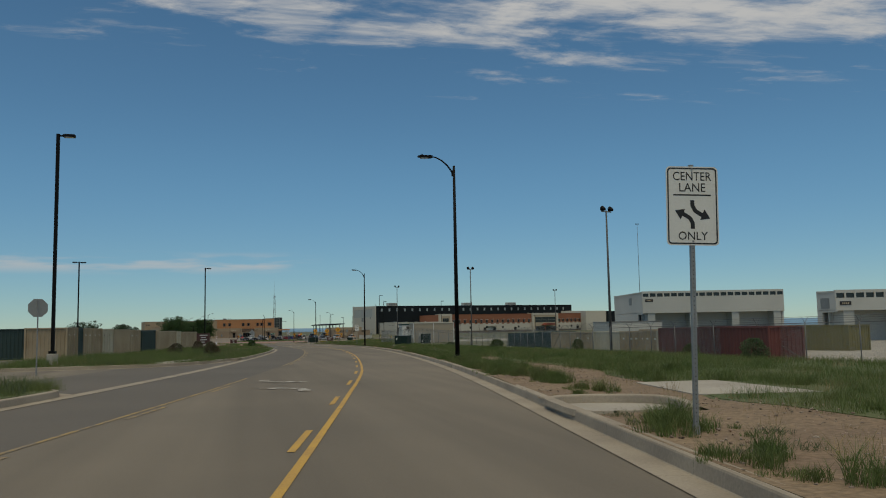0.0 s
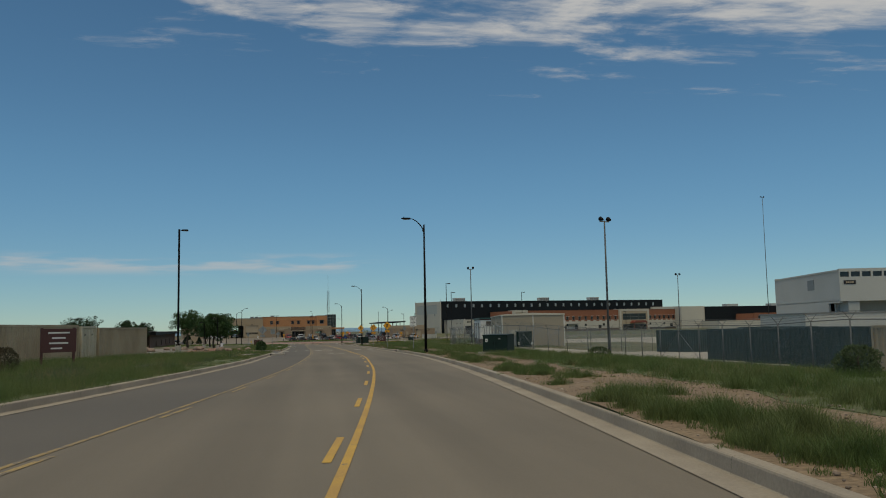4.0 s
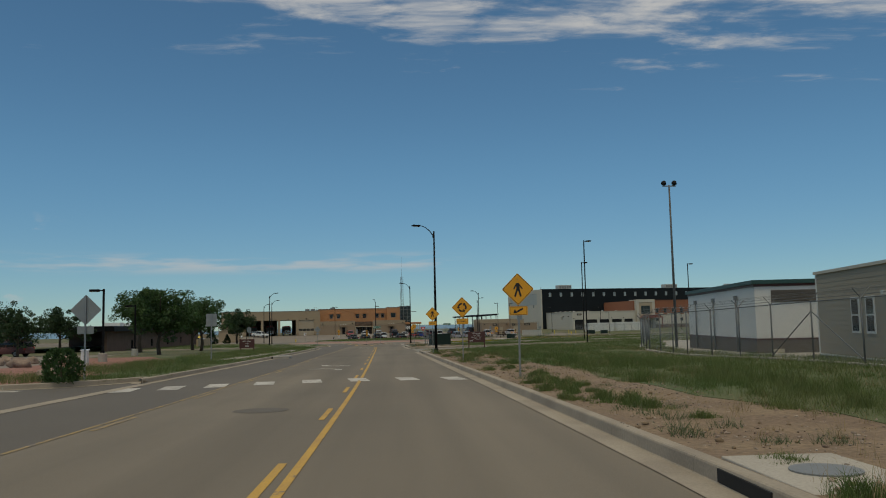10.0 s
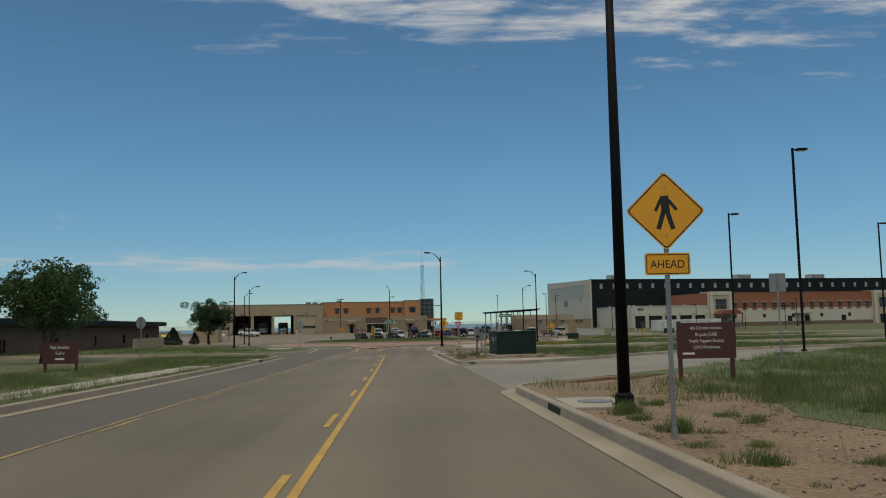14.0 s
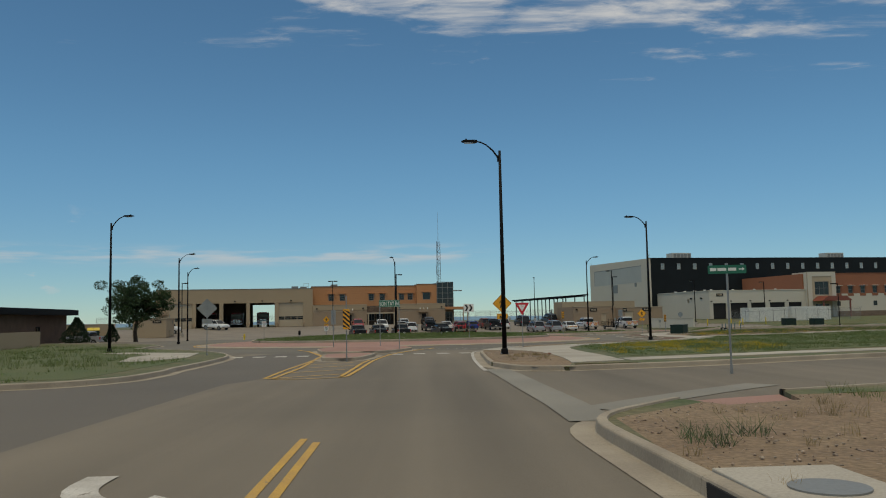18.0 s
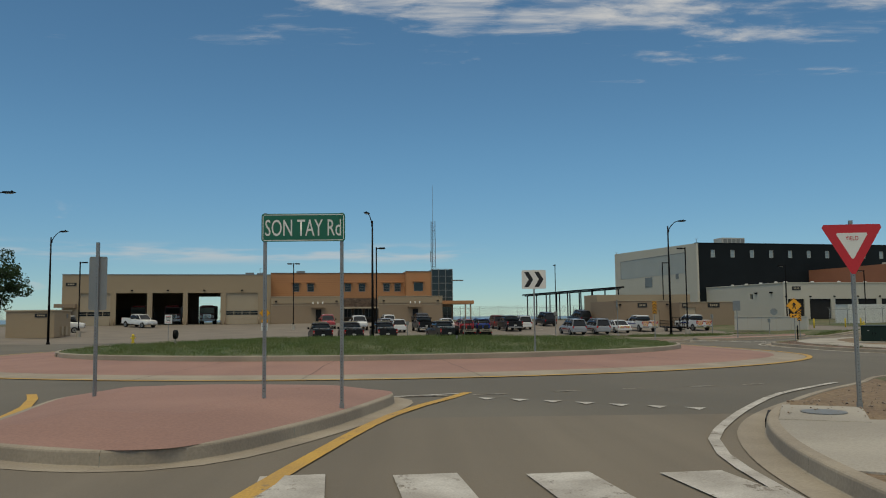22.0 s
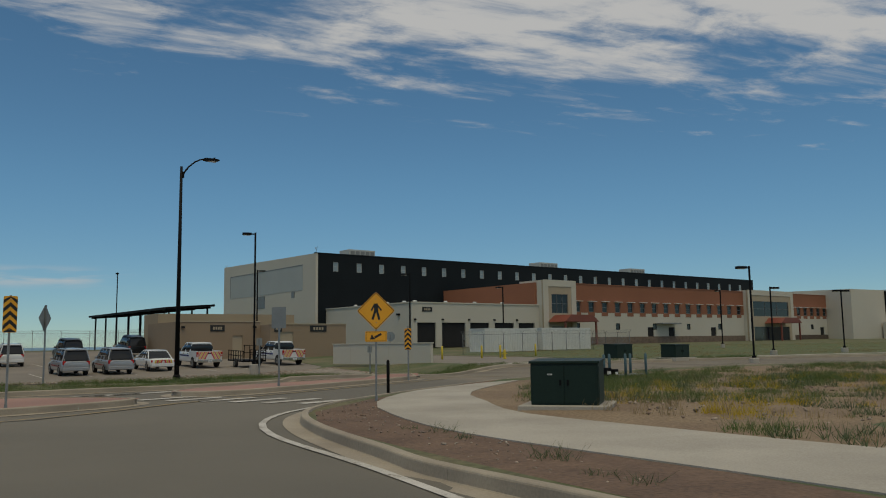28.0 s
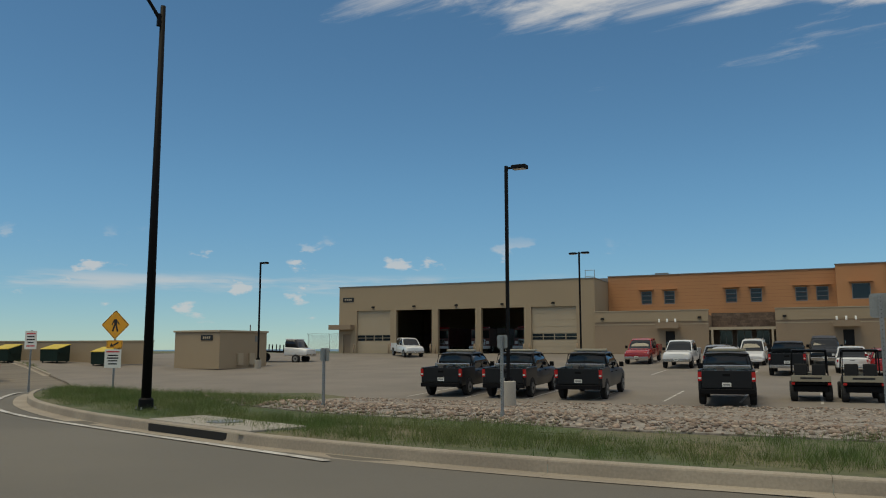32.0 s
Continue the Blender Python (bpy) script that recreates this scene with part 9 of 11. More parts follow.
def front_end(s, material, y, w, z0, z1, big=False):
    box_part("grille", s, "black_steel", -w * 0.62, w * 0.62, y, y + 0.03, z0 + (z1 - z0) * 0.30, z1 - 0.10)
    for k in range(3):
        zz = z0 + (z1 - z0) * (0.38 + 0.17 * k)
        box_part("grille_bar", s, "chrome" if big else "grey_metal", -w * 0.60, w * 0.60, y + 0.032, y + 0.045, zz, zz + 0.03)
    for sg in (-1, 1):
        box_part("headlight", s, "lamp_clear", min(sg * w * 0.66, sg * w * 0.97), max(sg * w * 0.66, sg * w * 0.97), y - 0.10, y + 0.02, z0 + (z1 - z0) * 0.52, z1 - 0.08, bevel=0.015)
    box_part("front_bumper", s, "chrome" if big else material, -w, w, y - 0.05, y + 0.14, z0 - 0.08, z0 + (z1 - z0) * 0.28, bevel=0.03)
    plate(s, y + 0.141, z0 + 0.10, 1)


def place_vehicle(name, x, y, turn, label, category, group):
    a = radians(turn)
    nose = gr(x - 4.6 * math.sin(a), y + 4.6 * math.cos(a))
    return thing(name, pose(x, y, gr(x, y), math.degrees(math.atan2(nose - gr(x, y), 4.6)), 0, turn), label, category, group)


def pickup(x, y, turn, material, label, rack=False, chevrons=False, stripe=False, toolbox=True, group="pickup trucks"):
    """A full-size crew-cab pickup; x, y is the middle of its tail."""
    s = place_vehicle("pickup_truck", x, y, turn, label, "pickup truck", group)
    w = 1.0
    bm = bmesh.new()
    loft(bm, [(1.85, 0.42, 1.20, w * 0.97, w * 0.95), (3.0, 0.42, 1.22, w, w * 0.96), (4.35, 0.42, 1.22, w, w * 0.95), (4.5, 0.45, 1.20, w, w * 0.92), (5.5, 0.48, 1.14, w * 0.98, w * 0.88), (5.75, 0.52, 1.02, w * 0.92, w * 0.82)])
    shell("body", bm, material, s)
    for sg in (-1, 1):
        bm = bmesh.new()
        x0, x1 = min(sg * 0.88, sg * w), max(sg * 0.88, sg * w)
        bm_box(bm, x0, x1, 0.06, 1.86, 0.52, 1.32)
        part("bed_side", bm, material, s, bevel=0.02)
        bl = box_part("tail_light", s, "lamp_red", min(sg * 0.87, sg * 1.005), max(sg * 0.87, sg * 1.005), -0.005, 0.10, 0.92, 1.26)
        box_part("reversing_lamp", bl, "lamp_clear", min(sg * 0.88, sg * 0.98), max(sg * 0.88, sg * 0.98), -0.012, -0.004, 0.99, 1.06)
    box_part("bed_floor", s, "rubber", -0.88, 0.88, 0.06, 1.86, 0.60, 0.72)
    tg = box_part("tailgate", s, material, -0.865, 0.865, 0.0, 0.07, 0.66, 1.31, bevel=0.015)
    box_part("tailgate_handle", tg, "black_steel", -0.13, 0.13, -0.012, 0.0, 1.10, 1.19)
    box_part("rear_bumper", s, "chrome" if not rack else "black_steel", -0.95, 0.95, -0.14, 0.04, 0.46, 0.64, bevel=0.02)
    plate(s, -0.006 if not chevrons else -0.142, 0.80 if not chevrons else 0.55, -1)
    if chevrons:
        # bands slanting up to the middle
        for sg in (-1, 1):
            for k in range(6):
                x0 = 0.03 + k * 0.145
                q = [(sg * x0, 1.28), (sg * (x0 + 0.10), 1.28), (sg * min(x0 + 0.42, 0.85), 0.70 + max(0, x0 + 0.42 - 0.85) * 1.8), (sg * min(x0 + 0.32, 0.85), 0.70 + max(0, x0 + 0.32 - 0.85) * 1.8)]
                bm = bmesh.new()
                bm_prism(bm, q, -0.008, -0.004, "y")
                part("tailgate_band", bm, "sign_red" if k % 2 == 0 else "plastic_yellow", tg)
    # cab
    bm = bmesh.new()
    loft(bm, [(1.95, 1.15, 1.84, w * 0.90, w * 0.72), (2.1, 1.15, 1.86, w * 0.91, w * 0.74), (3.55, 1.15, 1.86, w * 0.91, w * 0.74), (4.42, 1.15, 1.20, w * 0.88, w * 0.86)])
    shell("glazing", bm, "car_glass", s)
    bm = bmesh.new()
    loft(bm, [(1.90, 1.80, 1.88, w * 0.74, w * 0.70), (2.1, 1.83, 1.93, w * 0.78, w * 0.74), (3.3, 1.83, 1.93, w * 0.78, w * 0.74), (3.62, 1.79, 1.86, w * 0.74, w * 0.70)])
    shell("roof", bm, material, s)
    pillars(s, material, [((0.915, 1.95, 1.18), (0.74, 2.0, 1.86)), ((0.925, 3.05, 1.18), (0.77, 3.05, 1.86)), ((0.90, 4.38, 1.19), (0.74, 3.55, 1.85))], 0.045)
    for sg in (-1, 1):
        for yy, rr in ((1.02, 0.40), (4.82, 0.40)):
            arch(s, sg * 1.004, yy, 0.47, sg)
            wheel(s, sg * 0.90, yy, rr, sg)
        mr_ = box_part("mirror", s, "black_steel", min(sg * 1.0, sg * 1.2), max(sg * 1.0, sg * 1.2), 4.02, 4.12, 1.22, 1.44, bevel=0.02)
        box_part("door_handle", s, "black_steel", min(sg * 0.99, sg * 1.02), max(sg * 0.99, sg * 1.02), 2.2, 2.4, 1.06, 1.10)
        box_part("door_handle", s, "black_steel", min(sg * 0.99, sg * 1.02), max(sg * 0.99, sg * 1.02), 3.2, 3.4, 1.06, 1.10)
        if stripe:
            box_part("door_stripe", s, "car_blue", min(sg * 1.004, sg * 1.009), max(sg * 1.004, sg * 1.009), 1.9, 4.3, 0.86, 0.98)
    front_end(s, material, 5.70, 0.92, 0.55, 1.08, True)
    if rack:
        box_part("light_bar", s, "car_tan", -0.72, 0.72, 2.5, 2.85, 1.95, 2.06, "tan roof light bar", 0.03)
        for sg in (-1, 1):
            bm = bmesh.new()
            bm_tube(bm, [(sg * 0.92, 1.70, 1.3), (sg * 0.80, 1.72, 1.86), (-sg * 0.001, 1.72, 1.90)], 0.03, 6)
            part("headache_rack", bm, "black_steel", s)
    if toolbox:
        box_part("tool_box", s, "chrome" if rack else material, -0.86, 0.86, 1.35, 1.82, 1.18, 1.46, "bright metal tool box", 0.02)
    if rack:
        bm = bmesh.new()
        bm_tube(bm, [(-0.35, 0.75, 1.05), (-0.1, 0.75, 1.05)], 0.36, 16)
        part("spare_tyre", bm, "rubber", s)
    return s


def suv(x, y, turn, material, label, length=4.5, high=1.74, chevrons=False, roofline=0.22, group="cars", name="suv", category="car", stripe=False, sedan=False):
    s = place_vehicle(name, x, y, turn, label, category, group)
    w = 0.90
    L = length * 1.04
    high = high * 1.03
    belt = 1.02 if not sedan else 0.92
    bm = bmesh.new()
    loft(bm, [(0.0, 0.40, belt - 0.06, w * 0.90, w * 0.86), (0.18, 0.32, belt, w, w * 0.94), (L * 0.66, 0.30, belt, w, w * 0.95), (L * 0.74, 0.30, belt - 0.02, w, w * 0.92), (L - 0.18, 0.34, belt - 0.20, w * 0.97, w * 0.86), (L, 0.40, belt - 0.30, w * 0.88, w * 0.78)])
    shell("body", bm, material, s)
    y0, y1 = (0.06, 0.32) if not sedan else (0.75, 1.45)
    yw = L * 0.70 if not sedan else L * 0.72
    bm = bmesh.new()
    loft(bm, [(y0, belt - 0.06, belt + 0.04, w * 0.86, w * 0.82), (y1, belt - 0.06, high - 0.05, w * 0.91, w * 0.70), (L * 0.52, belt - 0.06, high - 0.04, w * 0.91, w * 0.71), (yw, belt - 0.06, belt + 0.02, w * 0.88, w * 0.84)])
    shell("glazing", bm, "car_glass", s)
    bm = bmesh.new()
    loft(bm, [(y1 - 0.14, high - 0.09, high - 0.04, w * 0.70, w * 0.66), (y1 + 0.1, high - 0.08, high, w * 0.745, w * 0.70), (L * 0.50, high - 0.08, high + 0.01, w * 0.75, w * 0.71), (L * 0.545, high - 0.12, high - 0.05, w * 0.72, w * 0.68)])
    shell("roof", bm, material, s)
    pillars(s, material, [((0.84, y0 + 0.02, belt), (0.66, y1 - 0.02, high - 0.06)), ((0.86, L * 0.42, belt), (0.675, L * 0.42, high - 0.05)), ((0.86, L * 0.25 if not sedan else L * 0.30, belt), (0.675, L * 0.25 if not sedan else L * 0.32, high - 0.05)), ((0.83, yw - 0.02, belt), (0.66, L * 0.535, high - 0.06))], 0.04)
    if not sedan:
        bm = bmesh.new()
        bm_box(bm, -0.62, 0.62, y0 - 0.055, y0 + 0.005, 0.62, belt - 0.02)
        hg = part("hatch", bm, material, s, bevel=0.02)
        for sg in (-1, 1):
            bm = bmesh.new()
            bm_tube(bm, [(sg * 0.60, 0.3, high + 0.045), (sg * 0.60, L * 0.48, high + 0.045)], 0.018, 6)
            part("roof_rail", bm, "black_steel", s)
    plate(s, -0.02 if sedan else y0 - 0.057, 0.78, -1)
    box_part("rear_bumper", s, material, -w * 0.93, w * 0.93, -0.08, 0.06, 0.36, 0.58, bevel=0.03)
    for sg in (-1, 1):
        box_part("tail_light", s, "lamp_red", min(sg * 0.64, sg * 0.84), max(sg * 0.64, sg * 0.84), -0.03, 0.12, belt - 0.26, belt - (0.02 if not sedan else 0.10), bevel=0.012)
        for yy in (L * 0.195, L * 0.80):
            arch(s, sg * (w + 0.004), yy, 0.40, sg)
            wheel(s, sg * (w - 0.10), yy, 0.33, sg, 0.22)
        box_part("mirror", s, material, min(sg * 0.9, sg * 1.06), max(sg * 0.9, sg * 1.06), yw - 0.45, yw - 0.36, belt + 0.01, belt + 0.15, bevel=0.02)
        for yy in (L * 0.33, L * 0.52):
            box_part("door_handle", s, "black_steel", min(sg * 0.89, sg * 0.915), max(sg * 0.89, sg * 0.915), yy, yy + 0.18, belt - 0.12, belt - 0.085)
        if stripe:
            box_part("door_stripe", s, "car_red", min(sg * 0.904, sg * 0.909), max(sg * 0.904, sg * 0.909), L * 0.2, L * 0.7, 0.60, 0.68)
    if chevrons:
        for sg in (-1, 1):
            for k in range(4):
                x0 = 0.04 + k * 0.14
                bm = bmesh.new()
                bm_prism(bm, [(sg * x0, 0.86), (sg * (x0 + 0.10), 0.86), (sg * (x0 + 0.18), 0.62), (sg * (x0 + 0.08), 0.62)], -0.087, -0.083, "y")
                part("tail_band", bm, "sign_red" if k % 2 == 0 else "plastic_yellow", s)
    front_end(s, material, L - 0.05, w * 0.86, 0.42, belt - 0.26)
    return s


def utv(x, y, turn, label):
    """A side-by-side utility vehicle with a roll cage and a tan tailgate."""
    s = place_vehicle("utility_vehicle", x, y, turn, label, "utility vehicle", "utility vehicles")
    box_part("chassis", s, "black_steel", -0.62, 0.62, 0.15, 2.9, 0.38, 0.62, bevel=0.03)
    box_part("cargo_bed", s, "black_steel", -0.70, 0.70, 0.05, 1.0, 0.66, 0.98, bevel=0.02)
    t = box_part("tailgate", s, "car_tan", -0.70, 0.70, -0.01, 0.045, 0.78, 1.02, "tan tailgate with dark writing bars", 0.01)
    box_part("writing_bar", t, "sign_black", -0.38, 0.38, -0.016, -0.012, 0.88, 0.95)
    bm = bmesh.new()
    loft(bm, [(2.0, 0.5, 1.02, 0.66, 0.58), (2.9, 0.45, 0.86, 0.62, 0.50)])
    shell("hood", bm, "car_tan", s)
    for sg in (-1, 1):
        bm = bmesh.new()
        bm_tube(bm, [(sg * 0.66, 1.02, 0.7), (sg * 0.62, 1.05, 1.90), (sg * 0.62, 1.75, 1.92), (sg * 0.66, 2.25, 1.0)], 0.028, 6)
        part("roll_cage", bm, "black_steel", s)
        box_part("seat", s, "rubber", min(sg * 0.05, sg * 0.6), max(sg * 0.05, sg * 0.6), 1.05, 1.6, 0.62, 0.86, bevel=0.04)
        box_part("seat_back", s, "rubber", min(sg * 0.08, sg * 0.57), max(sg * 0.08, sg * 0.57), 1.02, 1.14, 0.84, 1.42, bevel=0.04)
        box_part("tail_light", s, "lamp_red", min(sg * 0.58, sg * 0.70), max(sg * 0.58, sg * 0.70), -0.012, 0.03, 0.66, 0.75)
        for yy in (0.5, 2.45):
            wheel(s, sg * 0.62, yy, 0.33, sg, 0.26)
    for yy in (1.05, 1.75):
        bm = bmesh.new()
        bm_tube(bm, [(-0.62, yy, 1.91), (0.62, yy, 1.91)], 0.028, 6)
        part("cross_bar", bm, "black_steel", s)
    bm = bmesh.new()
    bmesh.ops.create_circle(bm, cap_ends=False, radius=0.17, segments=14, matrix=pose(-0.32, 1.85, 1.15, 65))
    part("steering_column", (lambda b: (bm_tube(b, [(-0.32, 2.1, 0.95), (-0.32, 1.85, 1.15)], 0.02, 6), b)[1])(bmesh.new()), "black_steel", s)
    bm.free()
    box_part("roof", s, "black_steel", -0.64, 0.64, 0.98, 1.82, 1.93, 1.97, bevel=0.01)
    return s


BK = "black crew-cab pickup with a roof light bar and bed rack"
for x, y, a in ((0.0, 333.85, 13), (3.1, 334.25, 13), (6.5, 334.6, 13), (12.8, 333.9, 15)):
    pickup(x, y, a, "car_black", BK, rack=True)
utv(15.0, 337.4, 13, "black and tan side-by-side utility vehicle with a roll cage")
utv(16.8, 337.6, 13, "black and tan side-by-side utility vehicle with a roll cage")
pickup(10.7, 353.1, 10, "car_black", "dark pickup in the parking lot", toolbox=False)
suv(15.8, 353.7, 10, "car_red", "red hatchback parked among the rows", 4.2, 1.48)
suv(18.0, 354.9, 10, "car_blue", "blue hatchback parked among the rows", 4.3, 1.50)
pickup(21.7, 352.3, 8, "car_black", "black pickup in the parking lot", toolbox=False)
suv(23.6, 356.5, 6, "car_white", "white sport utility car in the parking lot", 4.7, 1.75)
suv(20.6, 360.0, 8, "container_red", "dark red sport utility car in the parking lot", 4.6, 1.72)
suv(13.6, 356.4, 10, "car_white", "white car in the parking lot", 4.6, 1.50, sedan=True, name="sedan")
pickup(-3.75, 369.5, 190.6, "car_red", "red pickup facing the road", toolbox=False)
pickup(1.0, 364.9, 190.6, "car_white", "white pickup facing the road", toolbox=False)
suv(5.1, 368.3, 190.6, "car_white", "white sport utility car facing the road", 4.6, 1.74)
suv(7.3, 352.7, 12, "car_white", "white car with a dark rear window", 4.6, 1.60)
suv(5.6, 356.8, 12, "car_silver", "silver car in the parking lot", 4.6, 1.6)
pickup(9.6, 370.4, 190.6, "car_black", "dark pickup facing the road", toolbox=False)
suv(27.9, 342.9, 11, "car_silver", "silver sport utility car with dark windows and markings", 4.4, 1.74, stripe=True, group="marked cars")
suv(30.7, 343.2, 11, "car_silver", "silver sport utility car with dark windows and markings", 4.4, 1.74, stripe=True, group="marked cars")
suv(33.7, 345.5, 10, "car_white", "white sedan with red and yellow tail bands", 4.9, 1.46, True, sedan=True, name="sedan", group="marked cars")
pickup(37.4, 348.0, 9, "car_white", "white pickup with red and yellow tailgate bands", chevrons=True, stripe=True, toolbox=False)
pickup(44.2, 348.6, 10, "car_white", "white pickup with red and yellow tailgate bands", chevrons=True, stripe=True, toolbox=False)
suv(28.2, 364.5, 10, "car_black", "black sport utility car by the carport", 5.0, 1.88)
suv(34.0, 368.5, 10, "car_black", "black sport utility car by the carport", 5.0, 1.88)
suv(38.5, 374.0, 10, "car_black", "black sport utility car under the carport", 5.0, 1.88)
pickup(-33.4, 373.0, -125, "car_white", "white pickup in front of the truck bays", toolbox=False)
suv(-33.2, 205.0, 82, "car_white", "white sport utility car in the gravel car park", 4.7, 1.76)
suv(-26.5, 204.5, 80, "container_red", "red sport utility car in the gravel car park", 4.7, 1.72)
suv(-33.0, 176.0, 80, "car_silver", "silver sport utility car in the gravel car park", 4.7, 1.72)
pickup(-36.5, 331.0, 75, "car_silver", "silver pickup beyond the tree", toolbox=False)

# Flatbed truck by the station.
s = place_vehicle("flatbed_truck", -41.0, 359.0, -75, "white flatbed truck with a dark bed", "truck", "")
bm = bmesh.new()
loft(bm, [(4.2, 0.7, 1.5, 1.0, 0.98), (5.6, 0.7, 1.5, 1.0, 0.96), (6.6, 0.75, 1.35, 0.95, 0.85)])
shell("body", bm, "car_white", s)
bm = bmesh.new()
loft(bm, [(4.25, 1.45, 2.25, 0.95, 0.85), (5.2, 1.45, 2.25, 0.95, 0.85), (5.75, 1.45, 1.52, 0.92, 0.9)])
shell("glazing", bm, "car_glass", s)
box_part("roof", s, "car_white", -0.88, 0.88, 4.2, 5.3, 2.2, 2.32, bevel=0.03)
box_part("flat_bed", s, "black_steel", -1.1, 1.1, 0.0, 4.05, 0.95, 1.1, bevel=0.02)
for k in range(5):
    for sg in (-1, 1):
        box_part("stake", s, "black_steel", sg * 1.05 - 0.04, sg * 1.05 + 0.04, 0.3 + k * 0.85, 0.38 + k * 0.85, 1.1, 1.7)
for sg in (-1, 1):
    for yy in (1.0, 5.5):
        wheel(s, sg * 0.92, yy, 0.42, sg, 0.28)
front_end(s, "car_white", 6.55, 0.9, 0.78, 1.3, True)

# Black cage trailer between the two white pickups.
s = place_vehicle("cage_trailer", 40.7, 347.2, 10, "low black steel trailer with railed sides", "trailer", "")
box_part("deck", s, "black_steel", -0.95, 0.95, 0.0, 3.2, 0.45, 0.55)
for sg in (-1, 1):
    for k in range(7):
        box_part("stake", s, "black_steel", sg * 0.93 - 0.025, sg * 0.93 + 0.025, 0.05 + k * 0.5, 0.10 + k * 0.5, 0.55, 1.3)
    for z in (0.9, 1.27):
        box_part("side_rail", s, "black_steel", sg * 0.93 - 0.03, sg * 0.93 + 0.03, 0.0, 3.15, z, z + 0.05)
    wheel(s, sg * 0.95, 1.5, 0.30, sg, 0.2)
for k in range(5):
    box_part("ramp_bar", s, "black_steel", -0.9 + k * 0.44, -0.86 + k * 0.44, -0.04, 0.01, 0.5, 1.75)
for z in (0.55, 1.15, 1.72):
    box_part("ramp_rail", s, "black_steel", -0.93, 0.93, -0.05, 0.0, z, z + 0.05)
bm = bmesh.new()
bm_tube(bm, [(0, 3.2, 0.5), (0, 4.4, 0.5)], 0.05, 6)
part("drawbar", bm, "black_steel", s)


# Fire engines inside the open bays, noses out.
def fire_engine(u, v, label):
    m = FS.matrix_basis @ pose(u, v, 0.02, 0, 0, 180)
    s = thing("fire_engine", m, label, "fire engine", "fire engines")
    box_part("cab", s, "container_red", -1.22, 1.22, -2.2, 0.0, 0.75, 2.9, bevel=0.06)
    box_part("body", s, "container_red", -1.22, 1.22, -8.5, -2.25, 0.75, 3.0, bevel=0.04)
    box_part("windscreen", s, "car_glass", -1.1, 1.1, 0.0, 0.02, 1.75, 2.65)
    box_part("grille", s, "chrome", -0.65, 0.65, 0.0, 0.05, 0.95, 1.6)
    for k in range(4):
        box_part("grille_slot", s, "black_steel", -0.55, 0.55, 0.052, 0.056, 1.02 + k * 0.14, 1.09 + k * 0.14)
    box_part("front_bumper", s, "car_white", -1.25, 1.25, -0.1, 0.45, 0.5, 0.85, bevel=0.04)
    for sg in (-1, 1):
        box_part("headlight", s, "lamp_clear", min(sg * 0.75, sg * 1.1), max(sg * 0.75, sg * 1.1), 0.0, 0.05, 1.05, 1.4)
        for yy in (-0.9, -6.0):
            wheel(s, sg * 1.05, yy, 0.52, sg, 0.3)
    box_part("light_bar", s, "lamp_red", -0.9, 0.9, -0.9, -0.5, 2.9, 3.08, bevel=0.03)


for i in (1, 2, 3):
    fire_engine((bays[i][0] + bays[i][1]) / 2, 7.0, "red and white fire engine inside an open bay")


# Plants and loose stones.
RNG = np.random.default_rng(11)


def tri_mesh(name, verts, tris, material):
    me = bpy.data.meshes.new(name)
    me.vertices.add(len(verts))
    me.vertices.foreach_set("co", np.asarray(verts, dtype=np.float32).ravel())
    me.loops.add(len(tris) * 3)
    me.loops.foreach_set("vertex_index", np.asarray(tris, dtype=np.int32).ravel())
    me.polygons.add(len(tris))
    me.polygons.foreach_set("loop_start", np.arange(len(tris), dtype=np.int32) * 3)
    me.update(calc_edges=True)
    me.materials.append(M[material])
    return me


def blades(base, height, width, lean, fine=True):
    """Blades of grass: bent, of three triangles, or a single slim one where they grow far from the road."""
    n = len(base)
    a = RNG.uniform(0, math.tau, n)
    side = np.stack([np.cos(a), np.sin(a), np.zeros(n)], 1) * width[:, None] / 2
    b = RNG.uniform(0, math.tau, n)
    out = np.stack([np.cos(b), np.sin(b), np.zeros(n)], 1) * (lean * height)[:, None]
    up_ = np.stack([np.zeros(n), np.zeros(n), height], 1)
    if not fine:
        v = np.stack([base - 0.7 * side, base + 0.7 * side, base + 0.95 * up_ + out], 1)
        return v.reshape(-1, 3), np.arange(n * 3).reshape(-1, 3)
    v = np.empty((n, 5, 3))
    v[:, 0], v[:, 1] = base - side, base + side
    v[:, 2], v[:, 3] = base + 0.55 * up_ + 0.35 * out - 0.8 * side, base + 0.55 * up_ + 0.35 * out + 0.8 * side
    v[:, 4] = base + 0.95 * up_ + out
    t = np.array([[0, 1, 3], [0, 3, 2], [2, 3, 4]])[None] + (np.arange(n) * 5)[:, None, None]
    return v.reshape(-1, 3), t.reshape(-1, 3)


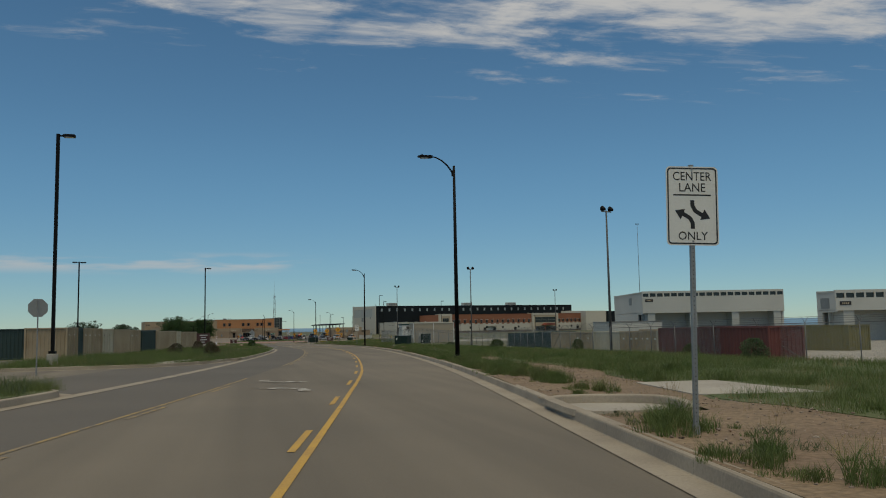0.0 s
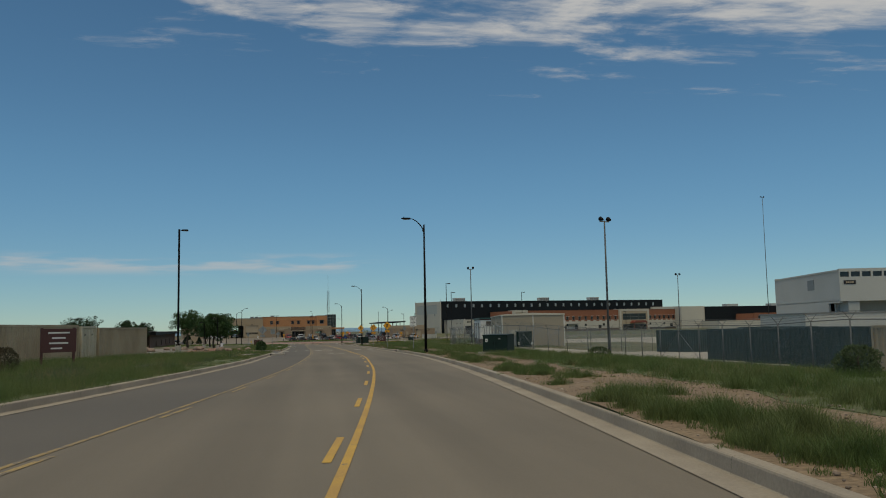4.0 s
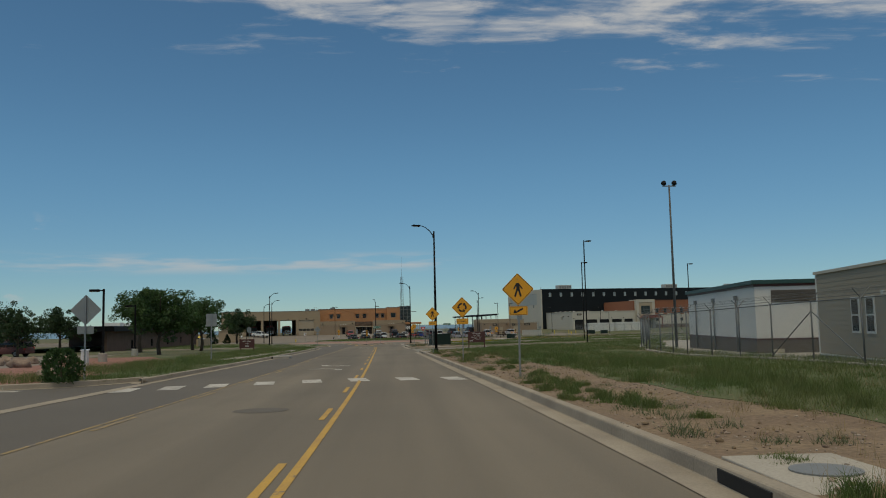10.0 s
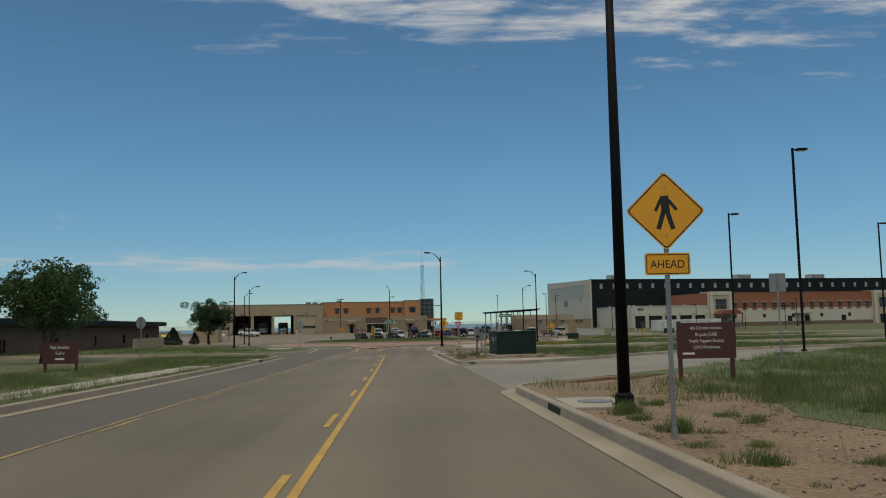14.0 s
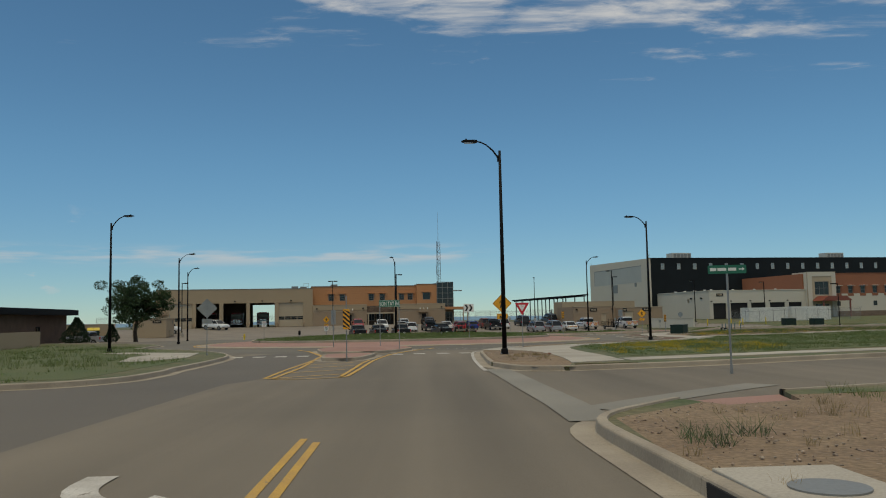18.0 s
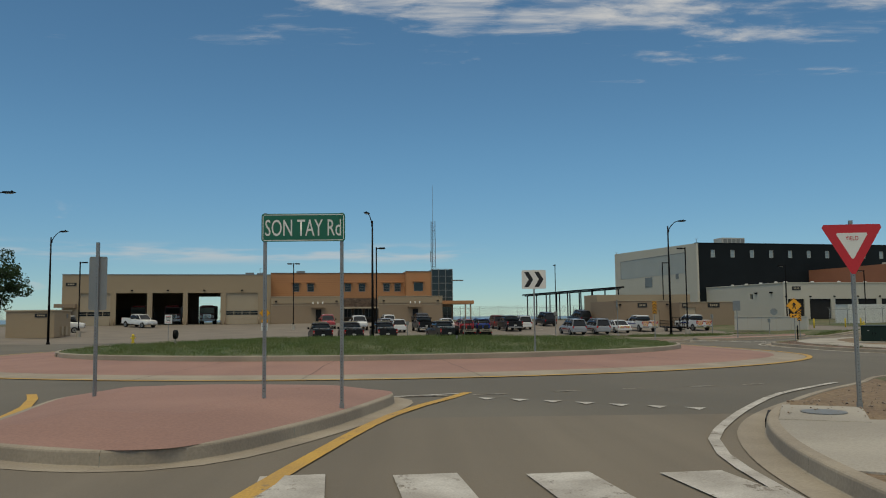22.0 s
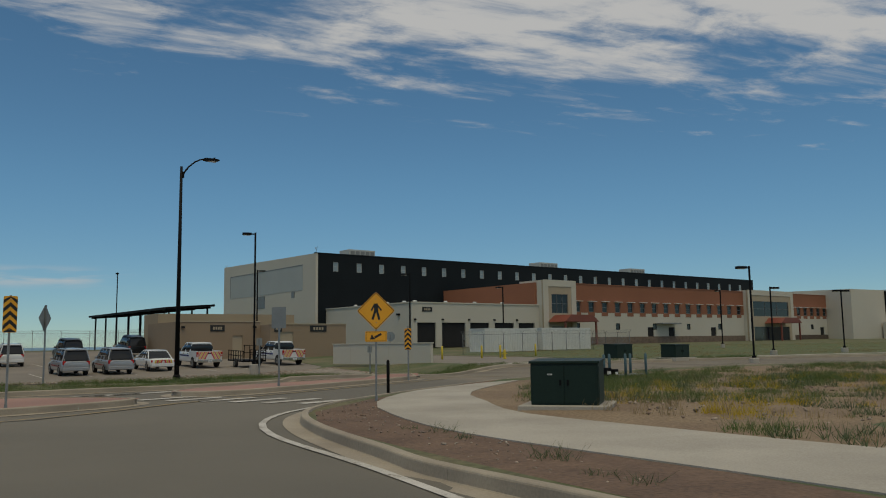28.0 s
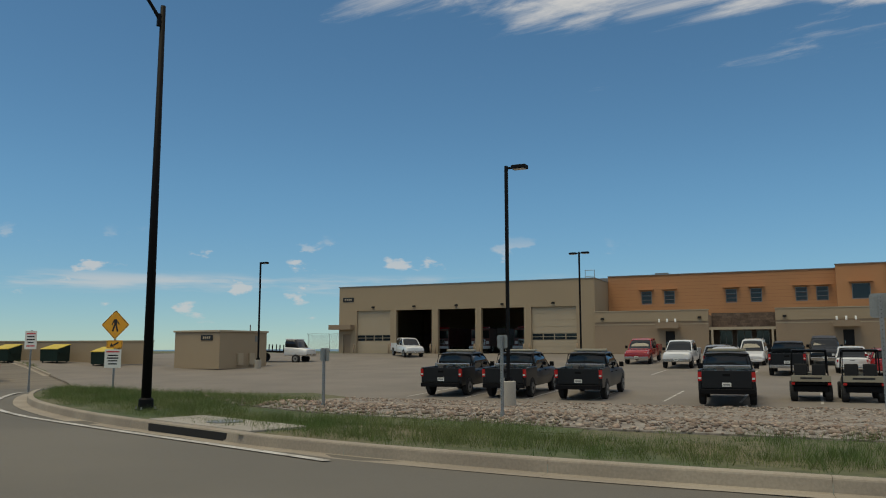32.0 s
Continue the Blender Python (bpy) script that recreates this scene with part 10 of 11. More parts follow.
def tufts(name, spots, per, radius, high, wide, material, label, category="grass", lean=0.45):
    """Tufts of grass at spots (x, y, vigour), as one mass of blades."""
    if not spots:
        return None
    p = np.array([(x, y, gr(x, y) - 0.02) for x, y, g in spots])
    g = np.array([q[2] for q in spots])
    n = len(p)
    base = np.repeat(p, per, 0)
    rad = radius * np.sqrt(RNG.uniform(0, 1, n * per)) * np.repeat(0.6 + 0.6 * g, per)
    an = RNG.uniform(0, math.tau, n * per)
    base[:, 0] += rad * np.cos(an)
    base[:, 1] += rad * np.sin(an)
    h = high * np.repeat(g, per) * RNG.uniform(0.45, 1.15, n * per)
    w = wide * RNG.uniform(0.5, 1.2, n * per)
    v, t = blades(base, h, w, RNG.uniform(0.1, 2 * lean, n * per), wide <= 0.010)
    return tagged(new(name, tri_mesh(name, v, t, material)), label, category, kind="stuff")


def scatter_along(line, d0, d1, y0, y1, count, seed, cut=-0.1, scale=0.35, inner=None):
    """Spots beside a line, thinned by a patchy noise."""
    rng = random.Random(seed)
    pts = [p for p in resample(line, 0.5) if y0 <= p[1] <= y1]
    out = []
    tries = 0
    while len(out) < count and tries < count * 6:
        tries += 1
        i = rng.randrange(1, len(pts) - 1)
        a, b = pts[i - 1], pts[i + 1]
        d = math.dist(a, b)
        off = rng.uniform(d0, d1)
        x, y = pts[i][0] + off * (b[1] - a[1]) / d, pts[i][1] - off * (b[0] - a[0]) / d
        x += rng.uniform(-0.2, 0.2)
        y += rng.uniform(-0.3, 0.3)
        nz = noise.noise((x * scale, y * scale, seed * 1.7)) + 0.5 * noise.noise((x * scale * 3, y * scale * 3, seed * 2.3))
        if nz < cut + rng.uniform(-0.15, 0.15):
            continue
        k = ground_class((x, y))
        if k in ("road", "lane", "street", "circle_road", "drive", "walk", "lot", "yard", "island", "apron", "band"):
            continue
        out.append((x, y, min(1.25, 0.6 + 0.7 * max(nz - cut, 0) + rng.uniform(-0.1, 0.15))))
    return out


def scatter_in(poly, count, seed, cut=-0.2, scale=0.3, classes=("ground", "lawn", "bare", "earth", "centre", "rocks")):
    rng = random.Random(seed)
    x0, x1 = min(p[0] for p in poly), max(p[0] for p in poly)
    y0, y1 = min(p[1] for p in poly), max(p[1] for p in poly)
    out, tries = [], 0
    while len(out) < count and tries < count * 12:
        tries += 1
        x, y = rng.uniform(x0, x1), rng.uniform(y0, y1)
        if not inside((x, y), poly):
            continue
        nz = noise.noise((x * scale, y * scale, seed * 1.7)) + 0.5 * noise.noise((x * scale * 3, y * scale * 3, seed * 2.3))
        if nz < cut + rng.uniform(-0.15, 0.15) or ground_class((x, y)) not in classes:
            continue
        out.append((x, y, min(1.25, 0.6 + 0.7 * max(nz - cut, 0) + rng.uniform(-0.1, 0.15))))
    return out


KR = [p for p in KERB_R if p[1] > -45]
KL = [p for p in KERB_L if p[1] > -45]
# right-hand verge: separate bushy clumps on gravelly soil, then a closed sward
def clumps(line, d0, d1, y0, y1, count, seed, wide=0.30, cut=-0.4):
    """Spots gathered into mounds: tall in the middle, lower and looser at the rim."""
    rng = random.Random(seed)
    out = []
    for x, y, g in scatter_along(line, d0, d1, y0, y1, count, seed, cut, 0.25):
        size = rng.uniform(0.45, 1.25)
        for _ in range(int(3 + 9 * size)):
            r, a = abs(rng.gauss(0, wide * size)), rng.uniform(0, math.tau)
            px_, py_ = x + r * math.cos(a), y + 1.25 * r * math.sin(a)
            if ground_class((px_, py_)) in ("bare", "lawn", "ground"):
                out.append((px_, py_, max(0.25, size * (1.0 - 0.5 * r / (wide * size + 0.01)) * rng.uniform(0.75, 1.1))))
    return out


tufts("verge_grass", clumps(KR, 0.45, 1.35, -14, 24, 46, 1), 60, 0.12, 0.36, 0.007, "grass", "bushy clumps of green grass along the kerb")
tufts("verge_grass", clumps(KR, 0.45, 1.7, 23, 64, 330, 101), 60, 0.13, 0.38, 0.007, "grass", "dense clumps of green grass along the kerb")
tufts("verge_grass", clumps(KR, 0.9, 3.0, 40, 54, 70, 102), 60, 0.13, 0.42, 0.008, "grass", "tall clumps of grass growing across the gravel strip")
tufts("verge_grass", clumps(KR, 0.55, 1.9, 64, 104, 120, 103, cut=-0.15), 60, 0.12, 0.32, 0.007, "grass", "bushy clumps of green grass along the kerb")
tufts("verge_grass", clumps(KR, 0.4, 1.7, 104, 146, 80, 104, cut=-0.05), 60, 0.12, 0.27, 0.007, "grass", "low clumps of grass on the gravelly verge")
tufts("verge_grass", clumps(KR, 0.4, 2.6, 146, 180, 26, 105, cut=-0.1), 60, 0.12, 0.28, 0.007, "grass", "scattered clumps of grass on the gravelly verge")
tufts("verge_grass", [(x, y, 0.9) for x, y, r in ((15.25, 108.3, 1), (15.5, 108.7, 1), (15.0, 108.9, 1), (14.8, 156.2, 1), (14.95, 156.5, 1), (14.7, 156.6, 1))], 160, 0.32, 0.36, 0.007, "grass", "tuft of grass round the foot of a post")
tufts("verge_grass", clumps(KR, 0.4, 1.8, 172, 183, 9, 108, cut=-0.6), 60, 0.12, 0.26, 0.008, "grass", "bushy clumps of grass by the sign posts")
tufts("low_tufts", scatter_along(KR, 0.3, 3.2, -12, 182, 420, 106, 0.0, 0.6), 26, 0.09, 0.10, 0.006, "grass_dry", "small dry tufts on the gravelly verge")
tufts("ditch_grass", scatter_along(KR, 3.3, 9.5, -12, 186, 7000, 3, -0.62, 0.25), 40, 0.28, 0.26, 0.013, "grass", "dense green grass beyond the gravel strip")
tufts("ditch_grass", clumps(KR, 3.4, 6.5, -12, 186, 420, 107), 34, 0.15, 0.40, 0.010, "grass", "taller clumps at the edge of the sward")
tufts("slope_grass", scatter_along(KR, 9.0, 17.0, -12, 192, 5200, 4, -0.40, 0.20), 22, 0.38, 0.24, 0.024, "grass", "coarse grass on the bank below the fence")
tufts("dry_grass", scatter_along(KR, 0.35, 3.4, -12, 182, 330, 5, 0.05, 0.6), 14, 0.12, 0.42, 0.005, "grass_dry", "straw-coloured seed stalks on the gravel strip")
tufts("dry_grass", scatter_along(KR, 4.0, 16.0, -12, 190, 2200, 6, 0.0, 0.3), 18, 0.25, 0.30, 0.012, "grass_dry", "straw-coloured dry grass in the bank")
# left-hand verge
tufts("verge_grass", scatter_along(KL, -4.5, -0.28, -12, 82, 3900, 7, -0.6, 0.30), 38, 0.28, 0.34, 0.012, "grass", "tall green grass along the left-hand kerb")
tufts("verge_grass", scatter_along(KL, -4.5, -2.3, 82, 122, 1000, 71, -0.6, 0.30), 38, 0.28, 0.32, 0.012, "grass", "tall green grass behind the left-hand sidewalk")
tufts("verge_grass", scatter_along(KL, -2.3, -0.28, 82, 122, 420, 72, -0.3, 0.30), 30, 0.2, 0.15, 0.010, "grass", "short green grass along the left-hand kerb")
tufts("verge_grass", scatter_along(KL, -6.5, -0.28, 121, 133, 620, 73, -0.6, 0.30), 34, 0.26, 0.26, 0.012, "grass", "green grass on the corner of the side entrance")
tufts("field_grass", scatter_along(KL, -12.0, -4.2, -12, 122, 4400, 8, -0.55, 0.25), 22, 0.40, 0.48, 0.026, "grass", "tall green grass before the container row")
tufts("dry_grass", scatter_along(KL, -11.0, -0.5, -12, 122, 700, 9, 0.1, 0.3), 18, 0.22, 0.55, 0.013, "grass_dry", "straw-coloured dry grass in the left-hand verge")
tufts("verge_grass", scatter_along(KL, -7.0, -0.28, 145, 222, 2600, 10, -0.25, 0.25), 24, 0.26, 0.36, 0.017, "grass", "green grass beside the exit lane")
tufts("dry_grass", scatter_along(KL, -7.0, -0.4, 145, 222, 250, 11, 0.0, 0.3), 18, 0.2, 0.34, 0.012, "grass_dry", "straw-coloured dry grass beside the exit lane")
tufts("field_grass", scatter_in([(-1, 236), (-1.5, 252), (-8, 268), (-16, 286), (-30, 300), (-60, 300), (-60, 240), (-20, 238)], 2600, 12, -0.3), 16, 0.4, 0.34, 0.035, "grass", "green grass west of the roundabout")
# weeds with broader leaves
tufts("weeds", scatter_along(KR, 0.4, 2.2, -5, 182, 70, 13, 0.22, 0.5), 90, 0.24, 0.24, 0.016, "weed", "grey-green broad-leaved weeds on the verge", "weeds", 0.7)
tufts("weeds", scatter_along(KL, -8, -0.5, 0, 122, 160, 14, 0.15, 0.4), 60, 0.34, 0.55, 0.034, "weed", "grey-green broad-leaved weeds on the verge", "weeds", 0.6)
tufts("weeds", scatter_in([(12.9, 206), (12.8, 222), (14, 226), (24, 228), (24, 208)], 90, 15, 0.1, 0.5), 70, 0.26, 0.40, 0.016, "weed", "grey-green weeds on the bare corner", "weeds", 0.7)
tufts("dry_grass", scatter_in([(12.9, 206), (12.8, 222), (14, 226), (20, 228), (20, 208)], 120, 16, -0.1, 0.5), 26, 0.10, 0.24, 0.006, "grass_dry", "straw-coloured dry tufts on the bare corner")
tufts("field_grass", scatter_in([(16.8, 216), (17.5, 228), (40, 236), (60, 232), (60, 205), (30, 208), (19, 207.5)], 1900, 17, -0.2, 0.3), 26, 0.3, 0.36, 0.02, "grass", "green grass on the rise behind the cabinets")
tufts("field_grass", scatter_in([(13.5, 186), (20, 196), (34, 212), (60, 221), (60, 188), (28, 182), (16, 181)], 1300, 18, -0.2, 0.3), 20, 0.3, 0.30, 0.022, "grass", "green grass beside the side street")
# roundabout and corner lawns
tufts("island_grass", [(x, y, g * (0.75 + 0.3 * smooth((13.6 - math.hypot(x - RC[0], y - RC[1])) / 3))) for x, y, g in scatter_in(circle(13.55), 5200, 19, -0.75, 0.5, ("centre",))], 22, 0.20, 0.20, 0.012, "grass", "short thick grass on the roundabout centre")
tufts("lawn_grass", scatter_in([(19, 263), (21.5, 267), (27, 272), (33, 279), (37, 288.4), (50, 292), (70, 294), (70, 262), (24, 248), (18.4, 247)], 6500, 20, -0.4, 0.3), 20, 0.24, 0.22, 0.016, "grass", "uneven green lawn beside the sidewalk")
tufts("yellow_flowers", scatter_in([(18.4, 247), (19, 262), (25, 268), (32, 262), (26, 250)], 260, 21, 0.1, 0.4), 40, 0.22, 0.30, 0.014, "flower", "yellow flowering weeds in the lawn", "flowers", 0.5)
tufts("corner_weeds", scatter_in([(35.4, 288), (36.3, 300), (40, 306), (48, 311), (66, 311), (80, 306), (80, 299.5), (50, 296.5), (38, 293)], 1500, 22, -0.02, 0.35), 44, 0.26, 0.30, 0.016, "grass", "patchy green weeds on the bare corner")
tufts("corner_weeds", scatter_in([(35.4, 288), (36.3, 300), (40, 306), (48, 311), (66, 311), (80, 306), (80, 299.5), (50, 296.5), (38, 293)], 240, 23, 0.1, 0.4), 46, 0.24, 0.34, 0.026, "weed", "grey-green weeds on the bare corner", "weeds", 0.7)
tufts("yellow_flowers", scatter_in([(37, 293.5), (38, 301), (44, 304), (54, 303), (54, 297)], 130, 24, 0.1, 0.5), 40, 0.22, 0.30, 0.013, "flower", "yellow flowering weeds on the bare corner", "flowers", 0.5)
tufts("dry_grass", scatter_in([(36, 290), (36.5, 301), (42, 307), (64, 310), (80, 305), (60, 297)], 420, 25, 0.0, 0.4), 18, 0.16, 0.28, 0.010, "grass_dry", "straw-coloured dry grass on the bare corner")
# the kerb strip in front of the parking lot
NK = catmull([(72, 325.9), (54, 325.9), (44, 322.0), (36.2, 317.6), (31.6, 315.3), (27.4, 314.8), (22.4, 313.6), (17.5, 312.4), (12, 312.1), (7.5, 312.9), (2.5, 314.3), (-2.2, 316.4), (-9, 320.7)], 0.6)
tufts("kerb_strip_grass", scatter_along(NK, 0.25, 2.2, 300, 330, 3000, 26, -0.55, 0.5), 34, 0.18, 0.19, 0.011, "grass", "thick green grass strip along the north kerb")
tufts("kerb_strip_grass", scatter_along(NK, 1.8, 3.6, 300, 330, 800, 27, 0.0, 0.5), 20, 0.18, 0.26, 0.012, "grass", "thinner grass at the edge of the stone bed")
tufts("field_grass", scatter_in([(-3, 318), (3, 316), (8, 315), (4, 322), (-3, 321.5)], 420, 28, -0.5, 0.4), 26, 0.22, 0.30, 0.014, "grass", "green grass in front of the stone bed")
tufts("field_grass", scatter_in([(-10, 322), (-24, 331), (-60, 345), (-60, 336), (-30, 320), (-22, 309), (-14, 300), (-20, 318)], 1500, 29, -0.3, 0.3), 20, 0.32, 0.28, 0.026, "grass", "green grass around the west leg")
tufts("field_grass", scatter_in([(58, 331), (72, 329.8), (140, 325.5), (150, 372), (110, 372), (84, 370), (66, 358), (64, 342)], 2200, 30, -0.4, 0.2), 14, 0.45, 0.16, 0.04, "grass_dry", "yellowing short grass on the far bank")
tufts("dry_grass", scatter_in([(13.0, 243.5), (13.3, 257), (14.6, 256.5), (15.0, 244)], 40, 31, 0.1, 0.6), 20, 0.10, 0.22, 0.008, "grass_dry", "dry tufts on the bare strip by the crossing")
tufts("weeds", scatter_in([(24.8, 275), (29.2, 280.9), (31.4, 288), (31.6, 299), (32.2, 298), (31.8, 287), (28, 279)], 26, 32, 0.0, 0.6), 46, 0.2, 0.2, 0.02, "weed", "low weeds on the bare strip by the sidewalk", "weeds", 0.8)


# Loose stones, joined: too many to count.
ico = bmesh.new()
bmesh.ops.create_icosphere(ico, subdivisions=1, radius=1.0)
ICO_V = np.array([v.co[:] for v in ico.verts])
ICO_F = np.array([[v.index for v in f.verts] for f in ico.faces])
ico.free()


def stones(name, spots, r0, r1, material, label, category="stones"):
    n = len(spots)
    c = np.array([(x, y, gr(x, y)) for x, y, g in spots])
    r = r0 + (r1 - r0) * RNG.uniform(0, 1, n) ** 2.2
    v = np.repeat(ICO_V[None], n, 0) * (1 + 0.28 * RNG.standard_normal((n, len(ICO_V), 1)))
    sc = np.stack([RNG.uniform(0.8, 1.4, n), RNG.uniform(0.7, 1.1, n), RNG.uniform(0.45, 0.75, n)], 1)
    a = RNG.uniform(0, math.tau, n)
    x, y = v[..., 0] * sc[:, None, 0], v[..., 1] * sc[:, None, 1]
    w = np.empty_like(v)
    w[..., 0] = x * np.cos(a)[:, None] - y * np.sin(a)[:, None]
    w[..., 1] = x * np.sin(a)[:, None] + y * np.cos(a)[:, None]
    w[..., 2] = v[..., 2] * sc[:, None, 2] + 0.25
    w = w * r[:, None, None] + c[:, None]
    t = ICO_F[None] + (np.arange(n) * len(ICO_V))[:, None, None]
    return tagged(new(name, tri_mesh(name, w.reshape(-1, 3), t.reshape(-1, 3), material)), label, category, kind="stuff")


bed = REGION["rocks"][0]
stones("river_stones", scatter_in(bed, 24000, 40, -2, 0.3, ("rocks",)), 0.025, 0.075, "pebble", "tan and grey river stones in the planting bed")
stones("pebbles", scatter_along(KR, 0.2, 3.6, -6, 182, 17000, 41, -2), 0.006, 0.030, "pebble", "small stones on the gravel strip")
stones("pebbles", scatter_in([(12.7, 206), (12.5, 220), (12.8, 225), (15.4, 227.6), (19, 228), (19, 208)], 4200, 42, -2), 0.005, 0.026, "pebble", "small stones on the bare corner")
stones("pebbles", scatter_in([(12.6, 243), (12.9, 257), (13.6, 261), (15.2, 264), (24, 274), (31, 288), (31, 300), (36, 306), (32.4, 298), (32.3, 292), (28.2, 279.4), (20, 269), (15, 250), (14.9, 243)], 2600, 43, -2, 0.3, ("bare", "earth")), 0.006, 0.03, "pebble", "small stones on the bare strip by the kerb")
stones("pebbles", scatter_in([(36.5, 292), (36.5, 300), (41, 305.5), (50, 307), (60, 303), (50, 297)], 1200, 44, -2), 0.01, 0.06, "pebble", "small stones on the bare corner")
stones("clods", scatter_along(KR, 0.3, 2.6, 60, 182, 500, 45, -2), 0.02, 0.05, "dirt", "dry clods of soil on the verge", "soil")

# Broken red strips of edging lying on the bare verge by the lamp.
for k, (x, y, a, ln) in enumerate(((15.0, 249.2, 62, 1.5), (15.3, 248.7, 70, 1.2), (14.9, 248.5, 55, 0.9), (15.5, 249.5, 80, 1.0))):
    bm = bmesh.new()
    bm_box(bm, -ln / 2, ln / 2, -0.05, 0.05, 0, 0.02)
    o = part("edging_strip", bm, "rust_wall" if k % 2 else "tan_trim", bevel=0.004)
    o.matrix_basis = pose(x, y, gr(x, y) + 0.01 + 0.012 * k, 3, 2, a)
    tagged(o, "broken rust-coloured edging strip lying on bare soil", "debris", "broken edging")


# Trees: tapered trunk, forking limbs, and a crown of many separate leaves.
def tree(x, y, top, spread, seed, leaf="leaf_dark", label="broad-crowned leafy tree with a short trunk", n_leaf=5200, trunk_h=0.30, size=0.17, base=None):
    g = gr(x, y) if base is None else base
    h = top - g
    rng = random.Random(seed)
    s = thing("tree", pose(x, y, g), label, "tree", "trees")
    bm = bmesh.new()
    th = h * trunk_h
    bm_tube(bm, [(0, 0, -0.2), (0.03 * h * rng.uniform(-1, 1), 0, th * 0.5), (0, 0.02 * h * rng.uniform(-1, 1), th), (0.04 * h * rng.uniform(-1, 1), 0, h * 0.62)], [0.034 * h, 0.026 * h, 0.022 * h, 0.008 * h], 9)
    part("trunk", bm, "bark", s, smooth=True)
    tips = []
    for k in range(11):
        a = k * 2.4 + rng.uniform(-0.4, 0.4)
        z0 = th * rng.uniform(0.75, 1.0) + (h * 0.3) * (k / 11)
        rr = spread * rng.uniform(0.50, 0.86) * (1 - 0.35 * (k / 11))
        z1 = z0 + h * rng.uniform(0.14, 0.34)
        z1 = min(z1, h * 0.86)
        p1 = (0.45 * rr * math.cos(a), 0.45 * rr * math.sin(a), z0 + 0.5 * (z1 - z0))
        p2 = (rr * math.cos(a), rr * math.sin(a), z1)
        bm = bmesh.new()
        bm_tube(bm, [(0, 0, z0), p1, p2], [0.012 * h, 0.008 * h, 0.003 * h], 6)
        part("limb", bm, "bark", s, smooth=True)
        tips += [p2, p1, tuple(0.5 * (p1[i] + p2[i]) for i in range(3))]
    tips += [(0.2 * spread * rng.uniform(-1, 1), 0.2 * spread * rng.uniform(-1, 1), h * f) for f in (0.6, 0.72, 0.82, 0.9)]
    masses = []
    for p in tips:
        for k in range(3):
            q = spread * rng.uniform(0.09, 0.22)
            masses.append((p[0] + rng.gauss(0, 0.15 * spread), p[1] + rng.gauss(0, 0.15 * spread), min(p[2] + rng.gauss(0, 0.055 * h), h * rng.uniform(0.90, 1.0) - 0.75 * q), q))
    cl = np.array(masses)
    r = np.random.default_rng(seed)
    pick = r.integers(0, len(cl), n_leaf)
    d = r.standard_normal((n_leaf, 3))
    d /= np.linalg.norm(d, axis=1)[:, None]
    pos = cl[pick, :3] + d * (cl[pick, 3] * r.uniform(0.35, 1.0, n_leaf) ** 0.5)[:, None] * np.array([1, 1, 0.75])
    pos[:, 2] = np.maximum(pos[:, 2], th * 0.62)
    u = r.standard_normal((n_leaf, 3))
    u /= np.linalg.norm(u, axis=1)[:, None]
    w = np.cross(u, r.standard_normal((n_leaf, 3)))
    w /= np.linalg.norm(w, axis=1)[:, None]
    ln = size * r.uniform(0.6, 1.3, n_leaf)
    v = np.stack([pos - u * ln[:, None] * 0.5, pos + w * ln[:, None] * 0.28, pos + u * ln[:, None] * 0.5, pos - w * ln[:, None] * 0.28], 1)
    t = np.array([[0, 1, 2], [0, 2, 3]])[None] + (np.arange(n_leaf) * 4)[:, None, None]
    c = new("crown", tri_mesh("crown", v.reshape(-1, 3), t.reshape(-1, 3), leaf))
    c.parent = s
    return s


tree(-10.7, 195.5, 4.1, 4.2, 1, "leaf", n_leaf=20000, size=0.22)
tree(-12.0, 216.8, 4.1, 4.0, 2, "leaf", n_leaf=12000, size=0.20)
tree(-17.6, 212.0, 5.5, 4.4, 3, "leaf", n_leaf=12000, size=0.22)
tree(-15.0, 225.0, 4.4, 3.8, 4, "leaf", n_leaf=10000, size=0.22)
tree(-31.0, 223.0, 3.7, 3.8, 5, n_leaf=7500, size=0.24)
tree(-41.0, 226.0, 4.6, 4.4, 6, n_leaf=7500, size=0.26)
tree(-27.0, 203.0, 2.8, 3.0, 7, n_leaf=6500, size=0.22)
tree(-28.0, 320.0, 5.3, 5.4, 8, n_leaf=26000, size=0.23, label="large dark leafy tree with a forked trunk")
tree(-44.0, 305.0, 4.0, 4.0, 9, n_leaf=7500, size=0.25)


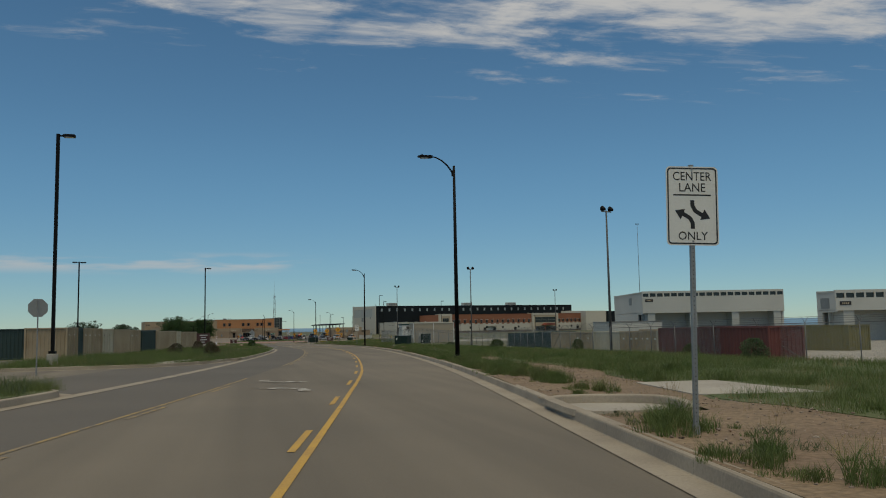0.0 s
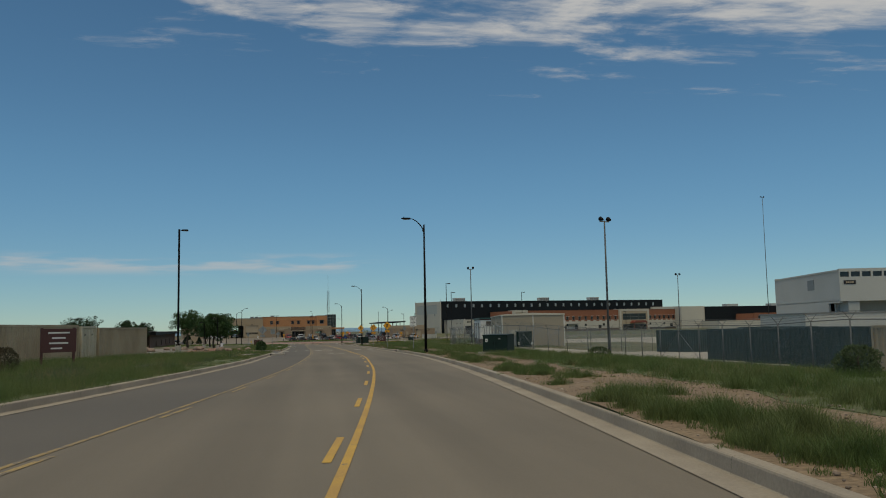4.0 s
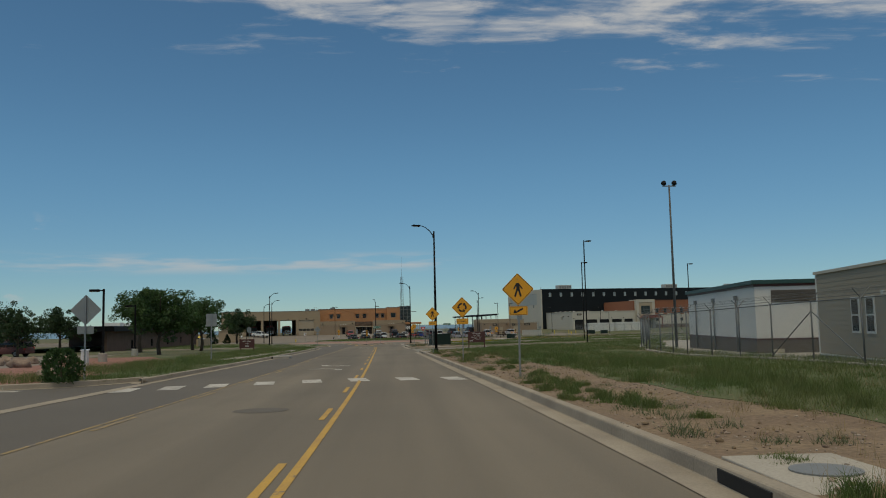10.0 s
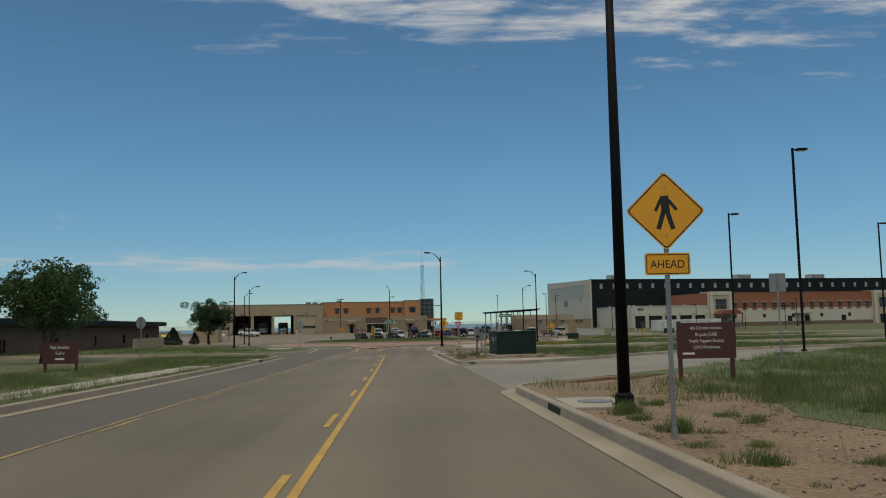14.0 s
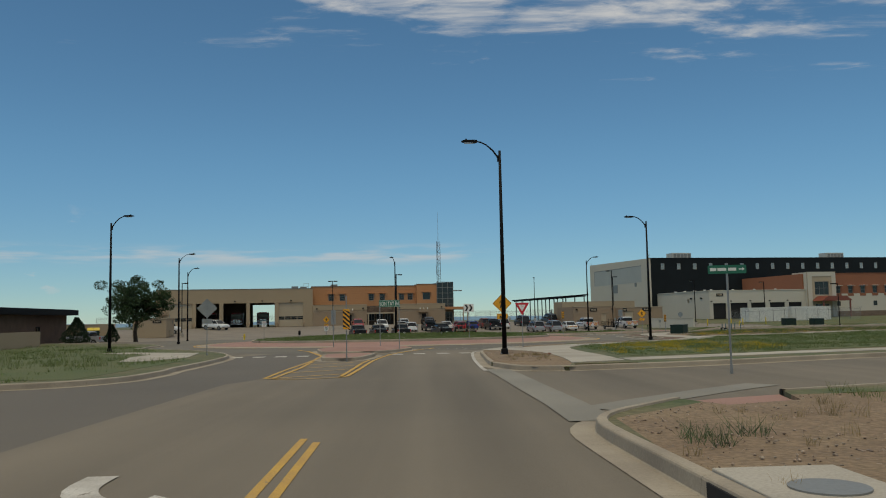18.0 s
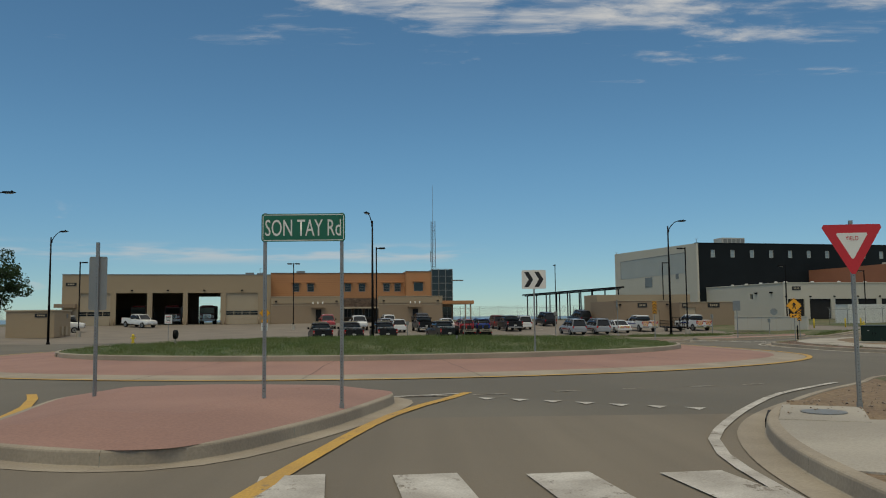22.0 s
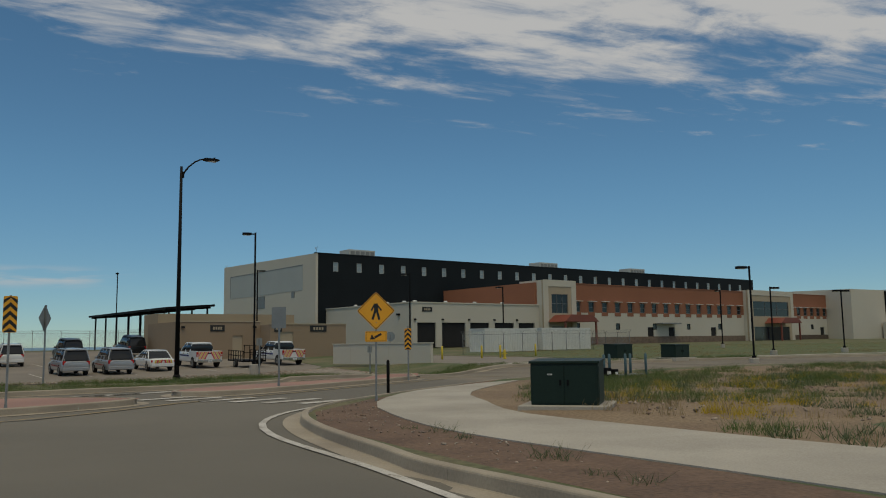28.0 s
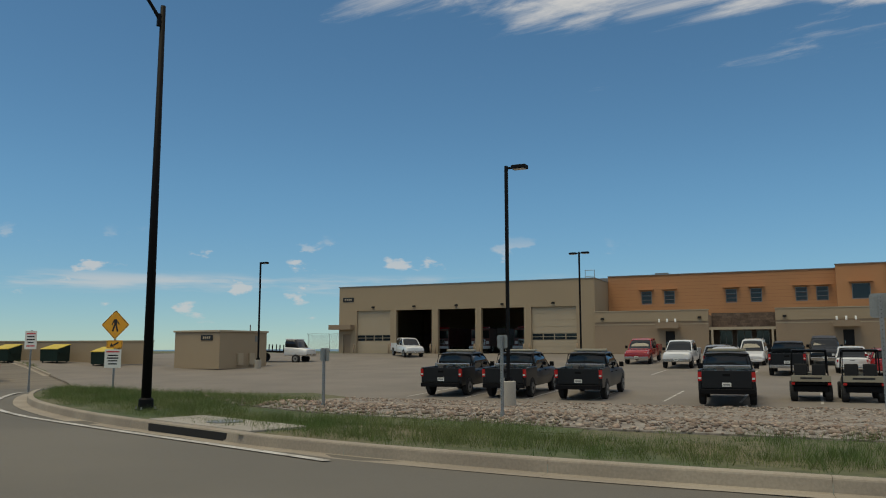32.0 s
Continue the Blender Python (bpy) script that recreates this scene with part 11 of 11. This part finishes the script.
def shrub(x, y, h, r_, seed, material="needle", label="dense dark evergreen shrub", n=2600, size=0.10, cone=False):
    g = gr(x, y)
    s = thing("shrub", pose(x, y, g), label, "shrub", "shrubs")
    bm = bmesh.new()
    bm_tube(bm, [(0, 0, -0.1), (0, 0, h * 0.7)], [0.05, 0.015], 6)
    part("stem", bm, "bark", s)
    r = np.random.default_rng(seed)
    zz = r.uniform(0.02, 1, n)
    prof = np.clip(np.minimum(1.08 - zz, 0.55 + 2.2 * zz), 0.04, 1) if cone else np.sqrt(np.clip(1 - (zz - 0.35) ** 2 / 0.46, 0.02, 1))
    a = r.uniform(0, math.tau, n)
    lump = 1 + 0.22 * np.sin(a * 3 + zz * 7 + seed) + 0.12 * np.sin(a * 7 - zz * 11)
    rr = r_ * prof * lump * r.uniform(0.55, 1.0, n) ** 0.5
    pos = np.stack([rr * np.cos(a), rr * np.sin(a), zz * h], 1)
    u = np.stack([np.cos(a) * 0.6, np.sin(a) * 0.6, r.uniform(0.3, 1.2, n)], 1) + 0.4 * r.standard_normal((n, 3))
    u /= np.linalg.norm(u, axis=1)[:, None]
    w = np.cross(u, r.standard_normal((n, 3)))
    w /= np.linalg.norm(w, axis=1)[:, None]
    ln = size * r.uniform(0.7, 1.4, n)
    v = np.stack([pos, pos + (u * 0.5 + w * 0.25) * ln[:, None], pos + u * ln[:, None], pos + (u * 0.5 - w * 0.25) * ln[:, None]], 1)
    t = np.array([[0, 1, 2], [0, 2, 3]])[None] + (np.arange(n) * 4)[:, None, None]
    c = new("foliage", tri_mesh("foliage", v.reshape(-1, 3), t.reshape(-1, 3), material))
    c.parent = s
    return s


shrub(-32.5, 312.5, 3.1, 1.75, 1, n=9000, size=0.13, cone=True, label="dense conical evergreen shrub")
shrub(-29.6, 316.0, 2.2, 1.0, 3, n=5000, size=0.12, cone=True, label="dense conical evergreen shrub")
shrub(0.6, 145.5, 1.1, 0.55, 4, "leaf", "bushy green shrub beside the sign post", 2200, 0.11)
for k, (x, y, h, r_) in enumerate(((20.5, 30, 0.8, 0.5), (23.8, 40.5, 0.9, 0.45), (23.6, 56, 1.1, 0.4), (20.5, 66, 0.7, 0.5), (23.0, 92, 0.7, 0.6), (15.2, 9.6, 0.9, 0.6), (-5.4, 66, 0.9, 0.5), (-3.2, 74, 1.0, 0.5), (-4.6, 80, 1.0, 0.45), (-2.5, 60, 0.8, 0.5))):
    shrub(x, y, h, r_, 20 + k, "weed_brown" if x < 0 else "weed", "tall bushy weed in the verge", 2600, 0.07)


# Saw-cut joints and cracks across the truck apron, and kerb-side seams.
for k in range(26):
    a = k * math.tau / 26 + 0.05
    line = []
    for q in range(7):
        r = R_IN + 0.05 + (R_YEL - R_IN - 0.1) * q / 6
        b = a + 0.006 * noise.noise((k * 3.1, q * 0.9, 0.5))
        line.append((RC[0] + r * math.sin(b), RC[1] + r * math.cos(b)))
    bm = bmesh.new()
    strip(bm, line, 0.014, 0.006)
    tagged(part("apron_joint", bm, "asphalt_dark"), "dark joint across the red apron", "joint", kind="structure")


def island_light(x, y):
    """A low round garden light on a short post."""
    s = thing("garden_light", pose(x, y, gr(x, y)), "round dark ground light on a short pale post", "light", "island lights")
    bm = bmesh.new()
    bm_tube(bm, [(0, 0, -0.1), (0, 0, 0.32)], 0.045, 8)
    part("post", bm, "concrete", s)
    bm = bmesh.new()
    bm_tube(bm, [(-0.09, 0, 0.5), (-0.07, 0, 0.5), (0.07, 0, 0.5), (0.10, 0, 0.5)], [0.14, 0.22, 0.22, 0.16], 18)
    part("lamp_housing", bm, "black_steel", s)


island_light(-2.2, 291.1)
island_light(11.3, 288.9)


# Painted stalls of the parking lot, square to the station.
ca, sa = math.cos(radians(10.6)), math.sin(radians(10.6))
for row, (x0, y0, n) in enumerate(((-1.6, 333.4, 8), (3.0, 352.0, 9), (26.0, 341.6, 7), (-4.4, 362.6, 7))):
    for k in range(n):
        u = 2.9 * k
        a = (x0 + u * ca, y0 + u * sa)
        b = (a[0] - 5.4 * sa, a[1] + 5.4 * ca)
        line = [(a[0] + (b[0] - a[0]) * q / 6, a[1] + (b[1] - a[1]) * q / 6) for q in range(7)]
        if all(ground_class(p) == "lot" for p in line):
            bm = bmesh.new()
            strip(bm, line, 0.11, 0.128)
            tagged(part("parking_stripe", bm, "white"), "white painted stall line", "road marking", kind="structure")
